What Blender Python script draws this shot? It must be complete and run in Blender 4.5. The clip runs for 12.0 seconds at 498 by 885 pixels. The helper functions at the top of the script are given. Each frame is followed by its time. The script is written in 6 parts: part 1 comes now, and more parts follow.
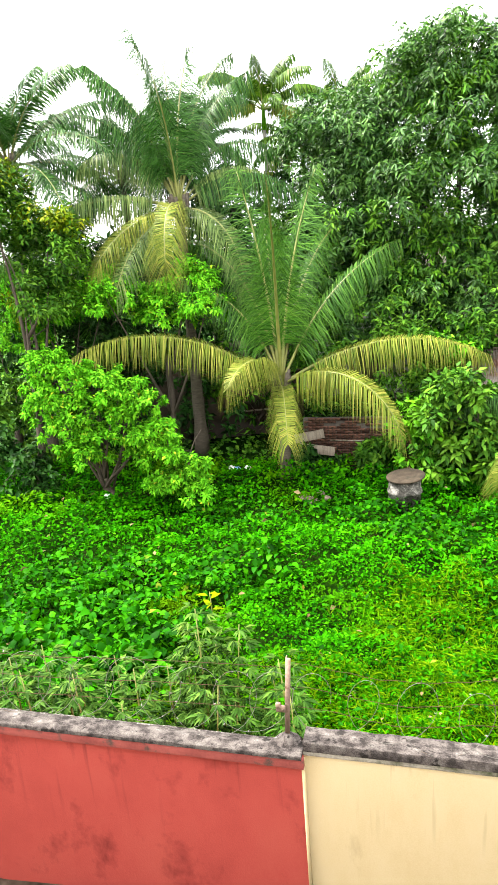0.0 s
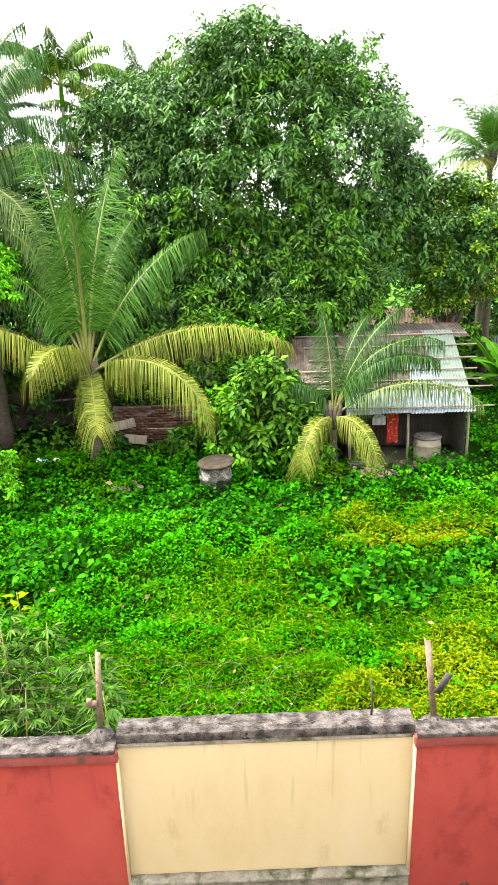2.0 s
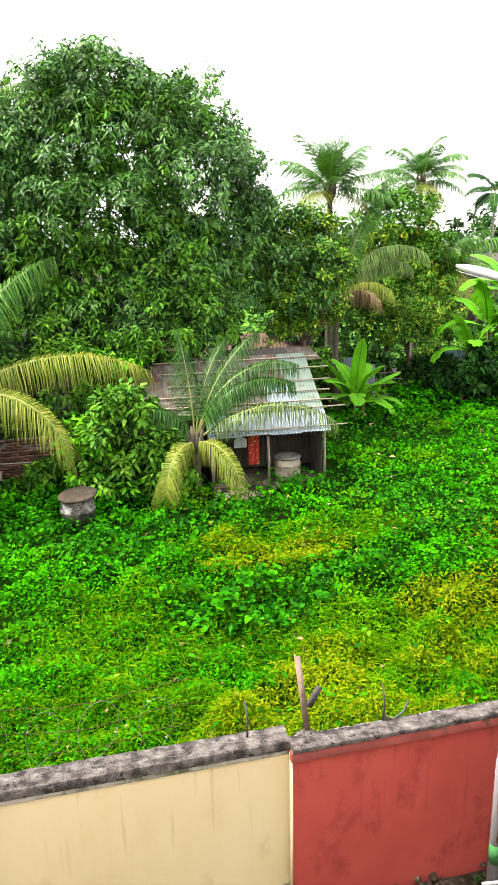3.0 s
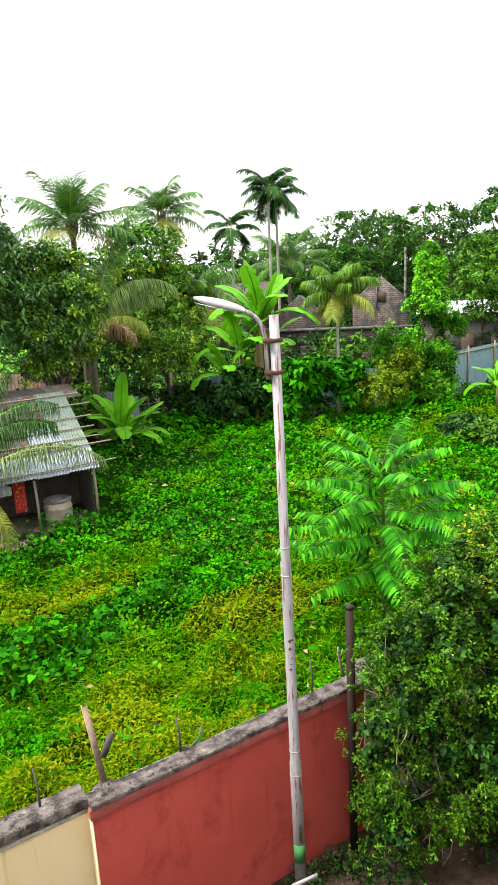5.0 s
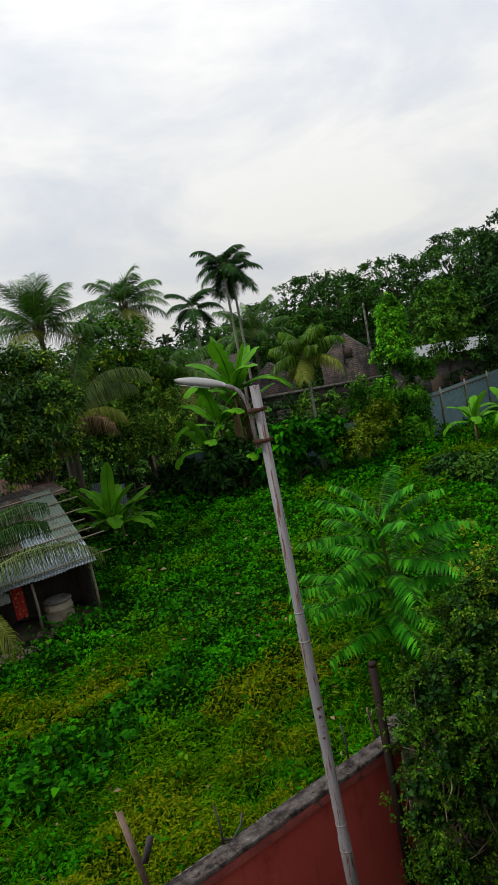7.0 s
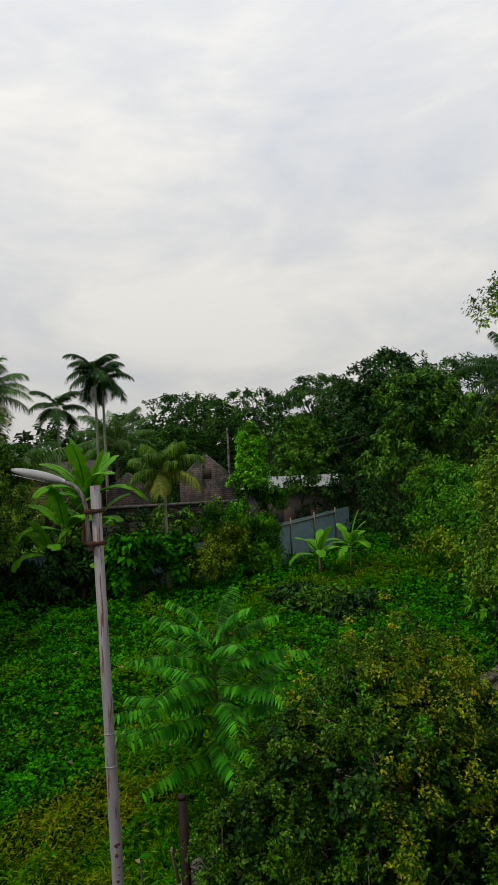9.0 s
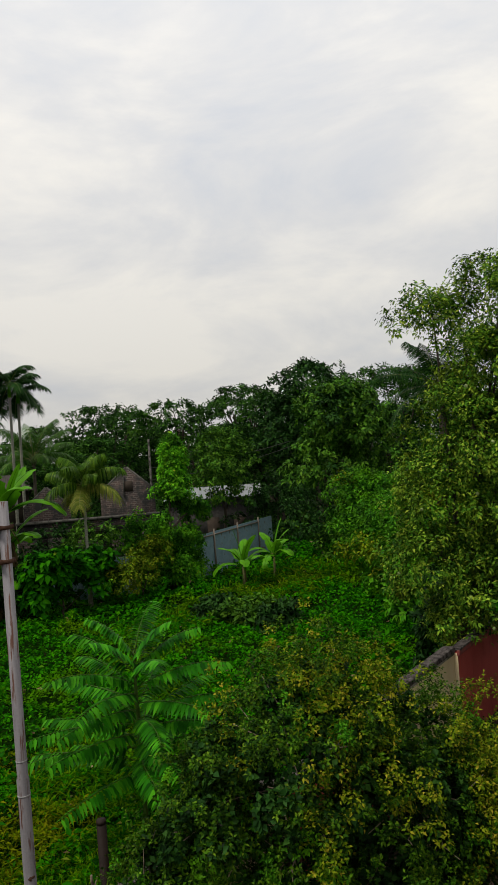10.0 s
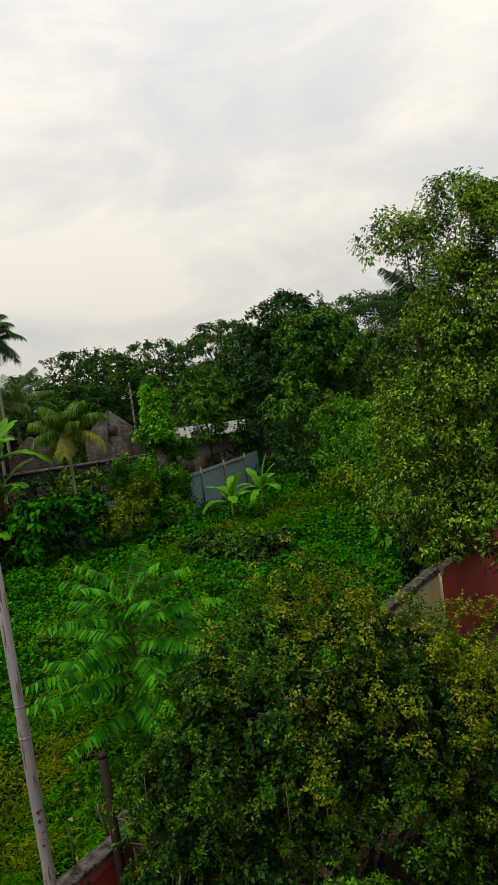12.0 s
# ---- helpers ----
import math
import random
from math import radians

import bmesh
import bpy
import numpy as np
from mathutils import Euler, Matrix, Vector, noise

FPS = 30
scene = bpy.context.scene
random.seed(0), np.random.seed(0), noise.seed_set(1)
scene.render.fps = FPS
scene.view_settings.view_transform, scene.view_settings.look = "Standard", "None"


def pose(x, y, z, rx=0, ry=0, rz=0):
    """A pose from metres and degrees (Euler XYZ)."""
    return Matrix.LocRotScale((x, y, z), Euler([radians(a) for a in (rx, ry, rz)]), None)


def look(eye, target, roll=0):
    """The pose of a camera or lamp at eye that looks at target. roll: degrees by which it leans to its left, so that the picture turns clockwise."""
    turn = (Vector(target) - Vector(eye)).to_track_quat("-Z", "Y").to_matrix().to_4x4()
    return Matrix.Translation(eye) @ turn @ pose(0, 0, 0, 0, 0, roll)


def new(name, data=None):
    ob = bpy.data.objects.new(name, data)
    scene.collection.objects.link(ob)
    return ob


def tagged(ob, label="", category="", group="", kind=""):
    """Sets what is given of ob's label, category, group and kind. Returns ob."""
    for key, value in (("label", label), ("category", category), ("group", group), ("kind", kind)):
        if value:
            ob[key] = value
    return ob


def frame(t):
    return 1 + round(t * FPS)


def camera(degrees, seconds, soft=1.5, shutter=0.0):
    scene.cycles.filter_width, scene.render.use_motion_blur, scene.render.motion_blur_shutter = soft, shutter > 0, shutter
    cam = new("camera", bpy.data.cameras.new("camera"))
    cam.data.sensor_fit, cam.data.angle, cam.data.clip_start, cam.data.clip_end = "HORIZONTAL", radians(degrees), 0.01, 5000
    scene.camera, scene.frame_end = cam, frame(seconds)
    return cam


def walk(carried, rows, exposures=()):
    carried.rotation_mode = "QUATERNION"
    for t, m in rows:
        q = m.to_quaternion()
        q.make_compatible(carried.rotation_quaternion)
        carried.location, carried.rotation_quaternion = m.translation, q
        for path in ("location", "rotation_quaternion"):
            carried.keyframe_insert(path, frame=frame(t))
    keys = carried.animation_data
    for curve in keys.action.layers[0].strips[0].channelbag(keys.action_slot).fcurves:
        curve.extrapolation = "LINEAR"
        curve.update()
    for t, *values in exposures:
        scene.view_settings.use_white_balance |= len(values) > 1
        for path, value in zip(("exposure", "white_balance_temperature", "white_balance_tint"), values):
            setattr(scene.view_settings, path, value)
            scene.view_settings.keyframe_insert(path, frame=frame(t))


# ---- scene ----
cam = camera(39.82, 12.0, 1.4)
PATH = [
    (0.0, -0.217, 0.052, 7.010, 15.18, -16.17, -4.47),
    (0.5, -0.202, 0.101, 6.994, 11.07, -18.79, -4.11),
    (1.0, -0.119, 0.127, 6.997, 5.02, -18.19, -4.29),
    (1.5, -0.093, 0.060, 7.022, 2.22, -17.18, -2.53),
    (2.0, -0.099, 0.082, 7.002, -0.72, -17.96, -1.62),
    (2.5, -0.058, 0.122, 6.977, -7.71, -16.82, -1.48),
    (2.7, -0.062, 0.096, 6.991, -10.01, -16.38, -1.32),
    (4.3, 0.016, 0.063, 7.014, -24.64, -15.19, -1.76),
    (4.5, 0.044, 0.078, 7.007, -28.24, -15.52, -1.64),
    (5.0, 0.050, 0.047, 7.012, -32.05, -14.09, -2.89),
    (5.5, 0.022, 0.021, 7.023, -31.11, -12.24, -5.33),
    (6.0, -0.027, -0.011, 7.040, -31.27, -8.96, -6.57),
    (6.5, -0.040, 0.003, 7.018, -31.75, -8.64, -5.68),
    (7.0, -0.068, 0.038, 7.040, -34.06, -8.46, -10.88),
    (7.5, 0.019, 0.031, 7.019, -36.89, -4.95, -6.32),
    (7.7, 0.068, -0.066, 7.003, -40.76, -3.08, -4.50),
    (9.3, 0.050, -0.067, 6.935, -47.64, -0.49, -3.54),
    (9.5, 0.089, -0.093, 6.966, -47.52, -2.22, -6.23),
    (10.0, 0.150, -0.080, 6.926, -53.27, 0.40, -3.86),
    (10.5, 0.130, -0.163, 6.976, -48.06, -4.21, -4.87),
    (11.0, 0.106, -0.133, 6.986, -46.54, -3.00, -3.60),
    (11.5, 0.076, -0.204, 7.015, -51.32, -3.71, -4.42),
    (12.0, 0.194, -0.227, 6.986, -53.95, -5.08, -7.38),
]
EXPOSURES = [(0.0, 2.95, 6750, 10), (0.5, 2.8, 6750, 10), (1.0, 2.85, 6750, 10), (1.5, 2.9, 6750, 10), (2.7, 2.75, 6750, 10), (4.3, 2.3, 6700, 10), (5.5, 2.0, 6600, 10), (5.7, 1.27, 6500, 10), (5.9, 0.42, 6450, 10), (6.5, 0.31, 6450, 10), (7.1, 0.17, 6450, 10), (7.7, 0.06, 6450, 10), (9.3, -0.02, 6700, 10), (10.3, 0.0, 6800, 10), (12.0, 0.13, 7100, 10)]
walk(cam, [(t, pose(x, y, z, 0, 0, yaw) @ pose(0, 0, 0, 90 + p, 0, 0) @ pose(0, 0, 0, 0, 0, r)) for t, x, y, z, yaw, p, r in PATH], EXPOSURES)

# ---- world and sun: a bright overcast sky with soft cloud structure ----
SUN_EL, SUN_AZ = radians(58), radians(-72)
world = bpy.data.worlds.new("overcast_sky")
scene.world = world
world.use_nodes = True
wn, wl = world.node_tree.nodes, world.node_tree.links
wn.clear()
w_out, w_bg = wn.new("ShaderNodeOutputWorld"), wn.new("ShaderNodeBackground")
w_sky = wn.new("ShaderNodeTexSky")
w_sky.sky_type, w_sky.sun_disc, w_sky.sun_elevation, w_sky.sun_rotation = "NISHITA", False, SUN_EL, SUN_AZ
w_sky.air_density, w_sky.dust_density = 1.2, 3.0
w_co, w_map = wn.new("ShaderNodeTexCoord"), wn.new("ShaderNodeMapping")
w_map.inputs["Scale"].default_value = (1.0, 1.0, 2.6)
w_map.inputs["Location"].default_value = (0.35, 1.3, 0.4)
w_n = wn.new("ShaderNodeTexNoise")
w_n.inputs["Scale"].default_value, w_n.inputs["Detail"].default_value, w_n.inputs["Roughness"].default_value = 3.1, 7.5, 0.56
w_n.inputs["Distortion"].default_value = 0.35
w_ramp = wn.new("ShaderNodeValToRGB")
w_ramp.color_ramp.elements[0].position, w_ramp.color_ramp.elements[0].color = 0.36, (0.66, 0.69, 0.74, 1)
w_ramp.color_ramp.elements[1].position, w_ramp.color_ramp.elements[1].color = 0.63, (0.90, 0.885, 0.845, 1)
w_e = w_ramp.color_ramp.elements.new(0.47)
w_e.color = (0.74, 0.75, 0.765, 1)
w_dim = wn.new("ShaderNodeVectorMath")
w_dim.operation = "SCALE"
w_dim.inputs["Scale"].default_value = 0.10
w_mix = wn.new("ShaderNodeMix")
w_mix.data_type = "RGBA"
w_mix.inputs["Factor"].default_value = 0.88
wl.new(w_co.outputs["Generated"], w_map.inputs["Vector"])
wl.new(w_map.outputs["Vector"], w_n.inputs["Vector"])
wl.new(w_n.outputs["Fac"], w_ramp.inputs["Fac"])
wl.new(w_sky.outputs["Color"], w_dim.inputs[0])
wl.new(w_dim.outputs["Vector"], w_mix.inputs["A"])
wl.new(w_ramp.outputs["Color"], w_mix.inputs["B"])
w_sep, w_el, w_grad = wn.new("ShaderNodeSeparateXYZ"), wn.new("ShaderNodeMapRange"), wn.new("ShaderNodeVectorMath")
wl.new(w_co.outputs["Generated"], w_sep.inputs["Vector"])
w_el.inputs["From Min"].default_value, w_el.inputs["From Max"].default_value = 0.0, 0.55
w_el.inputs["To Min"].default_value, w_el.inputs["To Max"].default_value = 0.77, 1.22
wl.new(w_sep.outputs["Z"], w_el.inputs["Value"])
w_grad.operation = "SCALE"
wl.new(w_mix.outputs["Result"], w_grad.inputs[0])
wl.new(w_el.outputs["Result"], w_grad.inputs["Scale"])
wl.new(w_grad.outputs["Vector"], w_bg.inputs["Color"])
w_bg.inputs["Strength"].default_value = 1.02
wl.new(w_bg.outputs["Background"], w_out.inputs["Surface"])

sun = new("sun", bpy.data.lights.new("sun", "SUN"))
sun.data.energy, sun.data.angle, sun.data.color = 2.4, radians(14), (1.0, 0.96, 0.88)
sun.matrix_world = look((40 * math.sin(SUN_AZ) * math.cos(SUN_EL), 40 * math.cos(SUN_AZ) * math.cos(SUN_EL), 40 * math.sin(SUN_EL)), (0, 0, 0))


# ---- materials ----
def nodes(name):
    m = bpy.data.materials.new(name)
    m.use_nodes = True
    n = m.node_tree.nodes
    return m, n, m.node_tree.links, n["Principled BSDF"], n["Material Output"]


def ramp_of(n, stops):
    r = n.new("ShaderNodeValToRGB")
    e = r.color_ramp.elements
    while len(e) < len(stops):
        e.new(0.5)
    for k, (p, c) in enumerate(stops):
        e[k].position, e[k].color = p, (*c, 1)
    return r


def leaf_mat(name, stops, rough=0.5, trans=0.15, patch=0.6, patch_scale=0.5, gloss=0.04, accent=None, accent_scale=2.0, accent_at=(0.56, 0.66)):
    """Leaves: colour varies from leaf to leaf and, softly, from bough to bough; light shines through them."""
    m, n, l, bsdf, out = nodes(name)
    geo = n.new("ShaderNodeNewGeometry")
    r = ramp_of(n, stops)
    l.new(geo.outputs["Random Per Island"], r.inputs["Fac"])
    co, tex = n.new("ShaderNodeTexCoord"), n.new("ShaderNodeTexNoise")
    tex.inputs["Scale"].default_value, tex.inputs["Detail"].default_value = patch_scale, 3.0
    l.new(co.outputs["Object"], tex.inputs["Vector"])
    mr = n.new("ShaderNodeMapRange")
    mr.inputs["From Min"].default_value, mr.inputs["From Max"].default_value = 0.3, 0.7
    mr.inputs["To Min"].default_value, mr.inputs["To Max"].default_value = 1 - patch / 2, 1 + patch / 2
    l.new(tex.outputs["Fac"], mr.inputs["Value"])
    sc = n.new("ShaderNodeVectorMath")
    sc.operation = "SCALE"
    leaf = r.outputs["Color"]
    if accent:
        # whole sprays that have turned or are fresh
        an, am, ax = n.new("ShaderNodeTexNoise"), n.new("ShaderNodeMapRange"), n.new("ShaderNodeMix")
        an.inputs["Scale"].default_value, an.inputs["Detail"].default_value = accent_scale, 2.0
        am.inputs["From Min"].default_value, am.inputs["From Max"].default_value = accent_at
        am.inputs["To Max"].default_value = 0.85
        ax.data_type = "RGBA"
        l.new(co.outputs["Object"], an.inputs["Vector"])
        l.new(an.outputs["Fac"], am.inputs["Value"])
        l.new(am.outputs["Result"], ax.inputs["Factor"])
        l.new(leaf, ax.inputs["A"])
        ax.inputs["B"].default_value = (*accent, 1)
        leaf = ax.outputs["Result"]
    l.new(leaf, sc.inputs[0])
    l.new(mr.outputs["Result"], sc.inputs["Scale"])
    l.new(sc.outputs["Vector"], bsdf.inputs["Base Color"])
    bsdf.inputs["Roughness"].default_value = rough
    bsdf.inputs["Specular IOR Level"].default_value = gloss
    tr, mx = n.new("ShaderNodeBsdfTranslucent"), n.new("ShaderNodeMixShader")
    l.new(sc.outputs["Vector"], tr.inputs["Color"])
    mx.inputs["Fac"].default_value = trans
    l.new(bsdf.outputs["BSDF"], mx.inputs[1])
    l.new(tr.outputs["BSDF"], mx.inputs[2])
    l.new(mx.outputs["Shader"], out.inputs["Surface"])
    return m


def rough_mat(name, stops, scale=3.0, rough=0.85, bump=0.3, fine=40.0, metal=0.0, stretch=(1, 1, 1), spots=None, spot_scale=2.0, spot_at=(0.55, 0.66), drips=None, drip_at=(0.60, 0.80), drip_z=None):
    """A weathered surface: broad stains by one noise, grain and relief by a finer one, spots of a second colour."""
    m, n, l, bsdf, _ = nodes(name)
    co, mp = n.new("ShaderNodeTexCoord"), n.new("ShaderNodeMapping")
    mp.inputs["Scale"].default_value = stretch
    l.new(co.outputs["Object"], mp.inputs["Vector"])
    a, b = n.new("ShaderNodeTexNoise"), n.new("ShaderNodeTexNoise")
    a.inputs["Scale"].default_value, a.inputs["Detail"].default_value, a.inputs["Roughness"].default_value = scale, 7.0, 0.6
    b.inputs["Scale"].default_value, b.inputs["Detail"].default_value = fine, 5.0
    l.new(mp.outputs["Vector"], a.inputs["Vector"])
    l.new(co.outputs["Object"], b.inputs["Vector"])
    r = ramp_of(n, stops)
    mixf = n.new("ShaderNodeMix")
    mixf.inputs["Factor"].default_value = 0.25
    l.new(a.outputs["Fac"], mixf.inputs["A"])
    l.new(b.outputs["Fac"], mixf.inputs["B"])
    l.new(mixf.outputs["Result"], r.inputs["Fac"])
    colour = r.outputs["Color"]
    if spots:
        s = n.new("ShaderNodeTexNoise")
        s.inputs["Scale"].default_value, s.inputs["Detail"].default_value, s.inputs["Roughness"].default_value = spot_scale, 8.0, 0.65
        l.new(mp.outputs["Vector"], s.inputs["Vector"])
        mr = n.new("ShaderNodeMapRange")
        mr.inputs["From Min"].default_value, mr.inputs["From Max"].default_value = spot_at
        l.new(s.outputs["Fac"], mr.inputs["Value"])
        mix = n.new("ShaderNodeMix")
        mix.data_type = "RGBA"
        l.new(mr.outputs["Result"], mix.inputs["Factor"])
        l.new(colour, mix.inputs["A"])
        mix.inputs["B"].default_value = (*spots, 1)
        colour = mix.outputs["Result"]
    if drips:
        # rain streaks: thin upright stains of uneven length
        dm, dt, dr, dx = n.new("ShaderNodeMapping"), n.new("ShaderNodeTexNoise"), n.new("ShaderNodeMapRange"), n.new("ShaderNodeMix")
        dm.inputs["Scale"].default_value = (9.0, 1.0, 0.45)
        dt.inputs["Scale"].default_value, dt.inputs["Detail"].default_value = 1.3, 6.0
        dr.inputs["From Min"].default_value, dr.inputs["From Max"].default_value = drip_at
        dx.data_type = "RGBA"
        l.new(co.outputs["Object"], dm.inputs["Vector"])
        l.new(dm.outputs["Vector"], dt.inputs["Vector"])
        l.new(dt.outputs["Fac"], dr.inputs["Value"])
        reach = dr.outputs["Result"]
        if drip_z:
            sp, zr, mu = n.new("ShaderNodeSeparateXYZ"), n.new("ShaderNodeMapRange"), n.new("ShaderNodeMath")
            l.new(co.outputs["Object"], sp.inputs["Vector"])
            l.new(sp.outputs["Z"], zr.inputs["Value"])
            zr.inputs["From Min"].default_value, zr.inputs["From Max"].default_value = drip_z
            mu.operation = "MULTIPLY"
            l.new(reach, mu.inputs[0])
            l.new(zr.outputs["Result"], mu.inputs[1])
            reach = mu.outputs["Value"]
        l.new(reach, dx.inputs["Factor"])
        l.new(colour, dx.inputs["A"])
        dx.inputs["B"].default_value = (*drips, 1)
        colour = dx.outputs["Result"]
    l.new(colour, bsdf.inputs["Base Color"])
    bsdf.inputs["Roughness"].default_value, bsdf.inputs["Metallic"].default_value = rough, metal
    bsdf.inputs["Specular IOR Level"].default_value = 0.02 if rough > 0.98 else 0.15 if rough > 0.55 else 0.4
    bp = n.new("ShaderNodeBump")
    bp.inputs["Strength"].default_value, bp.inputs["Distance"].default_value = bump, 0.02
    l.new(b.outputs["Fac"], bp.inputs["Height"])
    l.new(bp.outputs["Normal"], bsdf.inputs["Normal"])
    return m


def piece_mat(m):
    """Gives each piece of a wall its own depth of colour."""
    n, l = m.node_tree.nodes, m.node_tree.links
    bsdf = n["Principled BSDF"]
    src = bsdf.inputs["Base Color"].links[0].from_socket
    oi, mr, sc = n.new("ShaderNodeObjectInfo"), n.new("ShaderNodeMapRange"), n.new("ShaderNodeVectorMath")
    mr.inputs["To Min"].default_value, mr.inputs["To Max"].default_value = 0.3, 1.35
    sc.operation = "SCALE"
    l.new(oi.outputs["Random"], mr.inputs["Value"])
    l.new(src, sc.inputs[0])
    l.new(mr.outputs["Result"], sc.inputs["Scale"])
    l.new(sc.outputs["Vector"], bsdf.inputs["Base Color"])
    return m


def brick_mat(name):
    """Sooty old brickwork that is only seen from afar."""
    m, n, l, bsdf, _ = nodes(name)
    co, br, ns = n.new("ShaderNodeTexCoord"), n.new("ShaderNodeTexBrick"), n.new("ShaderNodeTexNoise")
    mp = n.new("ShaderNodeMapping")
    mp.inputs["Rotation"].default_value = (radians(90), 0, 0)
    l.new(co.outputs["Object"], mp.inputs["Vector"])
    l.new(mp.outputs["Vector"], br.inputs["Vector"])
    br.inputs["Scale"].default_value = 1.0
    br.inputs["Brick Width"].default_value, br.inputs["Row Height"].default_value, br.inputs["Mortar Size"].default_value = 0.30, 0.12, 0.016
    br.inputs["Color1"].default_value, br.inputs["Color2"].default_value, br.inputs["Mortar"].default_value = (0.055, 0.030, 0.024, 1), (0.022, 0.014, 0.012, 1), (0.095, 0.08, 0.07, 1)
    l.new(co.outputs["Object"], ns.inputs["Vector"])
    ns.inputs["Scale"].default_value, ns.inputs["Detail"].default_value, ns.inputs["Roughness"].default_value = 1.3, 9.0, 0.7
    mr, mx = n.new("ShaderNodeMapRange"), n.new("ShaderNodeMix")
    mr.inputs["From Min"].default_value, mr.inputs["From Max"].default_value = 0.44, 0.56
    mx.data_type = "RGBA"
    l.new(ns.outputs["Fac"], mr.inputs["Value"])
    l.new(mr.outputs["Result"], mx.inputs["Factor"])
    l.new(br.outputs["Color"], mx.inputs["A"])
    mx.inputs["B"].default_value = (0.011, 0.011, 0.010, 1)
    l.new(mx.outputs["Result"], bsdf.inputs["Base Color"])
    bsdf.inputs["Roughness"].default_value = 0.95
    return m


M_FIELD = leaf_mat("field_leaf", [(0, (0.0038, 0.0518, 0.00036)), (0.45, (0.0134, 0.133, 0.00074)), (0.8, (0.0238, 0.174, 0.00111)), (1, (0.044, 0.204, 0.00222))], rough=0.7, trans=0.2, patch=0.7, patch_scale=0.9, gloss=0.01, accent=(0.0722, 0.163, 0.00114), accent_scale=0.32, accent_at=(0.53, 0.70))
M_GRASS = leaf_mat("field_grass", [(0, (0.0175, 0.0878, 0.0006)), (0.6, (0.0722, 0.2015, 0.0019)), (1, (0.1443, 0.2405, 0.0038))], rough=0.7, trans=0.3, patch=0.5, patch_scale=0.6, gloss=0.01)
M_DRY = leaf_mat("yellowed_vine", [(0, (0.065, 0.125, 0.001)), (0.5, (0.112, 0.16, 0.002)), (1, (0.165, 0.18, 0.004))], rough=0.7, trans=0.25, patch=0.4, patch_scale=0.8, gloss=0.01)
M_BROAD = leaf_mat("broad_weed_leaf", [(0, (0.002, 0.022, 0.0006)), (0.5, (0.008, 0.088, 0.0006)), (0.985, (0.026, 0.15, 0.001)), (1, (0.13, 0.14, 0.014))], rough=0.5, patch=0.8, patch_scale=1.0, gloss=0.02)
M_WEED = leaf_mat("palmate_weed_leaf", [(0, (0.0054, 0.027, 0.0018)), (0.6, (0.037, 0.0962, 0.0104)), (1, (0.0888, 0.163, 0.0222))], patch=0.6, patch_scale=2.0)
M_MANGO = leaf_mat("mango_leaf", [(0, (0.0041, 0.0163, 0.0035)), (0.4, (0.0248, 0.0815, 0.0135)), (0.8, (0.0527, 0.1387, 0.0231)), (1, (0.0959, 0.2009, 0.0336))], rough=0.42, trans=0.2, patch=0.8, patch_scale=0.7, gloss=0.15, accent=(0.057, 0.152, 0.0182), accent_scale=1.1, accent_at=(0.55, 0.68))
M_COCO = leaf_mat("coconut_leaflet", [(0, (0.0079, 0.0365, 0.0036)), (0.6, (0.042, 0.1249, 0.013)), (1, (0.0899, 0.1903, 0.022))], rough=0.4, patch=0.6, gloss=0.1)
M_COCO_Y = leaf_mat("yellowing_leaflet", [(0, (0.06, 0.1, 0.012)), (0.5, (0.125, 0.155, 0.02)), (1, (0.23, 0.225, 0.045))], rough=0.45, patch=0.7, patch_scale=0.9, gloss=0.05)
M_COCO_D = leaf_mat("dark_leaflet", [(0, (0.005, 0.0227, 0.0031)), (0.6, (0.029, 0.0953, 0.0146)), (1, (0.0622, 0.1498, 0.0259))], rough=0.42, patch=0.6, gloss=0.1)
M_COCO_P = leaf_mat("pale_leaflet", [(0, (0.0234, 0.0498, 0.0117)), (0.5, (0.0818, 0.1352, 0.0337)), (1, (0.1534, 0.2015, 0.0577))], rough=0.45, patch=0.6, patch_scale=0.9, gloss=0.08)
M_DEAD = leaf_mat("dead_frond", [(0, (0.0315, 0.0203, 0.0081)), (0.6, (0.133, 0.0962, 0.0444)), (1, (0.222, 0.178, 0.0962))], rough=0.7, trans=0.1)
M_RACHIS = rough_mat("frond_rib", [(0.3, (0.0845, 0.105, 0.021)), (0.7, (0.176, 0.175, 0.042))], rough=0.5)
M_BRIGHT = leaf_mat("bright_shrub_leaf", [(0, (0.0189, 0.1071, 0.0031)), (0.5, (0.0971, 0.4007, 0.0129)), (0.97, (0.1943, 0.518, 0.0206)), (1, (0.3885, 0.3622, 0.0259))], trans=0.32, patch=0.8, patch_scale=1.0, gloss=0.03)
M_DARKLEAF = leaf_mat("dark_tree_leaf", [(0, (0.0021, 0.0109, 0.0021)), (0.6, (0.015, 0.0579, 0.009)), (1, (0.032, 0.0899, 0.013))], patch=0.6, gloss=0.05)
M_MIDLEAF = leaf_mat("mid_tree_leaf", [(0, (0.0054, 0.0244, 0.0022)), (0.6, (0.04, 0.1332, 0.0098)), (1, (0.0977, 0.2088, 0.016))], patch=1.0, patch_scale=0.7, accent=(0.076, 0.198, 0.0114), accent_scale=1.2, accent_at=(0.54, 0.68), gloss=0.05)
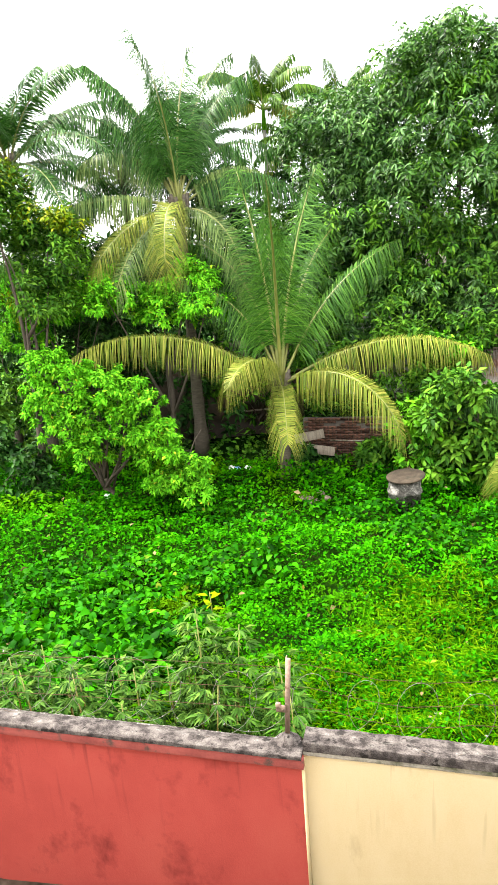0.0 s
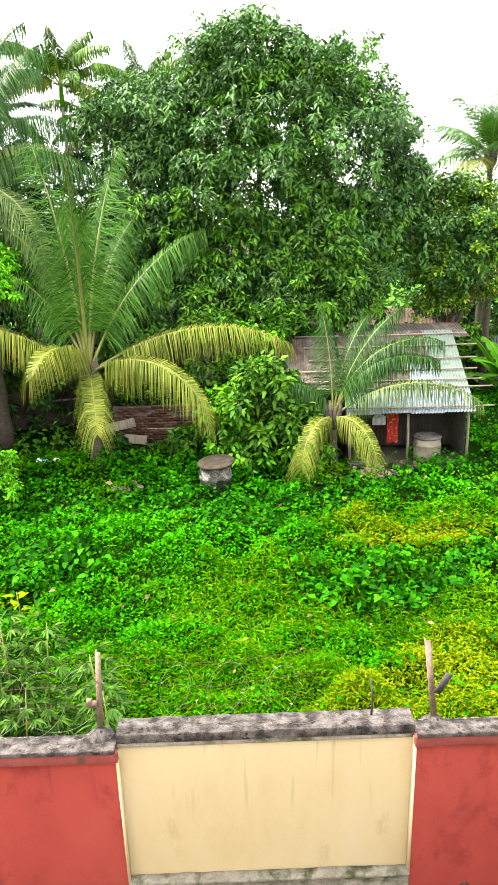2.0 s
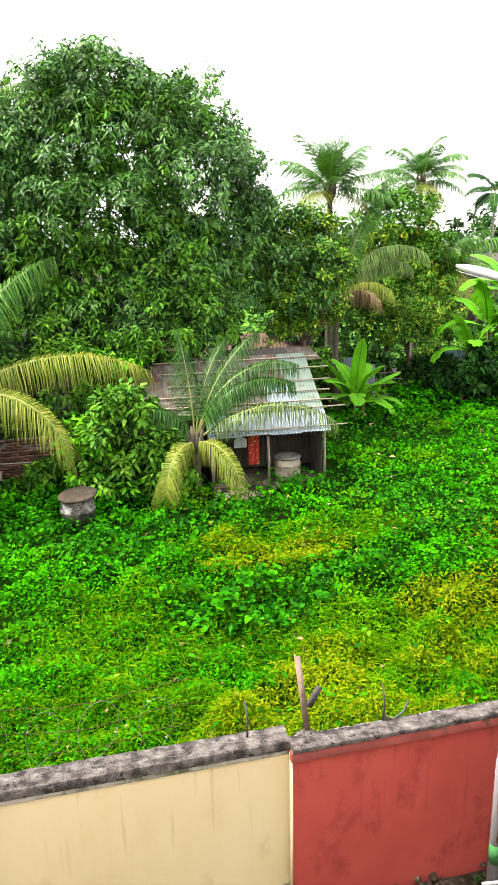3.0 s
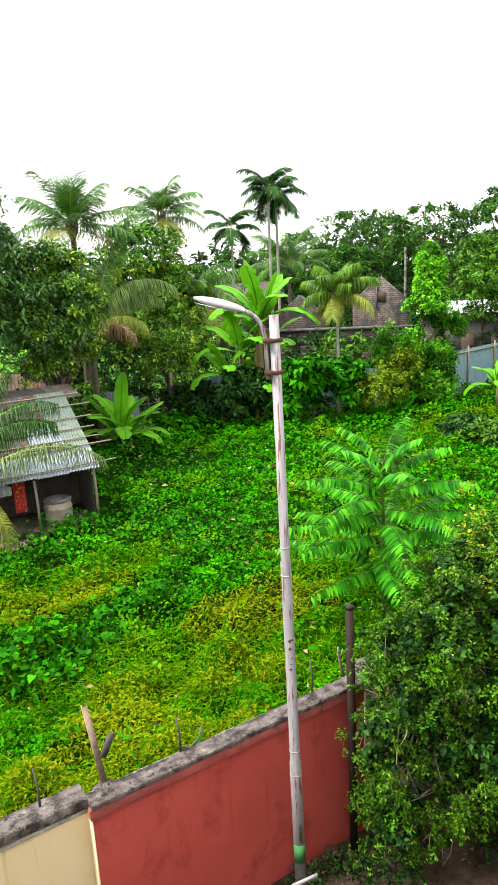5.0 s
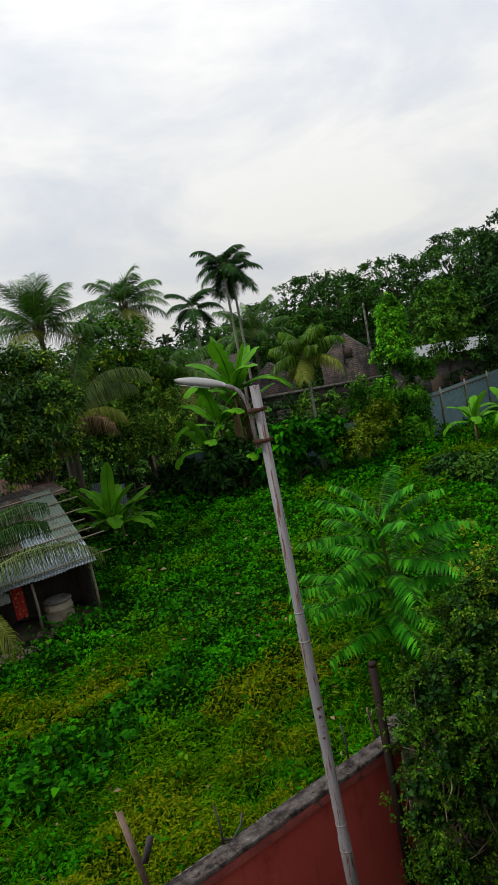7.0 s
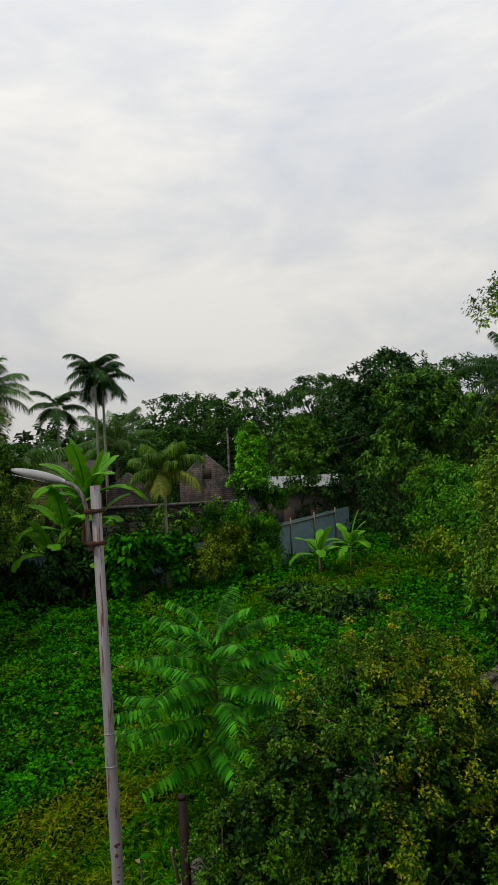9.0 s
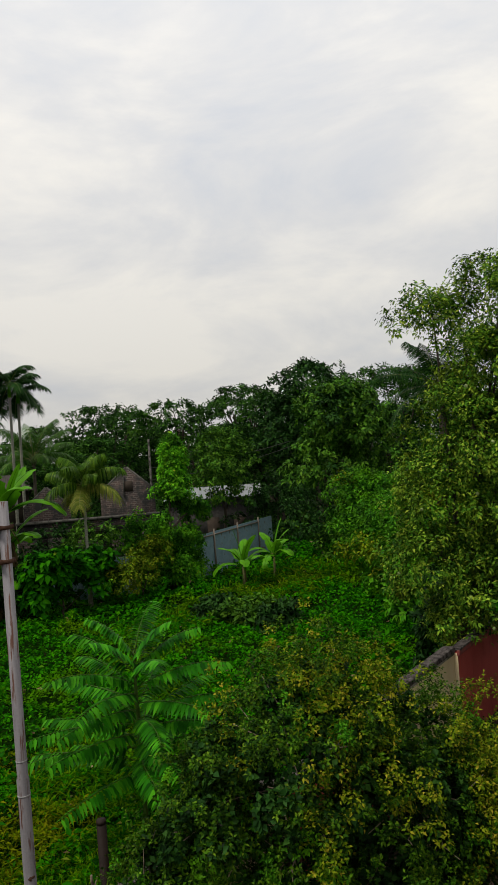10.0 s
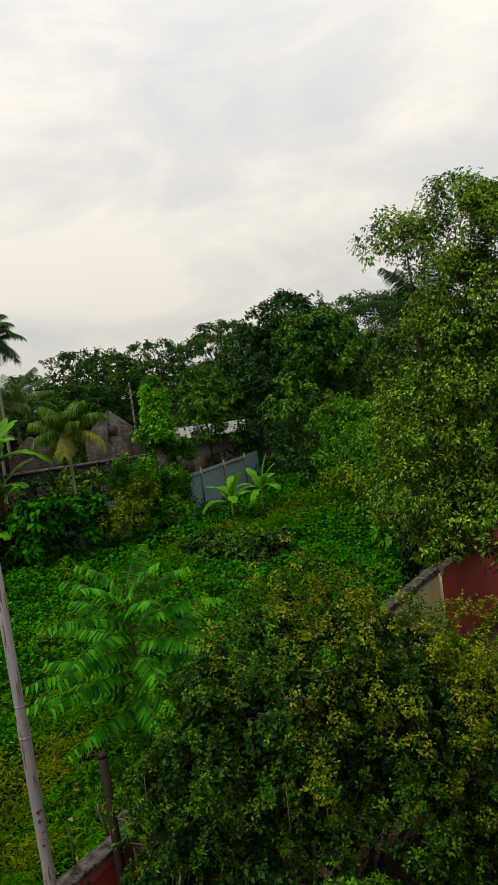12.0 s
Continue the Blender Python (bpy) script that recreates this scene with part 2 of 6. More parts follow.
M_OLIVE = leaf_mat("olive_tree_leaf", [(0, (0.0084, 0.0362, 0.0029)), (0.6, (0.0572, 0.1608, 0.0138)), (0.92, (0.1373, 0.252, 0.0206)), (1, (0.2967, 0.3323, 0.0343))], patch=1.0, patch_scale=0.8, accent=(0.129, 0.198, 0.0152), accent_scale=1.3, accent_at=(0.55, 0.68))
M_BUSH = leaf_mat("near_bush_leaf", [(0, (0.0032, 0.0161, 0.0008)), (0.4, (0.0198, 0.0694, 0.0026)), (0.85, (0.0529, 0.1223, 0.0053)), (1, (0.0991, 0.1652, 0.0093))], rough=0.45, trans=0.18, patch=1.5, patch_scale=3.2, gloss=0.04)
M_BUSHYELLOW = leaf_mat("yellowed_bush_leaf", [(0, (0.0225, 0.054, 0.00135)), (0.4, (0.0888, 0.148, 0.00444)), (0.8, (0.17, 0.2, 0.00888)), (1, (0.281, 0.237, 0.0222))], rough=0.5, trans=0.15, patch=0.8, patch_scale=2.0, gloss=0.02)
M_GOLD = leaf_mat("golden_leaf", [(0, (0.025, 0.075, 0.002)), (0.5, (0.075, 0.145, 0.004)), (1, (0.17, 0.205, 0.008))], patch=0.7, patch_scale=1.4)
M_FRUITLEAF = leaf_mat("fruit_tree_leaf", [(0, (0.0073, 0.0315, 0.0025)), (0.45, (0.0477, 0.1398, 0.009)), (0.8, (0.1243, 0.2392, 0.0159)), (1, (0.2782, 0.3575, 0.0348))], patch=1.0, patch_scale=1.1, accent=(0.129, 0.198, 0.0137), accent_scale=1.6, accent_at=(0.56, 0.68))
M_YELLOW = leaf_mat("yellow_green_leaf", [(0, (0.0155, 0.044, 0.0005)), (0.6, (0.1106, 0.1875, 0.0034)), (1, (0.2127, 0.2208, 0.0085))], patch=0.5)
M_SUMAC = leaf_mat("pinnate_leaflet", [(0, (0.0041, 0.0425, 0.0015)), (0.5, (0.0181, 0.148, 0.0042)), (1, (0.0494, 0.2392, 0.0074))], rough=0.4, patch=0.7, patch_scale=1.6, gloss=0.04, trans=0.2)
M_BANANA = leaf_mat("banana_leaf", [(0, (0.0181, 0.0902, 0.0024)), (0.6, (0.0742, 0.2567, 0.0079)), (1, (0.1485, 0.3463, 0.0148))], rough=0.4, trans=0.3, patch=0.6, patch_scale=1.5, gloss=0.06)
M_SKYLINE = leaf_mat("skyline_leaf", [(0, (0.0036, 0.0162, 0.0027)), (0.6, (0.0192, 0.0681, 0.00814)), (1, (0.0444, 0.118, 0.0148))], patch=1.0, patch_scale=0.3, accent=(0.0456, 0.125, 0.00912), accent_scale=0.45, accent_at=(0.54, 0.70), gloss=0.03)
M_ARECA = leaf_mat("betel_leaflet", [(0, (0.009, 0.036, 0.00225)), (0.6, (0.0481, 0.118, 0.00666)), (1, (0.111, 0.185, 0.0133))], rough=0.4, patch=0.7, gloss=0.08)
# greyed greens: distance haze is put into the colour
M_HAZE = leaf_mat("hazed_far_leaf", [(0, (0.0063, 0.014, 0.00495)), (1, (0.0414, 0.0733, 0.0244))], patch=0.6)
M_LIME = leaf_mat("light_green_leaf", [(0, (0.0045, 0.0315, 0.0009)), (0.5, (0.0281, 0.141, 0.00444)), (1, (0.074, 0.229, 0.00888))], trans=0.2, patch=1.1, patch_scale=1.0, accent=(0.0889, 0.277, 0.00593), accent_scale=1.2, accent_at=(0.52, 0.66))
M_STEMGREEN = rough_mat("green_stem", [(0.3, (0.03, 0.075, 0.01)), (0.7, (0.06, 0.12, 0.02))], rough=0.6)
M_TWIG = rough_mat("grey_twig", [(0.3, (0.09, 0.07, 0.05)), (0.7, (0.24, 0.20, 0.15))], scale=8, rough=0.9)
M_FRUIT = rough_mat("green_fruit", [(0.3, (0.16, 0.24, 0.06)), (0.7, (0.30, 0.36, 0.14))], scale=9, rough=0.5, bump=0.1)
M_BARK = rough_mat("bark", [(0.3, (0.025, 0.020, 0.015)), (0.7, (0.080, 0.065, 0.050))], scale=6, stretch=(1, 1, 0.25), bump=0.7, fine=25)
M_PALMBARK = rough_mat("palm_bark", [(0.3, (0.035, 0.029, 0.021)), (0.7, (0.088, 0.075, 0.057))], scale=5, stretch=(1, 1, 4), bump=0.6, fine=20)
M_ARECABARK = rough_mat("areca_bark", [(0.3, (0.112, 0.119, 0.091)), (0.7, (0.252, 0.245, 0.203))], scale=4, stretch=(1, 1, 5), bump=0.4)
M_PSEUDO = rough_mat("banana_stem", [(0.3, (0.084, 0.091, 0.0325)), (0.7, (0.189, 0.175, 0.0715))], scale=4, stretch=(3, 3, 0.6), spots=(0.084, 0.056, 0.0325))
# soil taken near black: shade in the gaps between weeds is in its colour
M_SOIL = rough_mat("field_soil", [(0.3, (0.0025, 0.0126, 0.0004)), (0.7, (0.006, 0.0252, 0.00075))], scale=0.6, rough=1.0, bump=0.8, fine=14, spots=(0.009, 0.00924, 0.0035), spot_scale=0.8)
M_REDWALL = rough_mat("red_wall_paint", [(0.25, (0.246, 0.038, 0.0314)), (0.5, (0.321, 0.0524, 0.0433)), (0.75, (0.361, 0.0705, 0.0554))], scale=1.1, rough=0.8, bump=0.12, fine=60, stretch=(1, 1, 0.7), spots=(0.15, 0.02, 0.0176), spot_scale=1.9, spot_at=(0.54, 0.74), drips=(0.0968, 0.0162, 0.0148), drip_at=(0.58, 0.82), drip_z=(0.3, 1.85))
M_REDTRIM = rough_mat("red_trim_paint", [(0.3, (0.133, 0.0302, 0.0269)), (0.7, (0.242, 0.0605, 0.0512))], scale=3, rough=0.8, bump=0.25, spots=(0.0605, 0.0361, 0.0302), spot_scale=5)
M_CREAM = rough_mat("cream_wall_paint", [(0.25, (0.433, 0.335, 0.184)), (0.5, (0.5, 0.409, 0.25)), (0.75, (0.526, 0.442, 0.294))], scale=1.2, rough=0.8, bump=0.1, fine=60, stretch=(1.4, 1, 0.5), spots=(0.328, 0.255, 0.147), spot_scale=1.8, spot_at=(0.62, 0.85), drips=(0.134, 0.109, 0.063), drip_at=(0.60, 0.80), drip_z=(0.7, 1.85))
M_COPING = rough_mat("weathered_coping", [(0.40, (0.018, 0.015, 0.014)), (0.47, (0.045, 0.038, 0.036)), (0.54, (0.078, 0.067, 0.063)), (0.61, (0.10, 0.09, 0.084)), (0.68, (0.17, 0.158, 0.146))], scale=9, rough=0.95, bump=0.8, fine=70, stretch=(0.8, 1, 0.7), spots=(0.014, 0.012, 0.011), spot_scale=13.0, spot_at=(0.56, 0.63))
M_LICHEN = rough_mat("white_lichen", [(0.38, (0.06, 0.052, 0.049)), (0.52, (0.14, 0.13, 0.12)), (0.66, (0.34, 0.33, 0.315))], scale=30, rough=0.95, bump=0.5, spots=(0.05, 0.043, 0.04), spot_scale=9.0, spot_at=(0.48, 0.58))
M_LEDGE = rough_mat("worn_ledge", [(0.3, (0.10, 0.09, 0.07)), (0.7, (0.27, 0.25, 0.21))], scale=5, rough=0.95, bump=0.6, fine=40, spots=(0.045, 0.05, 0.025), spot_scale=3.0, spot_at=(0.5, 0.64))
M_LID = rough_mat("stained_lid", [(0.3, (0.021, 0.0158, 0.0112)), (0.7, (0.07, 0.0541, 0.0384))], scale=5, rough=0.95, bump=0.5, spots=(0.021, 0.0198, 0.0136), spot_scale=3.0)
M_WELL = rough_mat("stained_well", [(0.36, (0.016, 0.0152, 0.0128)), (0.5, (0.08, 0.076, 0.068)), (0.62, (0.304, 0.296, 0.272))], scale=5, rough=0.95, bump=0.6, spots=(0.016, 0.0176, 0.0128), spot_scale=2.6, spot_at=(0.48, 0.6))
M_CLOD = rough_mat("dark_earth_clod", [(0.3, (0.022, 0.015, 0.012)), (0.55, (0.07, 0.048, 0.037)), (0.72, (0.22, 0.18, 0.15))], scale=11, rough=1.0, bump=1.0)
M_CONCRETE = rough_mat("old_concrete", [(0.3, (0.038, 0.036, 0.032)), (0.7, (0.123, 0.118, 0.106))], scale=4, rough=0.9, bump=0.5, spots=(0.015, 0.016, 0.012), spot_scale=3.5, spot_at=(0.5, 0.62))
M_GALV = rough_mat("galvanised_pole", [(0.3, (0.12, 0.115, 0.125)), (0.5, (0.163, 0.156, 0.168)), (0.7, (0.215, 0.208, 0.217))], scale=4, rough=0.6, metal=0.1, bump=0.15, fine=60, stretch=(7, 7, 0.5), spots=(0.0787, 0.0367, 0.0255), spot_scale=4.2, spot_at=(0.545, 0.60), drips=(0.126, 0.0839, 0.069), drip_at=(0.66, 0.85))
M_GALVPALE = rough_mat("weld_collar", [(0.3, (0.15, 0.15, 0.158)), (0.7, (0.315, 0.315, 0.315))], scale=30, rough=0.6, bump=0.3)
M_RUST = rough_mat("rusty_steel", [(0.3, (0.0245, 0.0117, 0.0078)), (0.7, (0.07, 0.0358, 0.0222))], scale=8, rough=0.9, bump=0.5)
M_POSTSTEEL = rough_mat("weathered_angle_iron", [(0.3, (0.112, 0.072, 0.0522)), (0.7, (0.255, 0.189, 0.152))], scale=9, rough=0.85, bump=0.4, spots=(0.0918, 0.0408, 0.022), spot_scale=6)
M_DARKSTEEL = rough_mat("dark_steel", [(0.3, (0.024, 0.024, 0.024)), (0.7, (0.072, 0.068, 0.064))], scale=6, rough=0.7)
M_WIRE = rough_mat("wire", [(0.3, (0.0744, 0.0707, 0.0632)), (0.7, (0.156, 0.149, 0.134))], scale=9, rough=0.6, metal=0.3, spots=(0.0744, 0.0409, 0.0223), spot_scale=6)
M_LAMPHEAD = rough_mat("lamp_housing", [(0.3, (0.20, 0.205, 0.21)), (0.7, (0.29, 0.295, 0.30))], scale=3, rough=0.35, bump=0.05)
M_LENS = rough_mat("lamp_lens", [(0.3, (0.6, 0.62, 0.62)), (0.7, (0.75, 0.76, 0.74))], scale=3, rough=0.2, bump=0.02)
M_GREENPAINT = rough_mat("green_paint", [(0.3, (0.018, 0.0912, 0.0252)), (0.7, (0.036, 0.134, 0.0396))], scale=8, rough=0.6, bump=0.1)
M_TIN = rough_mat("pale_tin", [(0.3, (0.0734, 0.0963, 0.117)), (0.7, (0.147, 0.176, 0.206))], scale=2, rough=0.5, metal=0.3, bump=0.06, spots=(0.0796, 0.0712, 0.0602), spot_scale=1.6, spot_at=(0.56, 0.72))
M_TINWHITE = rough_mat("white_tin", [(0.3, (0.196, 0.217, 0.223)), (0.7, (0.252, 0.272, 0.275))], scale=2, rough=0.5, bump=0.06)
M_TINBROWN = rough_mat("rusted_tin", [(0.3, (0.030, 0.026, 0.022)), (0.5, (0.075, 0.064, 0.054)), (0.7, (0.16, 0.145, 0.125))], scale=2.6, rough=0.8, bump=0.2, spots=(0.055, 0.027, 0.015), spot_scale=2.0, spot_at=(0.50, 0.60))
M_RUSTROOF = rough_mat("rust_brown_roof", [(0.3, (0.03, 0.018, 0.012)), (0.7, (0.095, 0.055, 0.038))], scale=2, rough=0.9, bump=0.2, spots=(0.02, 0.018, 0.016), spot_scale=1.5)
M_TINGREEN = rough_mat("greenish_sheet", [(0.3, (0.0683, 0.0967, 0.078)), (0.7, (0.117, 0.147, 0.122))], scale=2.5, rough=0.6, bump=0.08, spots=(0.0585, 0.0507, 0.0345), spot_scale=3)
M_TINDARK = rough_mat("dark_tin_wall", [(0.3, (0.022, 0.020, 0.019)), (0.7, (0.07, 0.06, 0.055))], scale=2, rough=0.85, spots=(0.06, 0.032, 0.020))
M_TINFENCE = rough_mat("grey_blue_tin", [(0.3, (0.129, 0.207, 0.245)), (0.7, (0.243, 0.348, 0.392))], scale=1.5, rough=0.6, metal=0.2, bump=0.05, spots=(0.129, 0.122, 0.098), spot_scale=1.5)
M_BAMBOO = rough_mat("bamboo", [(0.3, (0.151, 0.122, 0.084)), (0.7, (0.244, 0.210, 0.160))], scale=5, rough=0.7)
M_BROWNPIPE = rough_mat("brown_pipe_paint", [(0.3, (0.00726, 0.00437, 0.0033)), (0.7, (0.0182, 0.0106, 0.0078))], scale=6, rough=0.7, bump=0.2)
M_WOOD = rough_mat("grey_wood", [(0.3, (0.096, 0.078, 0.060)), (0.7, (0.216, 0.186, 0.156))], scale=6, stretch=(4, 4, 0.4), rough=0.9)
M_BRICK = piece_mat(rough_mat("old_brick", [(0.3, (0.05, 0.022, 0.016)), (0.7, (0.15, 0.075, 0.052))], scale=9, rough=0.95, bump=0.6, spots=(0.02, 0.018, 0.014), spot_scale=6.0, spot_at=(0.5, 0.62)))
M_MORTAR = rough_mat("mortar", [(0.3, (0.043, 0.036, 0.031)), (0.7, (0.086, 0.076, 0.065))], scale=5, rough=0.95)
M_RUIN = brick_mat("blackened_brickwork")
# brown taken darker, so the dimness of rooms and openings is in the colour
M_DARKROOM = rough_mat("shade_darkened_mud", [(0.3, (0.024, 0.018, 0.015)), (0.7, (0.066, 0.051, 0.039))], scale=2, rough=0.95)
M_HOUSE = rough_mat("grey_plaster", [(0.3, (0.216, 0.216, 0.216)), (0.7, (0.348, 0.348, 0.342))], scale=1.2, rough=0.9, spots=(0.132, 0.126, 0.114), spot_scale=1.0)
M_PLASTIC = rough_mat("weathered_drum", [(0.3, (0.11, 0.09, 0.065)), (0.7, (0.27, 0.24, 0.19))], scale=3, rough=0.6, bump=0.1, spots=(0.05, 0.035, 0.025), spot_scale=2.2, spot_at=(0.54, 0.64))
M_CLOTH = rough_mat("red_patterned_cloth", [(0.35, (0.26, 0.02, 0.02)), (0.62, (0.40, 0.04, 0.03))], scale=9, rough=0.9, spots=(0.45, 0.32, 0.10), spot_scale=12, spot_at=(0.57, 0.62))
M_CLOTHGREY = rough_mat("grey_cloth", [(0.3, (0.2, 0.22, 0.24)), (0.7, (0.4, 0.42, 0.44))], scale=6, rough=0.9)
M_STONE = rough_mat("rubble", [(0.3, (0.0936, 0.0726, 0.054)), (0.7, (0.198, 0.165, 0.129))], scale=6, rough=0.95, bump=0.6)
M_WHITEBIT = rough_mat("white_scrap", [(0.3, (0.62, 0.63, 0.62)), (0.7, (0.8, 0.8, 0.78))], scale=6, rough=0.6)
M_BLUEBIT = rough_mat("blue_scrap", [(0.3, (0.10, 0.22, 0.45)), (0.7, (0.25, 0.42, 0.62))], scale=6, rough=0.5)
M_PATHDUST = rough_mat("yard_ground", [(0.3, (0.014, 0.010, 0.007)), (0.55, (0.05, 0.036, 0.026)), (0.72, (0.10, 0.076, 0.058))], scale=3.5, rough=1.0, bump=1.0, fine=12, spots=(0.13, 0.11, 0.09), spot_scale=9, spot_at=(0.62, 0.70))
M_PLAIN = rough_mat("plain_facade", [(0.3, (0.55, 0.5, 0.42)), (0.7, (0.66, 0.61, 0.52))], scale=0.8, rough=0.9)


# ---- mesh building ----
rng = np.random.default_rng(7)


def unit(a):
    return a / np.maximum(np.linalg.norm(a, axis=-1, keepdims=True), 1e-9)


class Build:
    """Gathers vertices and faces, and makes one mesh of them."""

    def __init__(self):
        self.v, self.f, self.n = [], [], 0

    def add(self, v, faces):
        v = np.asarray(v, float).reshape(-1, 3)
        for f in faces if isinstance(faces, list) else [faces]:
            self.f.append(np.asarray(f, int) + self.n)
        self.v.append(v)
        self.n += len(v)
        return self

    def mesh(self, name, mat, smooth=False):
        me = bpy.data.meshes.new(name)
        v = np.concatenate(self.v)
        loops = np.concatenate([f.ravel() for f in self.f])
        sizes = np.concatenate([np.full(len(f), f.shape[1]) for f in self.f])
        me.vertices.add(len(v))
        me.vertices.foreach_set("co", v.astype(np.float32).ravel())
        me.loops.add(len(loops))
        me.loops.foreach_set("vertex_index", loops.astype(np.int32))
        me.polygons.add(len(sizes))
        me.polygons.foreach_set("loop_start", np.r_[0, np.cumsum(sizes)[:-1]].astype(np.int32))
        me.materials.append(mat)
        me.update(calc_edges=True)
        me.validate()
        if smooth:
            me.polygons.foreach_set("use_smooth", np.ones(len(sizes), bool))
        return me

    # solid pieces
    def box(self, lo, hi):
        (x0, y0, z0), (x1, y1, z1) = lo, hi
        v = [(x, y, z) for z in (z0, z1) for y in (y0, y1) for x in (x0, x1)]
        return self.add(v, np.array([[0, 2, 3, 1], [4, 5, 7, 6], [0, 1, 5, 4], [2, 6, 7, 3], [0, 4, 6, 2], [1, 3, 7, 5]]))

    def tube(self, pts, radii, sides=8, cap=True):
        pts = np.asarray(pts, float)
        radii = np.broadcast_to(np.asarray(radii, float), len(pts))
        t = unit(np.gradient(pts, axis=0))
        ref = np.array([0.0, 0, 1]) if abs(t[:, 2]).mean() < 0.8 else np.array([1.0, 0, 0])
        a = unit(np.cross(t, ref))
        b = np.cross(t, a)
        ang = np.linspace(0, 2 * np.pi, sides, endpoint=False)
        v = pts[:, None] + radii[:, None, None] * (np.cos(ang)[None, :, None] * a[:, None] + np.sin(ang)[None, :, None] * b[:, None])
        f = []
        for k in range(len(pts) - 1):
            for j in range(sides):
                f.append((k * sides + j, k * sides + (j + 1) % sides, (k + 1) * sides + (j + 1) % sides, (k + 1) * sides + j))
        faces = [np.array(f)]
        if cap:
            faces += [np.array([list(range(sides))[::-1]]), np.array([[(len(pts) - 1) * sides + j for j in range(sides)]])]
        return self.add(v, faces)

    def lathe(self, profile, sides=20, at=(0, 0, 0)):
        """A round solid from (radius, height) pairs."""
        prof = np.asarray(profile, float)
        ang = np.linspace(0, 2 * np.pi, sides, endpoint=False)
        v = np.stack([prof[:, :1] * np.cos(ang), prof[:, :1] * np.sin(ang), np.repeat(prof[:, 1:], sides, 1)], -1) + np.array(at)
        k, j = np.meshgrid(np.arange(len(prof) - 1), np.arange(sides), indexing="ij")
        k, j = k.ravel(), j.ravel()
        f = np.stack([k * sides + j, k * sides + (j + 1) % sides, (k + 1) * sides + (j + 1) % sides, (k + 1) * sides + j], 1)
        return self.add(v, [f, np.array([list(range(sides))[::-1]]), np.array([[(len(prof) - 1) * sides + q for q in range(sides)]])])

    def grid(self, pts):
        """A sheet from an array of points (rows, columns, 3)."""
        r, c = pts.shape[:2]
        i, j = np.meshgrid(np.arange(r - 1), np.arange(c - 1), indexing="ij")
        i, j = i.ravel(), j.ravel()
        return self.add(pts, np.stack([i * c + j, i * c + j + 1, (i + 1) * c + j + 1, (i + 1) * c + j], 1))

    # leaves, many at once
    def kites(self, p, d, n, length, width, fold=0.25, droop=0.0):
        p, d, n = np.asarray(p, float), unit(d), np.asarray(n, float)
        s = unit(np.cross(n, d))
        n = np.cross(d, s)
        L, W = np.broadcast_to(length, len(p))[:, None], np.broadcast_to(width, len(p))[:, None]
        mid = p + d * L * 0.45
        tip = p + d * L - np.array([0, 0, 1.0]) * droop * L
        v = np.stack([p, mid + s * W / 2 + n * W * fold, tip, mid - s * W / 2 + n * W * fold], 1)
        k = np.arange(len(p))[:, None] * 4
        return self.add(v, [np.concatenate([k + [[0, 1, 2]], k + [[0, 2, 3]]])])

    def rounds(self, p, d, n, length, width, fold=0.12, droop=0.1):
        """Small blunt leaves, folded along the midrib."""
        p, d, n = np.asarray(p, float), unit(d), np.asarray(n, float)
        s = unit(np.cross(n, d))
        n = np.cross(d, s)
        L, W = np.broadcast_to(length, len(p))[:, None], np.broadcast_to(width, len(p))[:, None]
        z = np.array([0, 0, 1.0])
        a, c = p + d * L * 0.35 + n * W * fold, p + d * L * 0.78 + n * W * fold - z * droop * L * 0.6
        v = np.stack([p, a + s * W * 0.5, c + s * W * 0.38, p + d * L - z * droop * L, c - s * W * 0.38, a - s * W * 0.5], 1)
        k = np.arange(len(p))[:, None] * 6
        return self.add(v, [np.concatenate([k + [[0, 1, 2, 3]], k + [[0, 3, 4, 5]]])])

    def ovals(self, p, d, n, length, width, cup=0.12, droop=0.15):
        """Broader leaves, folded along the midrib and bent at the tip."""
        p, d, n = np.asarray(p, float), unit(d), np.asarray(n, float)
        s = unit(np.cross(n, d))
        n = np.cross(d, s)
        L, W = np.broadcast_to(length, len(p))[:, None], np.broadcast_to(width, len(p))[:, None]
        z = np.array([0, 0, 1.0])
        a, b = p + d * L * 0.28, p + d * L * 0.68 - z * droop * L * 0.4
        v = np.stack([p, a + s * W * 0.5 + n * cup * W, a, a - s * W * 0.5 + n * cup * W, b + s * W * 0.33 + n * cup * W * 0.6, b, b - s * W * 0.33 + n * cup * W * 0.6, p + d * L - z * droop * L], 1)
        k = np.arange(len(p))[:, None] * 8
        return self.add(v, [np.concatenate([k + [[0, 1, 2]], k + [[0, 2, 3]], k + [[4, 7, 5]], k + [[5, 7, 6]]]), np.concatenate([k + [[1, 4, 5, 2]], k + [[2, 5, 6, 3]]])])


def part(name, b, mat, parent=None, label="", smooth=False):
    ob = new(name, b.mesh(name, mat, smooth) if isinstance(b, Build) else b)
    ob.parent = parent
    if label:
        tagged(ob, label)
    return ob


def thing(name, at, label, category, group="", kind="", turn=0.0):
    ob = new(name)
    ob.empty_display_size = 0.2
    ob.matrix_basis = pose(*at, 0, 0, turn)
    return tagged(ob, label, category, group, kind)


def wave(p, scale, seed):
    """A smooth noise of about -1 to 1 at many points at once."""
    r = np.random.default_rng(seed)
    out = 0
    for k in range(7):
        d = unit(r.normal(size=p.shape[-1])) * scale * r.uniform(0.6, 2.2)
        out = out + np.sin(p @ d + r.uniform(0, 6.3)) * 0.4
    return out


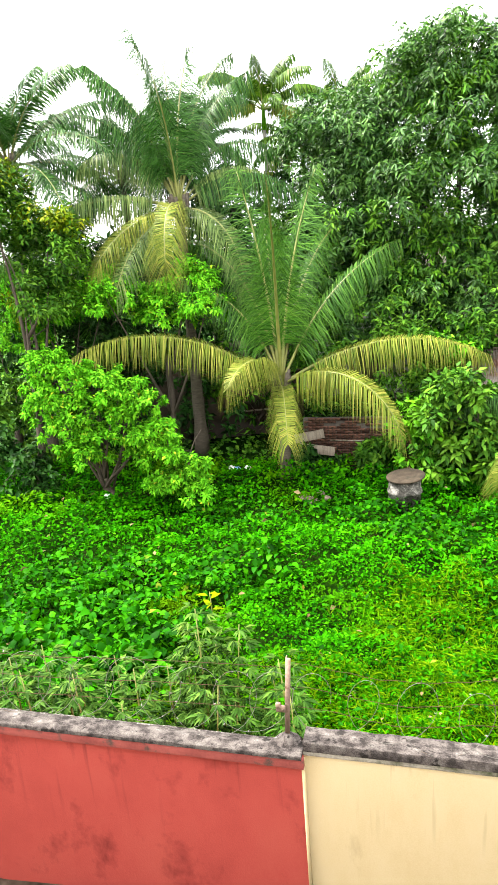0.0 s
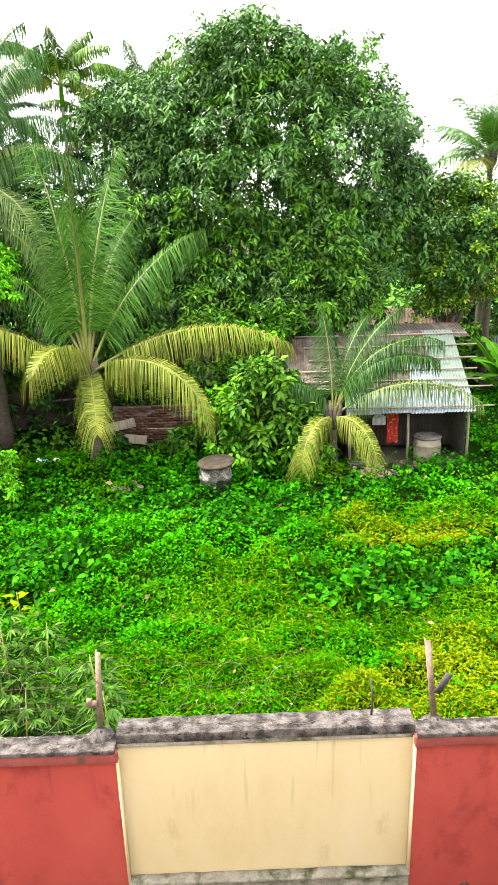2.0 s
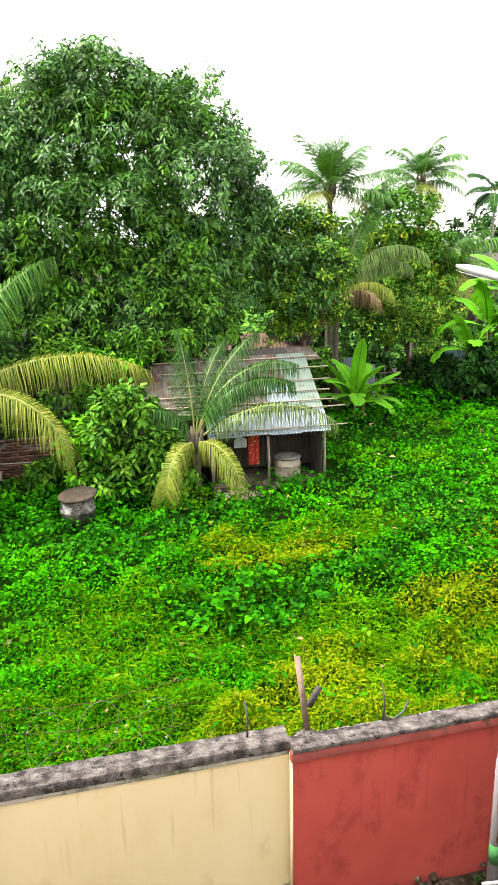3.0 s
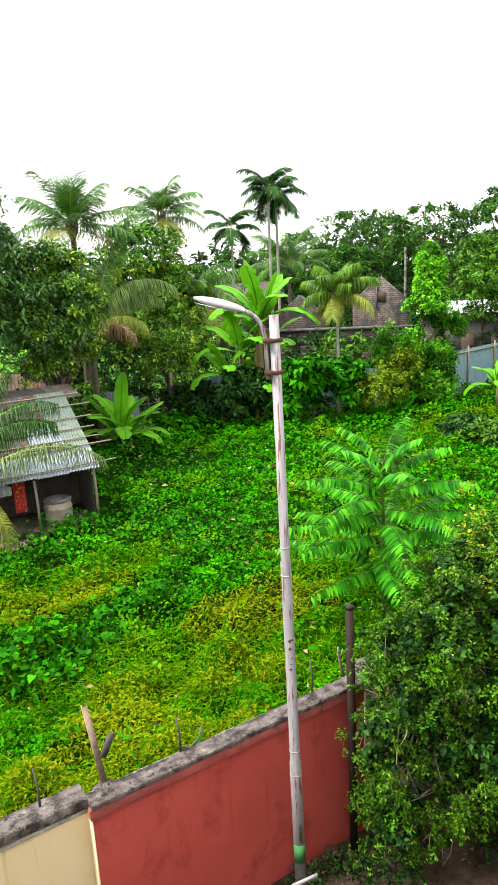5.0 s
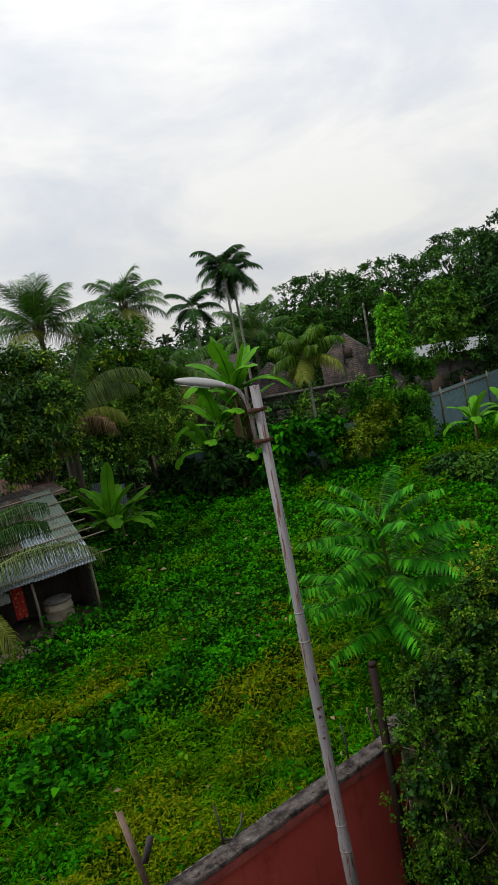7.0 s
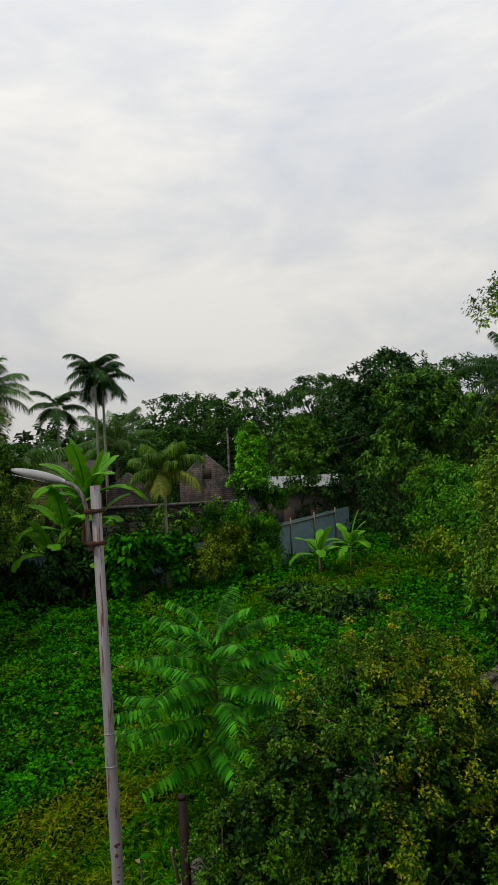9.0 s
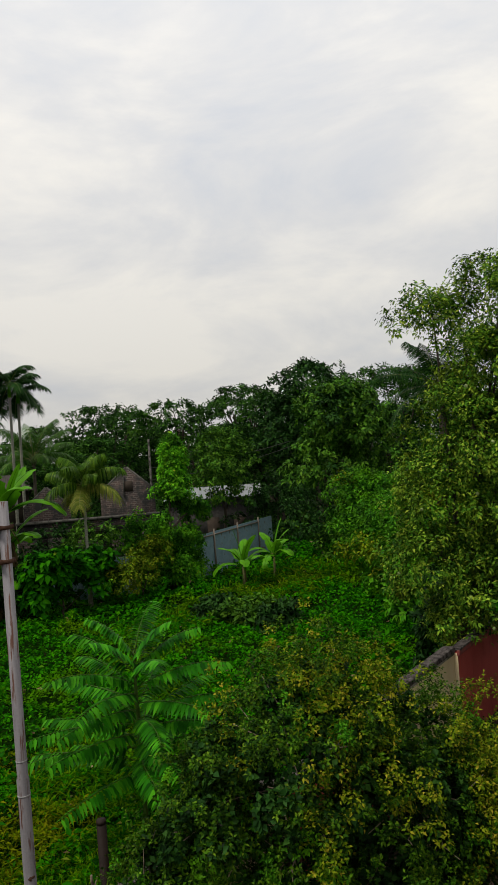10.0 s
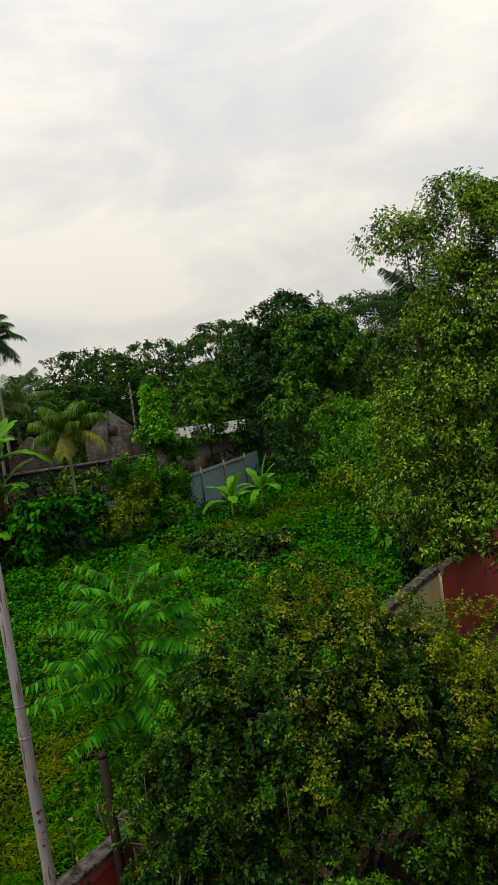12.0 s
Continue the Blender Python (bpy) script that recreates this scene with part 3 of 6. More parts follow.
def ground_z(x, y):
    """The lie of the land: a gently uneven field behind the wall, a yard that falls away in front of it."""
    x, y = np.asarray(x, float), np.asarray(y, float)
    p = np.stack([x, y], -1)
    field = 0.05 * wave(p, 0.8, 3) + 0.03 * wave(p, 2.1, 4)
    yard = -0.36 - 0.05 * np.clip((x - 2.4) / 2.6, 0, 1) - 0.3 * np.clip((-x - 2) / 3.5, 0, 1)
    return np.where(y < 6.1, yard, field)


# ---- plants ----
def palm_frond(b, rib, az, el, length, droop, leaflet=0.75, hang=0.6, pairs=64, width=0.045, origin=(0, 0, 0), bare=0.16, seed=0, twist=0.0):
    """One feather frond: a bent rib with hanging leaflets on both sides."""
    r = np.random.default_rng(seed)
    s = np.linspace(0, 1, 15)
    e = np.radians(el - droop * s**1.35)
    a = np.radians(az + twist * s)
    t = np.stack([np.cos(e) * np.cos(a), np.cos(e) * np.sin(a), np.sin(e)], -1)
    pts = np.asarray(origin, float) + np.concatenate([[[0, 0, 0]], np.cumsum((t[1:] + t[:-1]) / 2 * length / 14, 0)])
    rib.tube(pts, np.linspace(0.048, 0.010, 15) * (length / 5), 4)
    u = np.linspace(bare, 0.995, pairs)
    P = np.stack([np.interp(u, s, pts[:, k]) for k in range(3)], -1)
    Tn = unit(np.stack([np.interp(u, s, t[:, k]) for k in range(3)], -1))
    side = unit(np.cross(Tn, [0, 0, 1.0]) + 1e-4)
    up = np.cross(side, Tn)
    lead = np.radians((12 + 26 * u**2 + 46 * np.clip(Tn[:, 2], 0, 1)) * (0.6 if el < 10 else 1.0) + 38 * np.clip((u - 0.8) / 0.2, 0, 1))[:, None]
    L = leaflet * (0.40 + 0.60 * np.sin(np.pi * np.clip(0.16 + 0.80 * u, 0, 1)) ** 0.6) * r.uniform(0.85, 1.1, pairs)
    for sign in (1, -1):
        jit = r.normal(0, 0.06, (pairs, 3))
        d1 = unit(sign * side * np.cos(lead) + Tn * np.sin(lead) + up * 0.25 + jit)
        h = np.clip(hang * (0.38 + 0.62 * np.hypot(Tn[:, 0], Tn[:, 1])) * r.uniform(0.85, 1.12, pairs), 0, 1)[:, None]
        d2 = unit(d1 * (1 - h) + np.array([0, 0, -1.0]) * h)
        Lh = L[:, None]
        m = P + d1 * Lh * 0.24
        q = m + d2 * Lh * 0.40
        z = q + unit(d2 + np.array([0, 0, -1.0]) * h) * Lh * 0.36
        w = Tn * width / 2
        v = np.stack([P - w * 0.6, P + w * 0.6, m - w, m + w, q - w * 0.7, q + w * 0.7, z], 1)
        k = np.arange(pairs)[:, None] * 7
        b.add(v, [np.concatenate([k + [[0, 1, 3, 2]], k + [[2, 3, 5, 4]]]), k + [[4, 5, 6]]])


def make_palm(name, at, crown_z, fronds, label, mats, trunk=0.16, bark=None, leaflet=0.75, hang=0.6, pairs=64, width=0.045, lean=(0, 0), category="palm tree", seed=0, shaft=False, group=""):
    """fronds: rows of (azimuth, elevation, length, droop, index into mats)."""
    ob = thing(name, at, label, category, group)
    k = np.linspace(0, 1, 14)
    pts = np.stack([lean[0] * k**1.5, lean[1] * k**1.5, crown_z * k], -1)
    rad = trunk * (1.0 + 0.5 * np.exp(-k * 9) - 0.3 * k) * (1 + 0.05 * np.sin(np.arange(14) * 2.4))
    part("trunk", Build().tube(pts, rad, 10), bark or M_PALMBARK, ob, smooth=True)
    top = pts[-1]
    if shaft:
        part("crownshaft", Build().tube([top, top + (0, 0, 0.35), top + (0, 0, 0.8)], [trunk * 0.9, trunk * 1.05, trunk * 0.5], 8), M_BANANA, ob, "smooth green crownshaft", True)
        top = top + (0, 0, 0.7)
    else:
        b = Build()
        for j in range(9):
            a, r0 = j * 2.4, trunk * 0.9
            b.tube([top + (0, 0, -0.5 + j * 0.03), top + (r0 * 1.3 * math.cos(a), r0 * 1.3 * math.sin(a), -0.1 + j * 0.03), top + (r0 * 1.7 * math.cos(a), r0 * 1.7 * math.sin(a), 0.3 + j * 0.02)], [trunk * 0.5, trunk * 0.45, trunk * 0.25], 5)
        part("leaf_sheath", b, M_PALMBARK, ob, "fibrous brown leaf bases")
    for j, (az, el, ln, dr, mi) in enumerate(fronds):
        b, rib = Build(), Build()
        palm_frond(b, rib, az, el, ln, dr, 1.5 * leaflet * (0.7 + 0.3 * min(ln / 5, 1)), hang, int(pairs * 1.9), width * 0.82, top, seed=seed * 97 + j, twist=((j * 37) % 9) - 4)
        f = part("frond", b, mats[mi], ob)
        part("rib", rib, M_RACHIS, f)
    return ob


def spiral(n, length, seed, high=82, low=-25, droop=(35, 85), mats=1, yellow=0.0):
    """A full crown of fronds: young ones upright, old ones hanging."""
    r = np.random.default_rng(seed)
    out = []
    n = int(n * 1.35)
    for k in range(n):
        u = (k + 0.5) / n
        el = high + (low - high) * u**1.15
        old = u > 1 - yellow
        out.append((k * 137.5 + r.uniform(-15, 15), el, length * r.uniform(0.82, 1.08) * (0.8 if u < 0.12 else 1), droop[0] + (droop[1] - droop[0]) * r.uniform(0.3, 1) * (0.55 + 0.45 * u), mats if old else 0))
    return out


def blade(b, at, az, el, length, width, droop, seed, torn=0.25):
    """A banana leaf: a channelled paddle on a bent midrib, torn along its veins."""
    r = np.random.default_rng(seed)
    n = 22
    s = np.linspace(0, 1, n)
    e = np.radians(el - droop * s**1.6)
    a = np.radians(az)
    t = np.stack([np.cos(e) * np.cos(a), np.cos(e) * np.sin(a), np.sin(e)], -1)
    pts = np.asarray(at, float) + np.concatenate([[[0, 0, 0]], np.cumsum(t[:-1] * length / (n - 1), 0)])
    side = np.array([-np.sin(a), np.cos(a), 0])
    up = np.cross(t, side)
    prof = np.clip((s - 0.14) / 0.12, 0.0, 1) ** 0.7 * np.sqrt(np.clip(1 - ((s - 0.45) / 0.56) ** 4, 0.0, 1))
    for sign in (1, -1):
        w = width / 2 * prof * (1 - torn * r.random(n) * (r.random(n) > 0.6))
        inner = pts
        mid = pts + sign * side * w[:, None] * 0.55 + up * w[:, None] * 0.10
        edge = pts + sign * side * w[:, None] + up * w[:, None] * 0.12 - np.array([0, 0, 1.0]) * (w * 0.25)[:, None]
        b.grid(np.stack([inner, mid, edge], 1))
    b.tube(pts, np.linspace(0.035, 0.006, n) * length / 2, 4, cap=False)


def make_banana(name, at, stems, label, seed=0, dead=0, spears=()):
    """stems: rows of (dx, dy, height, leaves, leaf length)."""
    ob = thing(name, at, label, "banana plant")
    r = np.random.default_rng(seed)
    for dx, dy, h, n, ln in stems:
        part("stem", Build().tube([(dx, dy, 0), (dx + 0.03, dy, h * 0.5), (dx + 0.06, dy + 0.03, h)], [0.05 + 0.025 * h, 0.04 + 0.018 * h, 0.04], 9), M_PSEUDO, ob, smooth=True)
        for k in range(n):
            u = (k + 0.3) / n
            b = Build()
            blade(b, (dx + 0.06, dy + 0.03, h - 0.12 * u), k * 137.5 + r.uniform(-20, 20) + seed * 50, 76 - 52 * u, ln * r.uniform(0.95, 1.25), ln * 0.33, 45 + 75 * u, seed * 31 + k, 0.5)
            part("leaf", b, M_BANANA, ob)
        for k in range(dead):
            b = Build()
            blade(b, (dx + 0.08 * math.cos(k * 1.7 + 0.5), dy + 0.08 * math.sin(k * 1.7 + 0.5), h * (0.97 - 0.06 * (k % 3))), math.degrees(k * 1.7 + 0.5), -58, min(ln * r.uniform(0.7, 1.0), h * 0.85), ln * 0.12, 28, seed * 77 + k, 0.7)
            part("dead_leaf", b, M_DEAD, ob, "brown withered hanging leaf")
    for j, (dx, dy, z, az, el, ln) in enumerate(spears):
        b = Build()
        blade(b, (dx, dy, z), az, el, ln, ln * 0.27, 16, seed * 53 + j, 0.12)
        part("leaf", b, M_BANANA, ob)
    return ob


def clumps(b, r, blobs, n, per, length, width, droop=0.5, spread=0.16, shape="kites", seed=0, inner=0.3, gap=-0.75, rough=0.22, freq=0.9, lump=2.2, sprays=5):
    """Leaves in small rosettes on and inside uneven, lobed crowns, with gaps between the lobes. blobs: centre and radii."""
    blobs = np.asarray(blobs, float)
    want = max(4, n // sprays)
    n = want * 3
    area = (blobs[:, 3] * blobs[:, 4] + blobs[:, 3] * blobs[:, 5] + blobs[:, 4] * blobs[:, 5])
    which = r.choice(len(blobs), n, p=area / area.sum())
    o = unit(r.normal(size=(n, 3)))
    o[:, 2] = np.where(o[:, 2] < -0.55, -o[:, 2], o[:, 2])
    rad = np.where(r.random(n) < inner, r.uniform(0.45, 0.85, n), r.uniform(0.84, 1.03, n))
    bl = blobs[which]
    rad = rad * (1 + rough * wave(o * 1.0 + which[:, None] * 3.7, 3.2, seed + 1) + rough * 0.5 * wave(o + which[:, None], 8.0, seed + 2))
    c = bl[:, :3] + o * bl[:, 3:] * rad[:, None]
    keep = wave(c, freq, seed + 3) > gap
    for j, q in enumerate(blobs):
        keep &= (which == j) | ((((c - q[:3]) / q[3:]) ** 2).sum(1) > 0.5)
    keep = np.flatnonzero(keep)[:want]
    c, o = c[keep], unit(o / bl[:, 3:])[keep]
    # each bough ends in a rounded spray of rosettes
    k = np.repeat(np.arange(len(c)), sprays)
    off = unit(r.normal(size=(len(k), 3)) + 0.7 * o[k] + np.array([0, 0, 0.35]))
    size = np.minimum(lump * length, 0.4 * bl[keep][:, 3:].min(1)) * r.uniform(0.6, 1.3, len(c))
    c = c[k] + off * (size[k] * r.uniform(0.25, 1.0, len(k)) ** 0.6)[:, None] * np.array([1.0, 1.0, 0.8])
    o = unit(off + 0.35 * o[k])
    n = len(c)
    axis = unit(o * 0.7 + np.array([0, 0, 0.45]) + r.normal(0, 0.25, (n, 3)))
    k = np.repeat(np.arange(n), per)
    ax = axis[k]
    side = unit(np.cross(ax, r.normal(size=(len(k), 3))))
    th = np.radians(r.uniform(35, 105, len(k)))[:, None]
    d = unit(ax * np.cos(th) + side * np.sin(th) - np.array([0, 0, droop]) * r.uniform(0.5, 1.2, (len(k), 1)))
    p = c[k] + ax * r.uniform(-spread, spread, (len(k), 1)) + side * r.uniform(0, spread * 0.5, (len(k), 1))
    nn = unit(ax + np.array([0, 0, 0.4]) + r.normal(0, 0.3, (len(k), 3)))
    L = length * r.uniform(0.65, 1.2, len(k))
    if shape == "kites":
        b.kites(p, d, nn, L, L * width, 0.22, 0.12)
    elif shape == "rounds":
        b.rounds(p, d, nn, L, L * width)
    else:
        b.ovals(p, d, nn, L, L * width)
    return b


def wood(b, base, top, r0, limbs, seed=0, bend=0.25):
    """A tapered trunk that forks into limbs, each ending at a given place."""
    r = np.random.default_rng(seed)
    base, top = np.asarray(base, float), np.asarray(top, float)
    k = np.linspace(0, 1, 7)[:, None]
    tr = base + (top - base) * k + np.pad(r.normal(0, bend * 0.4, (7, 2)), ((0, 0), (0, 1))) * np.sin(np.pi * k)
    b.tube(tr, r0 * (1 - 0.45 * k[:, 0] + 0.35 * np.exp(-9 * k[:, 0])), 9)
    for e in limbs:
        e = np.asarray(e, float)
        i = r.integers(3, 7)
        st = tr[i]
        m = np.linspace(0, 1, 6)[:, None]
        mid = (st + e) / 2 + r.normal(0, bend, 3) + (0, 0, 0.25 * bend * 3)
        pts = st * (1 - m) ** 2 + 2 * mid * m * (1 - m) + e * m**2
        rr = r0 * 0.45
        b.tube(pts, rr * (1 - 0.8 * m[:, 0]), 6)
        for _ in range(3):
            q = pts[r.integers(2, 6)]
            w = q + np.clip(r.normal(0, 0.14, 3) * np.linalg.norm(e - st), -0.5, 0.5) + (0, 0, 0.1)
            b.tube([q, (q + w) / 2 + r.normal(0, 0.08, 3), w], [rr * 0.3, rr * 0.2, rr * 0.06], 4)
    return b


FULL, BIG = 1.1, 1.05


def make_tree(name, at, blobs, leaves, per, length, width, mat, label, trunk=0.2, fork=0.5, category="tree", seed=0, group="", extra=None, **kw):
    """blobs are lobes of the crown, given from the foot of the trunk."""
    ob = thing(name, at, label, category, group)
    bl, leaves, length = np.asarray(blobs, float), int(leaves * FULL), length * BIG
    c = bl[:, :3].mean(0)
    part("trunk", wood(Build(), (0, 0, -0.1), (c[0] * 0.5, c[1] * 0.5, c[2] * fork), trunk, [q[:3] + (0, 0, 0.2 * q[5]) for q in bl], seed), M_BARK, ob, smooth=True)
    part("crown", clumps(Build(), np.random.default_rng(seed + 50), bl, leaves, per, length, width, seed=seed, **kw), mat, ob)
    if extra:
        m2, share, lb = extra
        part("young_leaves", clumps(Build(), np.random.default_rng(seed + 51), bl, int(leaves * share), per, length, width, seed=seed + 9, inner=0.0, gap=0.35, **{k: v for k, v in kw.items() if k not in ("inner", "gap")}), m2, ob, lb)
    return ob


# ---- ground ----
def make_ground():
    xs = np.concatenate([np.linspace(-900, -30, 12), np.arange(-29, 60, 0.5), np.linspace(61, 900, 14)])
    ys = np.concatenate([np.linspace(-400, -10, 8), np.arange(-9, 6, 0.6), [6.08, 6.12], np.arange(6.5, 50, 0.5), np.linspace(51, 1200, 16)])
    X, Y = np.meshgrid(xs, ys)
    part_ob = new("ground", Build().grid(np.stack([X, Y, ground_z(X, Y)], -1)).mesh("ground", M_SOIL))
    tagged(part_ob, "green-brown soil under dense weeds, darkened to deepen the gaps", "ground", kind="structure")
    yard = Build()
    X, Y = np.meshgrid(np.arange(-30, 40, 0.5), np.linspace(-0.9, 5.95, 14))
    yard.grid(np.stack([X, Y, ground_z(X, Y) + 0.012 + 0.008 * wave(np.stack([X, Y], -1), 3.0, 8)], -1))
    tagged(new("yard_ground", yard.mesh("yard_ground", M_PATHDUST)), "bare dark earth in front of the boundary wall", "ground", kind="structure")


make_ground()


# ---- boundary wall: bays of red and cream ----
def worn_box(b, lo, hi, step=0.16, amount=0.012, seed=0):
    """A long slab whose top and front are uneven, as old mortar is."""
    n = max(2, int((hi[0] - lo[0]) / step))
    x = np.linspace(lo[0], hi[0], n + 1)
    r = np.random.default_rng(seed)
    ring = []
    for dy, dz in ((lo[1], lo[2]), (lo[1], hi[2] - 0.008), (lo[1] + 0.01, hi[2]), ((lo[1] + hi[1]) / 2, hi[2] + 0.002), (hi[1] - 0.015, hi[2]), (hi[1], lo[2])):
        j = r.normal(0, amount, (n + 1, 2))
        if dz == lo[2]:
            j *= 0.2
        ring.append(np.stack([x, dy + j[:, 0], dz + j[:, 1]], -1))
    ring.append(ring[0])
    pts = np.stack(ring, 1)
    b.grid(pts[:, ::-1])
    for end, flip in ((pts[0], False), (pts[-1], True)):
        f = [0, 1, 2, 3, 4, 5]
        b.add(end[:6], np.array([f[::-1] if flip else f]))
    return b


def make_wall():
    bays = [(-14.0, -8.0, 0), (-8.0, -1.5, 0), (-1.5, 1.63, 1), (1.63, 5.28, 0), (5.28, 8.5, 1), (8.5, 11.8, 0), (11.8, 15.75, 1), (15.75, 30.0, 0)]
    for k, (x0, x1, cream) in enumerate(bays):
        face = 6.0 if cream else 5.92
        drop = 0.06 if x1 <= -1.5 else 0.0
        back = 0.15 if cream else 0.0 if drop else -0.03
        ob = thing("wall_%d" % (k + 1), ((x0 + x1) / 2, 6.1, 0), ("cream" if cream else "brick-red") + " painted plaster boundary wall bay, stained under its coping", "boundary wall", "bays of the boundary wall", "structure")
        h = (x1 - x0) / 2
        b = Build()
        nx, nz = 26, 14
        X, Z = np.meshgrid(np.linspace(-h, h, nx), np.linspace(-0.95, 1.82 - drop, nz))
        Yf = face - 6.1 + 0.004 * wave(np.stack([X + k * 7, Z], -1), 2.5, 12)
        b.grid(np.stack([X, Yf, Z], -1))
        b.box((-h, face - 6.1 + 0.02, -0.95), (h, back - 0.015, 1.82 - drop))
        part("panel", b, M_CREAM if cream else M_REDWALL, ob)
        top = (1.935 if cream else 1.92) - drop
        part("coping", worn_box(Build(), (-h, (5.975 if cream else 5.85) - 6.1, 1.826 if cream else 1.868 - drop), (h, back, top), step=0.09, amount=0.0035, seed=k), M_COPING, ob, "blackened mortar coping")
        if cream:
            part("edge_band", worn_box(Build(), (-h, -0.119, 1.77), (h, -0.08, 1.829), amount=0.003, seed=k + 80), M_LEDGE, ob, "pale streaked mortar edge under the coping")
            part("plinth", worn_box(Build(), (-h, -0.19, -0.95), (h, -0.09, -0.03), amount=0.003, seed=k + 40), M_LEDGE, ob)
            part("ledge", worn_box(Build(), (-h, -0.23, -0.032), (h, -0.09, 0.0), amount=0.003, seed=k + 60), M_LEDGE, ob, "mossy cement ledge along the foot")
        else:
            part("lichen_edge", worn_box(Build(), (-h, back - 0.022, top - 0.03), (h, back + 0.003, top + 0.003), step=0.07, amount=0.003, seed=k + 90), M_LICHEN, ob, "white lichen crust along the back edge")
            part("fascia", worn_box(Build(), (-h - 0.02, -0.24, 1.75 - drop), (h + 0.02, -0.17, 1.87 - drop), amount=0.004, seed=k + 20), M_REDTRIM, ob, "red painted edge under the coping")
            for e in (-h, h):
                part("edge_strip", Build().box((e - 0.012, -0.188, -0.6), (e + 0.012, -0.098, 1.80 - drop)), M_CREAM, ob, "cream painted return edge")


make_wall()


def make_fence_post(at, height, lean, label):
    ob = thing("fence_post", at, label, "fence post", "wire posts on the wall")
    b = Build()
    w = 0.055
    top = (lean[0], lean[1], height)
    for x0, x1, y0, y1 in ((-w / 2, w / 2, -0.006, 0.006), (-w / 2, -w / 2 + 0.01, 0, w)):
        v = [(x, y, 0) for y in (y0, y1) for x in (x0, x1)] + [(x + top[0], y + top[1], height) for y in (y0, y1) for x in (x0, x1)]
        b.add(v, np.array([[0, 2, 3, 1], [4, 5, 7, 6], [0, 1, 5, 4], [2, 6, 7, 3], [0, 4, 6, 2], [1, 3, 7, 5]]))
    part("angle_bar", b, M_POSTSTEEL, ob)
    part("mortar_foot", Build().lathe([(0.17, -0.09), (0.13, -0.055), (0.09, -0.02), (0.05, 0.02), (0.0, 0.03)], 11), M_COPING, ob, "lump of dark mortar round the foot")
    return ob


p1 = make_fence_post((-1.68, 6.08, 1.92), 0.92, (0.05, 0.05), "rust-stained angle-iron wire post set in the wall coping")
part("bracket", Build().box((-0.10, -0.02, 0.30), (0.0, 0.01, 0.37)).box((-0.10, -0.03, 0.34), (-0.05, 0.0, 0.41)), M_POSTSTEEL, p1, "small bent steel bracket")
p2 = make_fence_post((1.86, 6.08, 1.92), 0.92, (-0.10, 0.05), "leaning rusted angle-iron wire post with a dark steel plate")
pl = part("bracket", Build().box((-0.035, -0.01, -0.13), (0.035, 0.01, 0.13)), M_DARKSTEEL, p2, "dark steel plate hung askew")
pl.matrix_basis = pose(0.05, -0.05, 0.47, 0, 28, 0)


def make_stub(at, hooked):
    ob = thing("wire_stub", at, "short dark twisted steel rod standing out of the coping", "steel rod", "wire posts on the wall")
    b = Build().tube([(0, 0, -0.04), (0.01, 0, 0.22), (-0.01, 0.02, 0.45)], [0.014, 0.012, 0.010], 6)
    if hooked:
        b.tube([(0, 0, 0.06), (0.12, 0, -0.01), (0.25, 0.02, 0.05), (0.30, 0.02, 0.18)], [0.012] * 4, 6)
    part("rod", b, M_DARKSTEEL, ob)


make_stub((1.2, 6.15, 1.92), False)
make_stub((2.72, 6.06, 1.92), True)
make_stub((4.55, 6.06, 1.92), False)


def make_razor_wire():
    """Flattened coils of barbed tape on three strands along the wall."""
    def run(x0, x1, pitch, radius, seed, foot, name_label):
        ob = thing("razor_wire", ((x0 + x1) / 2, 6.10, foot), name_label, "razor wire", "wire along the wall")
        r = np.random.default_rng(seed)
        n = int((x1 - x0) / pitch * 26)
        u = np.linspace(0, 1, n)
        ph = u * (x1 - x0) / pitch * 2 * np.pi
        rad = radius * (1 + 0.10 * np.sin(ph * 0.37 + seed))
        pts = np.stack([(u - 0.5) * (x1 - x0) + rad * np.cos(ph) * 0.9, 0.10 * np.sin(ph + 1.0) + 0.05 * np.sin(ph * 0.23), radius * 1.02 + rad * np.sin(ph)], -1)
        b = Build().tube(pts, 0.0028, 4, cap=False)
        part("coil", b, M_WIRE, ob)
        k = np.arange(3, n - 3, 3)
        d = unit(r.normal(size=(len(k), 3)))
        part("barbs", Build().kites(pts[k], d, unit(r.normal(size=(len(k), 3))), 0.035, 0.016), M_WIRE, ob)["kind"] = "stuff"
        for z in (0.28, 0.52, 0.80):
            s = np.linspace(-0.5, 0.5, 16)
            part("strand", Build().tube(np.stack([s * (x1 - x0), 0 * s, z - 0.06 * np.cos(s * np.pi * 2.0) + r.normal(0, 0.006, 16)], -1), 0.0035, 4), M_RUST, ob)
    run(-9.5, -1.7, 0.42, 0.37, 1, 1.88, "coils of pale barbed tape strung along the wall top")
    run(-1.55, 0.6, 0.55, 0.34, 2, 1.94, "sparse sagging loops of barbed tape over the cream wall")


make_razor_wire()


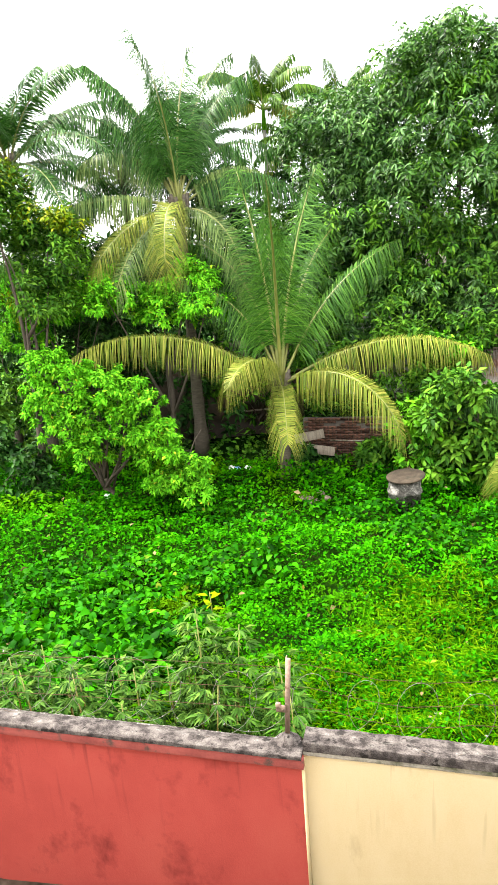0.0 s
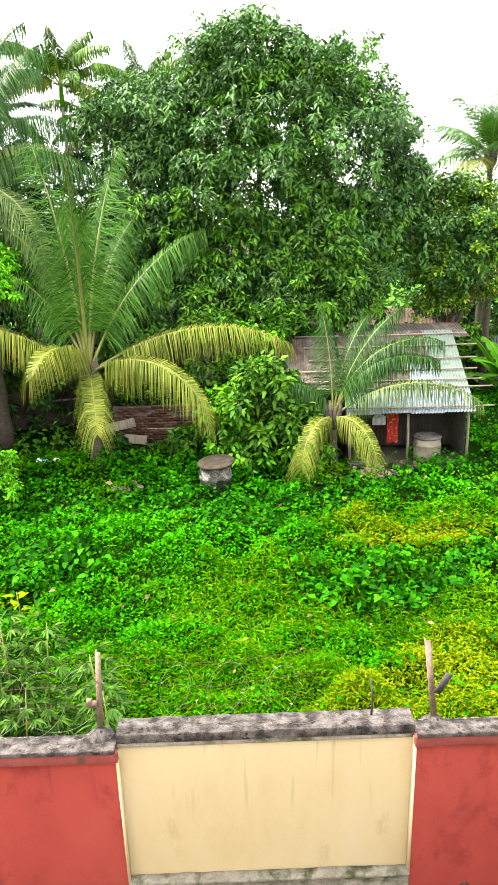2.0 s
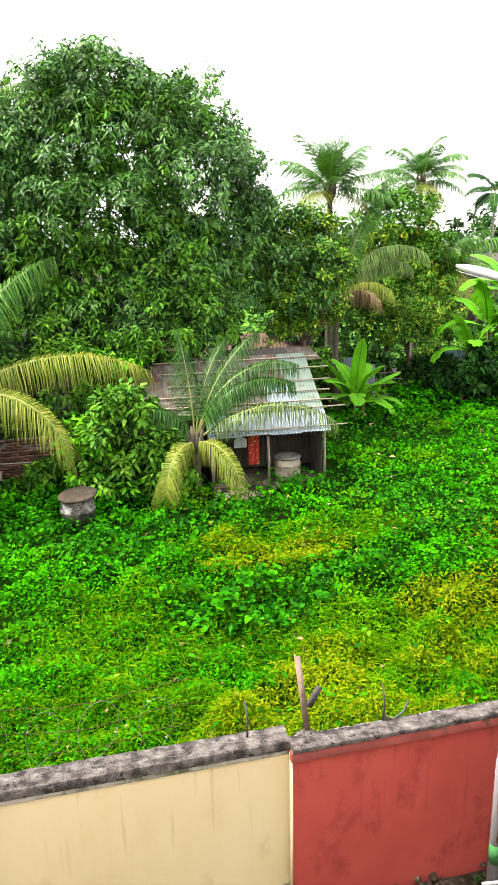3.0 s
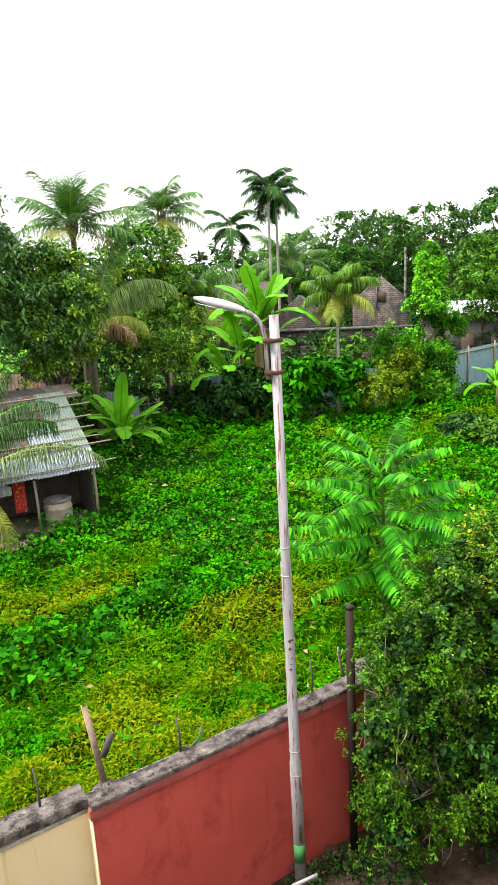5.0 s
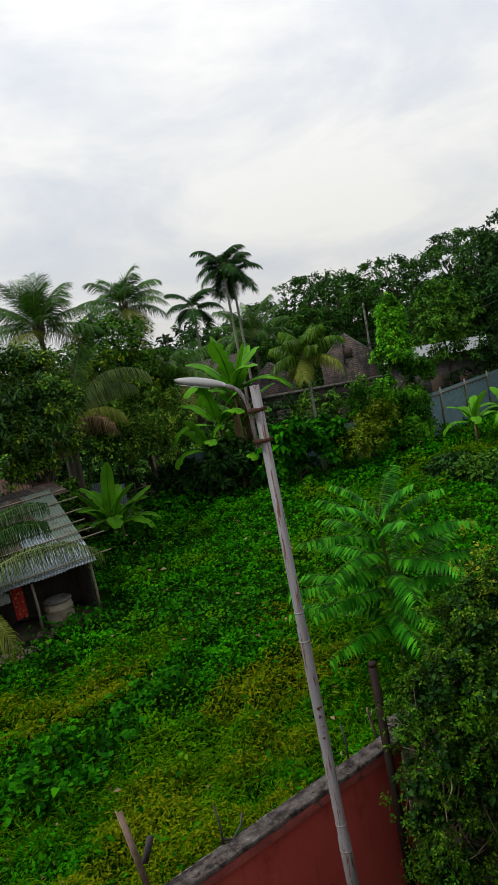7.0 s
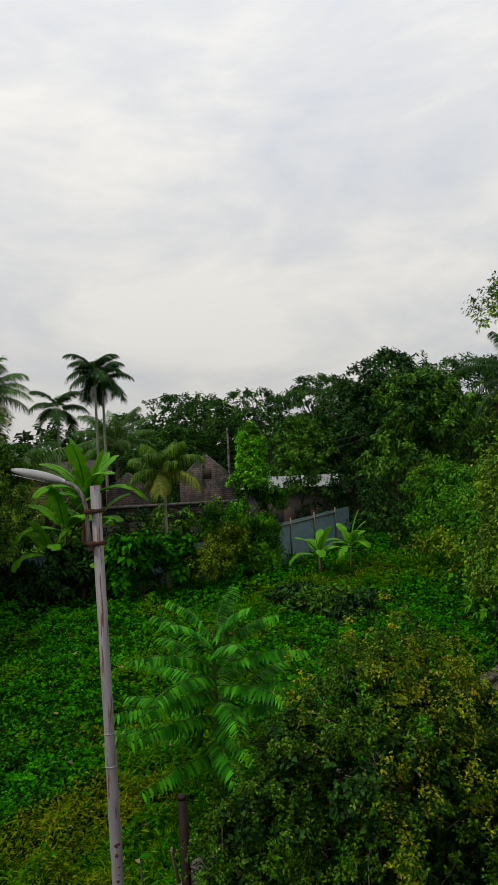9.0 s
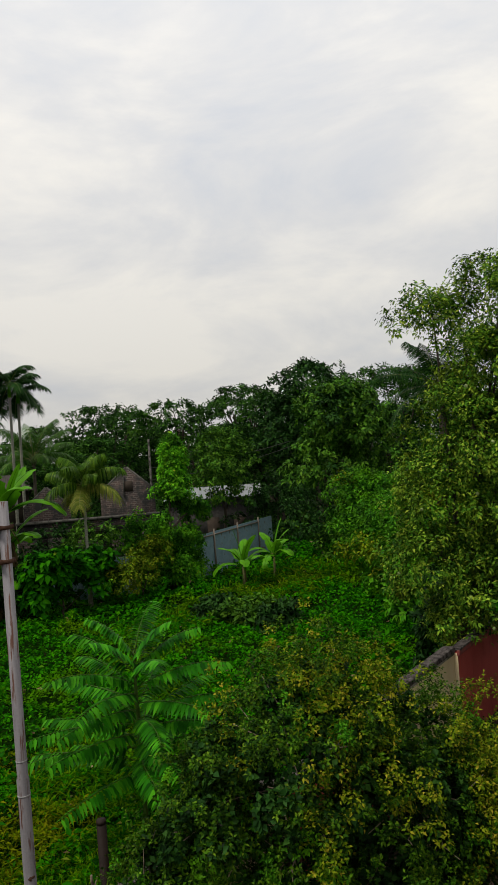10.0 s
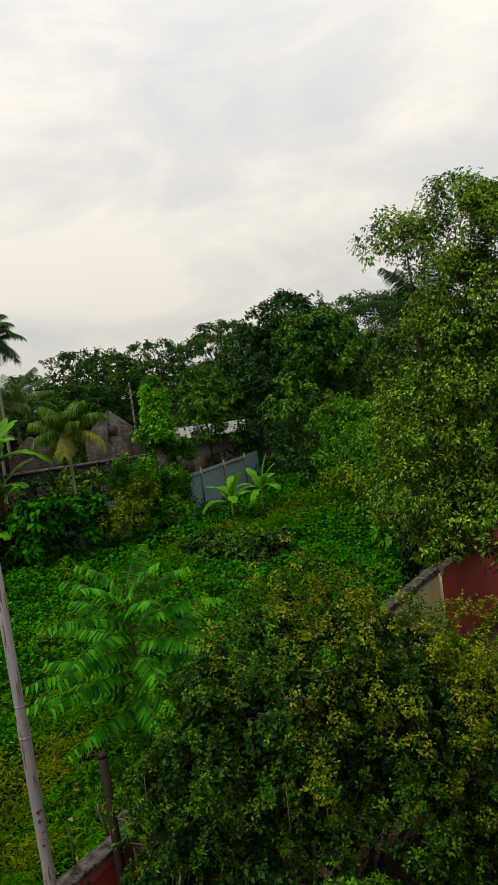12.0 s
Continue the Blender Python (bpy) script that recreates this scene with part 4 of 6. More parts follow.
def make_rock(b, at, size, r):
    v = []
    for k in range(4):
        for j in range(7):
            a, h = j / 7 * 6.283, (k / 3 - 0.5)
            rr = math.sqrt(max(0.06, 1 - (h * 1.7) ** 2)) * r.uniform(0.8, 1.1)
            v.append((at[0] + size * rr * math.cos(a), at[1] + size * rr * math.sin(a), at[2] + size * h * 1.1))
    f = [(k * 7 + j, k * 7 + (j + 1) % 7, (k + 1) * 7 + (j + 1) % 7, (k + 1) * 7 + j) for k in range(3) for j in range(7)]
    b.add(v, [np.array(f), np.array([list(range(7))[::-1]]), np.array([[21 + j for j in range(7)]])])


# ---- street lamp and brown pole ----
def make_street_lamp():
    ob = thing("street_lamp", (3.83, 5.42, -0.22), "galvanised steel street lamp post with rust marks and one short arm", "street lamp")
    H, lean = 6.80, np.array([0.03, 0.15])
    at = lambda z: np.array([lean[0] * z / H, lean[1] * z / H, z])
    part("pole", Build().tube([at(0), at(1.86), at(1.88), at(4.26), at(4.28), at(H)], [0.066, 0.066, 0.057, 0.057, 0.050, 0.049], 16), M_GALV, ob, smooth=False)
    for z, cr in ((1.71, 0.0685), (2.01, 0.0595), (4.11, 0.0595), (4.42, 0.0525)):
        part("collar", Build().tube([at(z), at(z + 0.014)], [cr, cr], 16), M_GALVPALE, ob, "pale welded collar")
    part("painted_band", Build().tube([at(0.55), at(0.80)], [0.0675, 0.0675], 16), M_GREENPAINT, ob, "green painted band")
    part("foot", Build().box((-0.095, -0.095, -0.3), (0.095, 0.095, 0.10)), M_CREAM, ob, "cream cement block foot")
    cp = part("cross_plate", Build().box((-0.16, -0.02, -0.03), (0.16, 0.0, 0.03)), M_GALVPALE, ob, "flat steel cross plate")
    cp.matrix_basis = pose(0, -0.07, 0.33, 0, -14, -20)
    rr = np.random.default_rng(19)
    for k in range(9):
        z, a = 3.0 + 0.42 * rr.random(), -2.3 + 0.45 * rr.normal()
        sp = Build()
        make_rock(sp, (0, 0, 0), 0.017 + 0.009 * rr.random(), rr)
        spot = part("rust_spot", sp, M_RUST, ob, "flaking brown rust spot")
        q = at(z)
        spot.matrix_basis = pose(q[0] + 0.044 * math.cos(a), q[1] + 0.044 * math.sin(a), z)
    # the arm rises beside the pole and bows out to the lamp head
    d = np.array([-0.86, 0.51])
    arm = []
    for s, z in ((0.085, H - 0.62), (0.088, H - 0.40), (0.092, H - 0.22), (0.115, H - 0.11), (0.165, H - 0.02), (0.23, H + 0.03), (0.34, H + 0.075)):
        q = at(min(z, H))
        arm.append((q[0] + d[0] * s, q[1] + d[1] * s, z))
    part("arm", Build().tube(arm, 0.021, 9), M_GALV, ob, smooth=True)
    for z in (H - 0.24, H - 0.55):
        q = at(z)
        cl = Build().tube([q - (0, 0, 0.018), q + (0, 0, 0.018)], [0.062, 0.062], 12)
        cl.box((q[0] - 0.11, q[1] - 0.03, z - 0.02), (q[0] + 0.08, q[1] + 0.05, z + 0.02))
        part("clamp", cl, M_RUST, ob, "rusty pipe clamp")
    head = Build()
    n, m = 14, 12
    u = np.linspace(0, 1, n)
    wid = 0.075 * np.sin(np.pi * np.clip(u * 0.86 + 0.10, 0, 1)) ** 0.6
    q = at(H)
    base = np.array([q[0] + d[0] * 0.28, q[1] + d[1] * 0.28, H + 0.05])
    axis = unit(np.array([d[0], d[1], 0.30]))
    side = np.array([-d[1], d[0], 0])
    upv = np.cross(axis, side)
    upv = upv if upv[2] > 0 else -upv
    ang = np.linspace(0, 2 * np.pi, m, endpoint=False)
    v = base + u[:, None, None] * axis * 0.50 + wid[:, None, None] * (np.cos(ang)[None, :, None] * side + np.where(np.sin(ang) > 0, 0.75, 0.38)[None, :, None] * np.sin(ang)[None, :, None] * upv)
    f = [(k * m + j, k * m + (j + 1) % m, (k + 1) * m + (j + 1) % m, (k + 1) * m + j) for k in range(n - 1) for j in range(m)]
    head.add(v, [np.array(f), np.array([list(range(m))]), np.array([[(n - 1) * m + j for j in range(m)][::-1]])])
    part("lamp_head", head, M_LAMPHEAD, ob, "pale grey oval lamp head", True)
    lens = Build()
    ww = 0.065 * np.sin(np.pi * np.clip(u * 0.86 + 0.10, 0, 1)) ** 0.6
    lens.grid(np.stack([base + (0.15 + 0.33 * u[:, None]) * axis + sgn * ww[:, None] * side - upv * 0.036 for sgn in (-1, 1)], 1))
    part("lens", lens, M_LENS, ob, "flat pale lens")


make_street_lamp()
bp = thing("steel_pole", (4.87, 5.69, -0.4), "dark brown rusted steel pipe post beside the wall", "pole")
part("pipe", Build().tube([(0, 0, -0.1), (0.0, 0, 1.6), (0.0, 0.02, 3.50)], [0.052, 0.052, 0.051], 16), M_BROWNPIPE, bp)
part("cap", Build().tube([(0, 0.02, 3.49), (0, 0.02, 3.53)], [0.053, 0.050], 16), M_BROWNPIPE, bp)

st = thing("wooden_stick", (5.03, 6.05, 1.90), "bare grey crooked stick leaning on the wall coping", "stick")
part("stick", Build().tube([(0.06, 0.05, 0.0), (0.0, 0.03, 0.22), (-0.06, 0.0, 0.42), (-0.08, -0.02, 0.50)], [0.022, 0.02, 0.017, 0.012], 7).tube([(-0.02, 0.02, 0.30), (0.03, 0.02, 0.42)], [0.012, 0.006], 5), M_TWIG, st, smooth=True)

# plain house wall behind the viewpoint: unseen, its height set by the light it blocks
hw = thing("wall_house", (4, -1.2, 0), "plain unseen house wall behind the viewpoint, blocking part of the sky", "house wall", kind="structure")
part("panel", Build().box((-24, -0.25, -0.5), (16, 0.0, 8.2)), M_PLAIN, hw)


# ---- the shed ----
def corrugated(b, w, l, pitch=0.09, amp=0.014):
    """A ribbed sheet that lies in x (across the ribs) and y (along them), with a little thickness."""
    n = int(w / pitch * 6)
    x = np.linspace(0, w, n + 1)
    z = amp * np.sin(x / pitch * 2 * np.pi)
    for off in (0.0, -0.003):
        b.grid(np.stack([np.stack([x, np.full(n + 1, y), z + off], -1) for y in (0, l * 0.5, l)], 0))
    return b


def make_shed():
    ob = thing("shed", (6.55, 18.95, 0), "low tin-roofed shed with patched rusty sheets and bamboo battens", "shed", turn=-2)
    pitch = 30.0
    eave = 1.68
    def roof(name, x, along, w, l, mat, lift=0.0, label=""):
        s = part(name, corrugated(Build(), w, l), mat, ob, label)
        c, sn = math.cos(radians(pitch)), math.sin(radians(pitch))
        s.matrix_basis = pose(x, -0.35 + along * c - lift * sn, eave + along * sn + lift * c, pitch, 0, 0)
        return s
    for k in range(4):
        roof("roof_sheet", -3.62 + k * 0.90, 0.0 + 0.03 * (k % 2), 0.95, 1.15, M_TIN, 0.006 * (k % 2), "pale blue-grey ribbed tin sheet")
    rows = [(-3.62, M_TINBROWN), (-2.72, M_TINBROWN), (-1.80, M_TINBROWN), (-0.92, M_TINGREEN)]
    for k, (x, m) in enumerate(rows):
        roof("roof_sheet", x, 1.0, 0.95, 1.5, m, 0.012 + 0.006 * (k % 2), "patched weathered tin sheet")
        roof("roof_sheet", x, 2.35, 0.95, 1.3, M_TINGREEN if k > 2 else M_TINBROWN, 0.022 + 0.006 * (k % 2), "patched weathered tin sheet")
    roof("roof_sheet", -1.62, 1.10, 0.92, 0.95, M_TIN, 0.045, "newer pale blue tin patch")
    roof("roof_sheet", -5.6, 1.15, 0.98, 2.3, M_TINBROWN, 0.0, "rusted brown tin sheet")
    roof("roof_sheet", -4.7, 1.05, 1.0, 2.4, M_TINBROWN, 0.008, "rusted brown tin sheet")
    c, sn = math.cos(radians(pitch)), math.sin(radians(pitch))
    for k, a in enumerate((0.18, 0.98, 1.30, 1.75, 2.25, 2.85, 3.40)):
        r = np.random.default_rng(k)
        y, z = -0.35 + a * c - 0.05 * sn, eave + a * sn + 0.07 * c
        x0, x1 = (-3.7, 0.45 + 0.15 * r.random()) if k == 0 else (-5.5 + r.random(), 0.32 + 0.4 * r.random())
        part("batten", Build().tube([(x0, y, z), ((x0 + x1) / 2, y + 0.02, z - 0.015), (x1, y, z + 0.01)], [0.026, 0.024, 0.02], 7), M_BAMBOO, ob, "bamboo batten")
    for x, y, h in ((-0.12, -0.1, 1.66), (-1.86, -0.22, 1.62), (-3.5, -0.1, 1.64), (-0.12, 2.7, 3.2), (-3.5, 2.7, 3.2), (-5.4, 2.7, 3.2)):
        part("post", Build().tube([(x, y, -0.1), (x + 0.02, y, h / 2), (x, y, h)], [0.042, 0.04, 0.038], 8), M_WOOD, ob, smooth=True)
    wb = corrugated(Build(), 3.4, 2.4, 0.09, 0.012)
    w1 = part("back_wall", wb, M_TINDARK, ob, "dark ribbed tin wall")
    w1.matrix_basis = pose(-3.5, 1.45, 0, 90, 0, 0) 
    w2 = part("side_wall", corrugated(Build(), 1.5, 1.75, 0.09, 0.012), M_TINDARK, ob, "dark ribbed tin wall")
    w2.matrix_basis = pose(-0.16, 0.0, 0, 90, 0, 90)
    # inner wall and floor carry the shed's inside shade in their dark colour
    part("mud_wall", Build().box((-5.5, 1.0, 0), (-3.45, 1.12, 2.25)).box((-3.5, 0.1, 0), (-3.42, 1.1, 1.7)), M_DARKROOM, ob, "mud and board wall, inner gloom put into its colour")
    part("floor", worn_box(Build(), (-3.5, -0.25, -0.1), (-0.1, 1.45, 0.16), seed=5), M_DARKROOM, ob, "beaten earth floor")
    # the rear lean-to
    for k in range(4):
        s = part("rear_roof_sheet", corrugated(Build(), 0.95, 1.6), M_TINDARK if k != 3 else M_TINBROWN, ob, "rusty tin sheet of the rear roof")
        s.matrix_basis = pose(-3.0 + k * 0.92, 3.0, 3.25 + 0.01 * (k % 2), 8, 0, 0)
    part("rear_wall", Build().box((-3.0, 3.1, 0), (-0.3, 3.2, 3.1)), M_RUIN, ob, "dark board wall")


make_shed()

drum = thing("water_drum", (5.30, 18.95, 0.16), "weathered white plastic water drum under the shed eave", "drum")
part("body", Build().lathe([(0.339, 0.000), (0.368, 0.033), (0.386, 0.209), (0.396, 0.226), (0.396, 0.259), (0.391, 0.276), (0.396, 0.502), (0.406, 0.518), (0.406, 0.552), (0.377, 0.585), (0.377, 0.702), (0.359, 0.736)], 22), M_PLASTIC, drum, smooth=True)
part("lid", Build().lathe([(0.396, 0.719), (0.406, 0.736), (0.406, 0.761), (0.283, 0.777), (0.000, 0.777)], 22), M_CONCRETE, drum, "dull grey round lid")

cl = thing("hanging_cloth", (4.40, 19.45, 0.58), "red cloth with yellow flowers hung under the shed eave", "cloth")
b = Build()
X, Z = np.meshgrid(np.linspace(-0.17, 0.17, 14), np.linspace(0, 0.98, 12))
b.grid(np.stack([X, 0.03 * np.sin(X * 45 + Z * 2), Z], -1))
b.grid(np.stack([X * 0.9, 0.05 + 0.03 * np.sin(X * 40 + Z * 3), Z * 0.9 + 0.08], -1))
part("drape", b, M_CLOTH, cl)
cg = thing("hanging_cloth", (3.95, 19.25, 1.2), "small grey rag hung under the shed eave", "cloth")
b = Build()
X, Z = np.meshgrid(np.linspace(-0.2, 0.2, 12), np.linspace(0, 0.35, 6))
b.grid(np.stack([X, 0.025 * np.sin(X * 40), Z * (1 - 0.3 * np.abs(X) / 0.2)], -1))
part("drape", b, M_CLOTHGREY, cg)


def make_rubble(at, n, spread, size, label, mat=None, deep=None):
    ob = thing("rubble_pile", at, label, "rubble")
    r = np.random.default_rng(n)
    for k in range(n):
        b = Build()
        s = size * r.uniform(0.5, 1.2)
        make_rock(b, (r.normal(0, spread), r.normal(0, deep or spread * 0.6), s * 0.35 + 0.1 * r.random()), s, r)
        part("stone", b, mat or M_STONE, ob)


make_rubble((4.9, 18.75, 0.02), 9, 0.16, 0.12, "small heap of pale bricks and stones at the shed post")
make_rubble((3.75, 18.25, 0.02), 60, 0.36, 0.085, "broken pale bricks spilling from the shed into the weeds")
for k, (x, y, z, n) in enumerate(((2.3, 5.78, -0.36, 44), (3.2, 5.76, -0.38, 48), (4.3, 5.72, -0.40, 48), (5.2, 5.5, -0.42, 30), (-2.4, 5.66, -0.40, 44), (-3.6, 5.6, -0.5, 44), (-4.8, 5.6, -0.6, 40))):
    make_rubble((x, y, z), n + k, 0.36 if k < 4 else 0.5, 0.05, "broken mortar and dark earth clods along the wall foot", M_CLOD, 0.10)
make_rubble((-3.2, 17.6, 0.0), 12, 0.28, 0.12, "pale rubble heap under the hanging frond")


# ---- the old well and the brick ruin ----
well = thing("well_ring", (-0.80, 17.32, 0.12), "stained concrete well ring with a loose round slab on it", "well")
part("ring", Build().lathe([(0.42, -0.15), (0.42, 0.34), (0.45, 0.36), (0.45, 0.42), (0.42, 0.44), (0.40, 0.74), (0.34, 0.74)], 22), M_WELL, well)
slab = part("lid", Build().lathe([(0.45, 0), (0.50, 0.015), (0.505, 0.04), (0.48, 0.058), (0.2, 0.066), (0.0, 0.064)], 22), M_LID, well, "round cement slab lid")
slab.matrix_basis = pose(0.03, 0, 0.75, 3, -4, 0)

ruin = thing("brick_wall", (-2.2, 20.4, 0), "low ruined wall of dark red bricks", "brick wall")
part("core", Build().box((-1.75, 0.0, -0.1), (2.0, 0.2, 1.66)), M_MORTAR, ruin)
pipe = thing("water_pipe", (-2.2, 20.22, 1.0), "thin white pipe along the brick wall", "pipe")
part("tube", Build().tube([(-0.9, 0, 0.02), (0, 0, 0), (1.0, 0, 0.03)], 0.018, 7), M_LEDGE, pipe, smooth=True)


# ---- palms by the far edge of the field ----
def facing(x, y):
    """The turn from a palm's own bearing to the world: 0 is across the line of sight, 270 is towards it."""
    return math.degrees(math.atan2(-x, y))


F1 = facing(-4.4, 19.6)
front = [(181, 40, 6.6, 68, 1), (243, 52, 3.5, 100, 1), (319, 28, 4.8, 99, 1), (358, 31, 6.2, 61, 1), (25, 62, 5.8, 46, 0), (157, 73, 5.7, 83, 0),
         (128, 76, 7.2, 84, 0), (120, 82, 6.4, 18, 0), (48, 81, 6.5, 26, 0), (271, 78, 6.6, 47, 0), (60, 68, 6.8, 54, 0), (272, 8, 3.0, 72, 1), (95, 78, 6.0, 46, 0)]
make_palm("coconut_palm", (-4.4, 19.6, 0), 2.9, [(a + F1, e, l, d, m) for a, e, l, d, m in front], "young coconut palm with yellowing lower fronds at the field edge", [M_COCO, M_COCO_Y], trunk=0.17, leaflet=0.95, hang=0.85, pairs=94, width=0.0313, seed=1)

F2 = facing(-7.9, 21.7)
back = [(183, 20, 4.8, 62, 2), (160, 67, 4.1, 101, 2), (218, -5, 4.0, 52, 1), (259, 14, 4.3, 118, 1), (230, -14, 4.2, 52, 2), (305, -2, 4.3, 92, 2), (10, 52, 3.9, 112, 2), (29, 64, 5.1, 106, 0),
        (150, 86, 5.2, 19, 0), (62, 85, 5.2, 31, 0), (49, 78, 6.0, 52, 0), (149, 80, 5.1, 54, 0), (159, 69, 4.6, 59, 0), (50, 69, 5.8, 64, 0), (100, 74, 5.2, 48, 0), (90, 84, 4.8, 30, 0), (20, 76, 4.9, 48, 0), (172, 78, 4.9, 42, 0), (255, 84, 4.4, 45, 0), (120, 60, 5.0, 70, 0), (75, 58, 5.0, 75, 0), (5, 38, 4.4, 90, 0)]
make_palm("coconut_palm", (-7.8, 21.8, 0), 8.2, [(a + F2, e, l, d, m) for a, e, l, d, m in back], "coconut palm with a full green crown and drooping pale fronds", [M_COCO_D, M_COCO_Y, M_COCO_P], trunk=0.2, leaflet=0.98, hang=0.88, seed=2, pairs=87, width=0.0299)

make_palm("coconut_palm", (-13.2, 21.2, 0), 9.9, spiral(18, 4.6, 3, mats=1, yellow=0.1), "coconut palm with a dark feathery crown", [M_COCO_D, M_COCO], seed=3, pairs=52)
make_palm("coconut_palm", (-11.2, 25.5, 0), 9.6, spiral(16, 4.0, 4, mats=1, yellow=0.1), "coconut palm with a dark feathery crown", [M_COCO_D, M_COCO], seed=4, pairs=48)
make_palm("coconut_palm", (-13.4, 24.4, 0), 6.6, spiral(15, 4.0, 44, mats=1, yellow=0.1), "coconut palm with a dark feathery crown", [M_COCO_D, M_COCO], seed=44, pairs=46)
make_palm("areca_palm", (-6.1, 27.4, 0), 11.0, spiral(11, 2.6, 5, high=86, low=5, droop=(50, 95), mats=1, yellow=0.15), "slender betel palm above the thicket", [M_ARECA, M_COCO_Y], trunk=0.09, bark=M_ARECABARK, leaflet=0.62, hang=0.75, pairs=44, width=0.05, seed=5, shaft=True, group="betel palms")
make_palm("areca_palm", (-4.9, 28.6, 0), 9.4, spiral(11, 2.6, 6, high=86, low=0, droop=(50, 95), mats=1, yellow=0.15), "slender betel palm above the thicket", [M_ARECA, M_COCO_Y], trunk=0.09, bark=M_ARECABARK, leaflet=0.62, hang=0.75, pairs=44, width=0.05, seed=6, shaft=True, group="betel palms")
make_palm("areca_palm", (-3.75, 31.9, 0), 11.2, spiral(10, 2.6, 7, high=86, low=10, droop=(45, 90), mats=1, yellow=0.1), "slender betel palm above the thicket", [M_ARECA, M_COCO_Y], trunk=0.09, bark=M_ARECABARK, leaflet=0.62, hang=0.75, pairs=44, width=0.05, seed=7, shaft=True, group="betel palms")
make_palm("areca_palm", (-8.9, 28.0, 0), 10.0, spiral(11, 2.6, 8, high=86, low=5, droop=(50, 95), mats=1, yellow=0.1), "slender betel palm above the thicket", [M_COCO_D, M_COCO], trunk=0.09, bark=M_ARECABARK, leaflet=0.6, hang=0.3, pairs=34, width=0.08, seed=8, shaft=True, group="betel palms")

F3 = facing(2.4, 18.4)
low = [(13, 73, 4.0, 92, 0), (353, 41, 4.2, 76, 2), (31, 72, 3.7, 45, 0), (110, 84, 3.2, 34, 0), (20, 60, 3.7, 84, 0), (5, 70, 3.6, 100, 0), (305, 18, 2.5, 103, 1), (242, 16, 2.7, 124, 1), (180, 70, 2.2, 110, 0), (60, 76, 3.4, 52, 0)]
make_palm("coconut_palm", (2.5, 18.5, 0), 1.7, [(a + F3, e, l, d, m) for a, e, l, d, m in low], "low young coconut palm leaning over the shed roof", [M_COCO_D, M_COCO_Y, M_COCO_P], trunk=0.15, leaflet=0.74, hang=0.95, pairs=78, width=0.0204, seed=9)

make_palm("coconut_palm", (10.0, 28.8, 0), 9.0, spiral(17, 2.5, 10, high=89, low=-8, droop=(15, 62), mats=1, yellow=0.08), "coconut palm with a thick crown behind the shed", [M_COCO, M_COCO_Y], seed=10, pairs=49, leaflet=0.9, hang=0.5, width=0.0286)
F4 = facing(9.9, 27.6)
half = [(13, 71, 4.8, 105, 3), (347, 52, 2.7, 104, 1), (324, 40, 2.4, 92, 2), (193, 26, 1.7, 108, 2), (31, 74, 5.3, 24, 0), (147, 77, 3.4, 42, 0), (60, 72, 4.4, 50, 0), (100, 66, 4.0, 60, 0), (20, 60, 4.0, 90, 3), (230, 10, 1.8, 100, 2)]
make_palm("coconut_palm", (9.9, 27.6, 0), 4.6, [(a + F4, e, l, d, m) for a, e, l, d, m in half], "half-grown coconut palm with brown withered lower fronds", [M_COCO, M_COCO_Y, M_DEAD, M_COCO_P], seed=11, pairs=67, leaflet=0.8, hang=0.85)
make_palm("coconut_palm", (17.8, 36.4, 0), 10.0, spiral(13, 2.7, 12, high=88, low=-15, droop=(30, 85), mats=1, yellow=0.2), "coconut palm behind the yellow-green trees", [M_COCO, M_COCO_Y], seed=12, pairs=40, leaflet=0.9, hang=0.5, width=0.045)
make_palm("coconut_palm", (18.6, 35.0, 0), 5.6, spiral(12, 4.2, 13, high=60, low=0, mats=1, yellow=0.2), "coconut palm with grey-green arching fronds", [M_COCO, M_COCO_Y], seed=13, pairs=46, leaflet=0.8)
for k, (x, y, z) in enumerate(((25.6, 37.2, 11.0), (26.6, 37.8, 10.7), (22.6, 36.9, 8.7))):
    make_palm("areca_palm", (x, y, 0), z, spiral(9 if k < 2 else 8, 2.3 if k < 2 else 2.0, 14 + k, high=82, low=-25, droop=(60, 110)), "tall betel palm dark against the sky", [M_DARKLEAF, M_COCO], trunk=0.11, bark=M_ARECABARK, leaflet=0.66, hang=0.5, pairs=30, width=0.075, seed=14 + k, shaft=True, group="tall betel palms")
make_palm("areca_palm", (21.0, 25.2, 0), 5.0, spiral(10, 2.0, 18, high=88, low=-15, droop=(35, 100), mats=1, yellow=0.2), "betel palm standing before the ruined house", [M_ARECA, M_COCO_Y], trunk=0.09, bark=M_ARECABARK, leaflet=0.72, hang=0.75, pairs=40, width=0.055, seed=18, shaft=True)
make_palm("coconut_palm", (31.6, 43.5, 0), 7.0, spiral(14, 4.0, 19, high=80, low=10), "coconut palm behind the banana clump", [M_COCO, M_COCO_Y], seed=19, pairs=40)
make_palm("coconut_palm", (35.2, 13.4, 0), 9.4, spiral(13, 4.0, 20), "coconut palm half hidden behind the large tree", [M_DARKLEAF, M_COCO], seed=20, pairs=40)

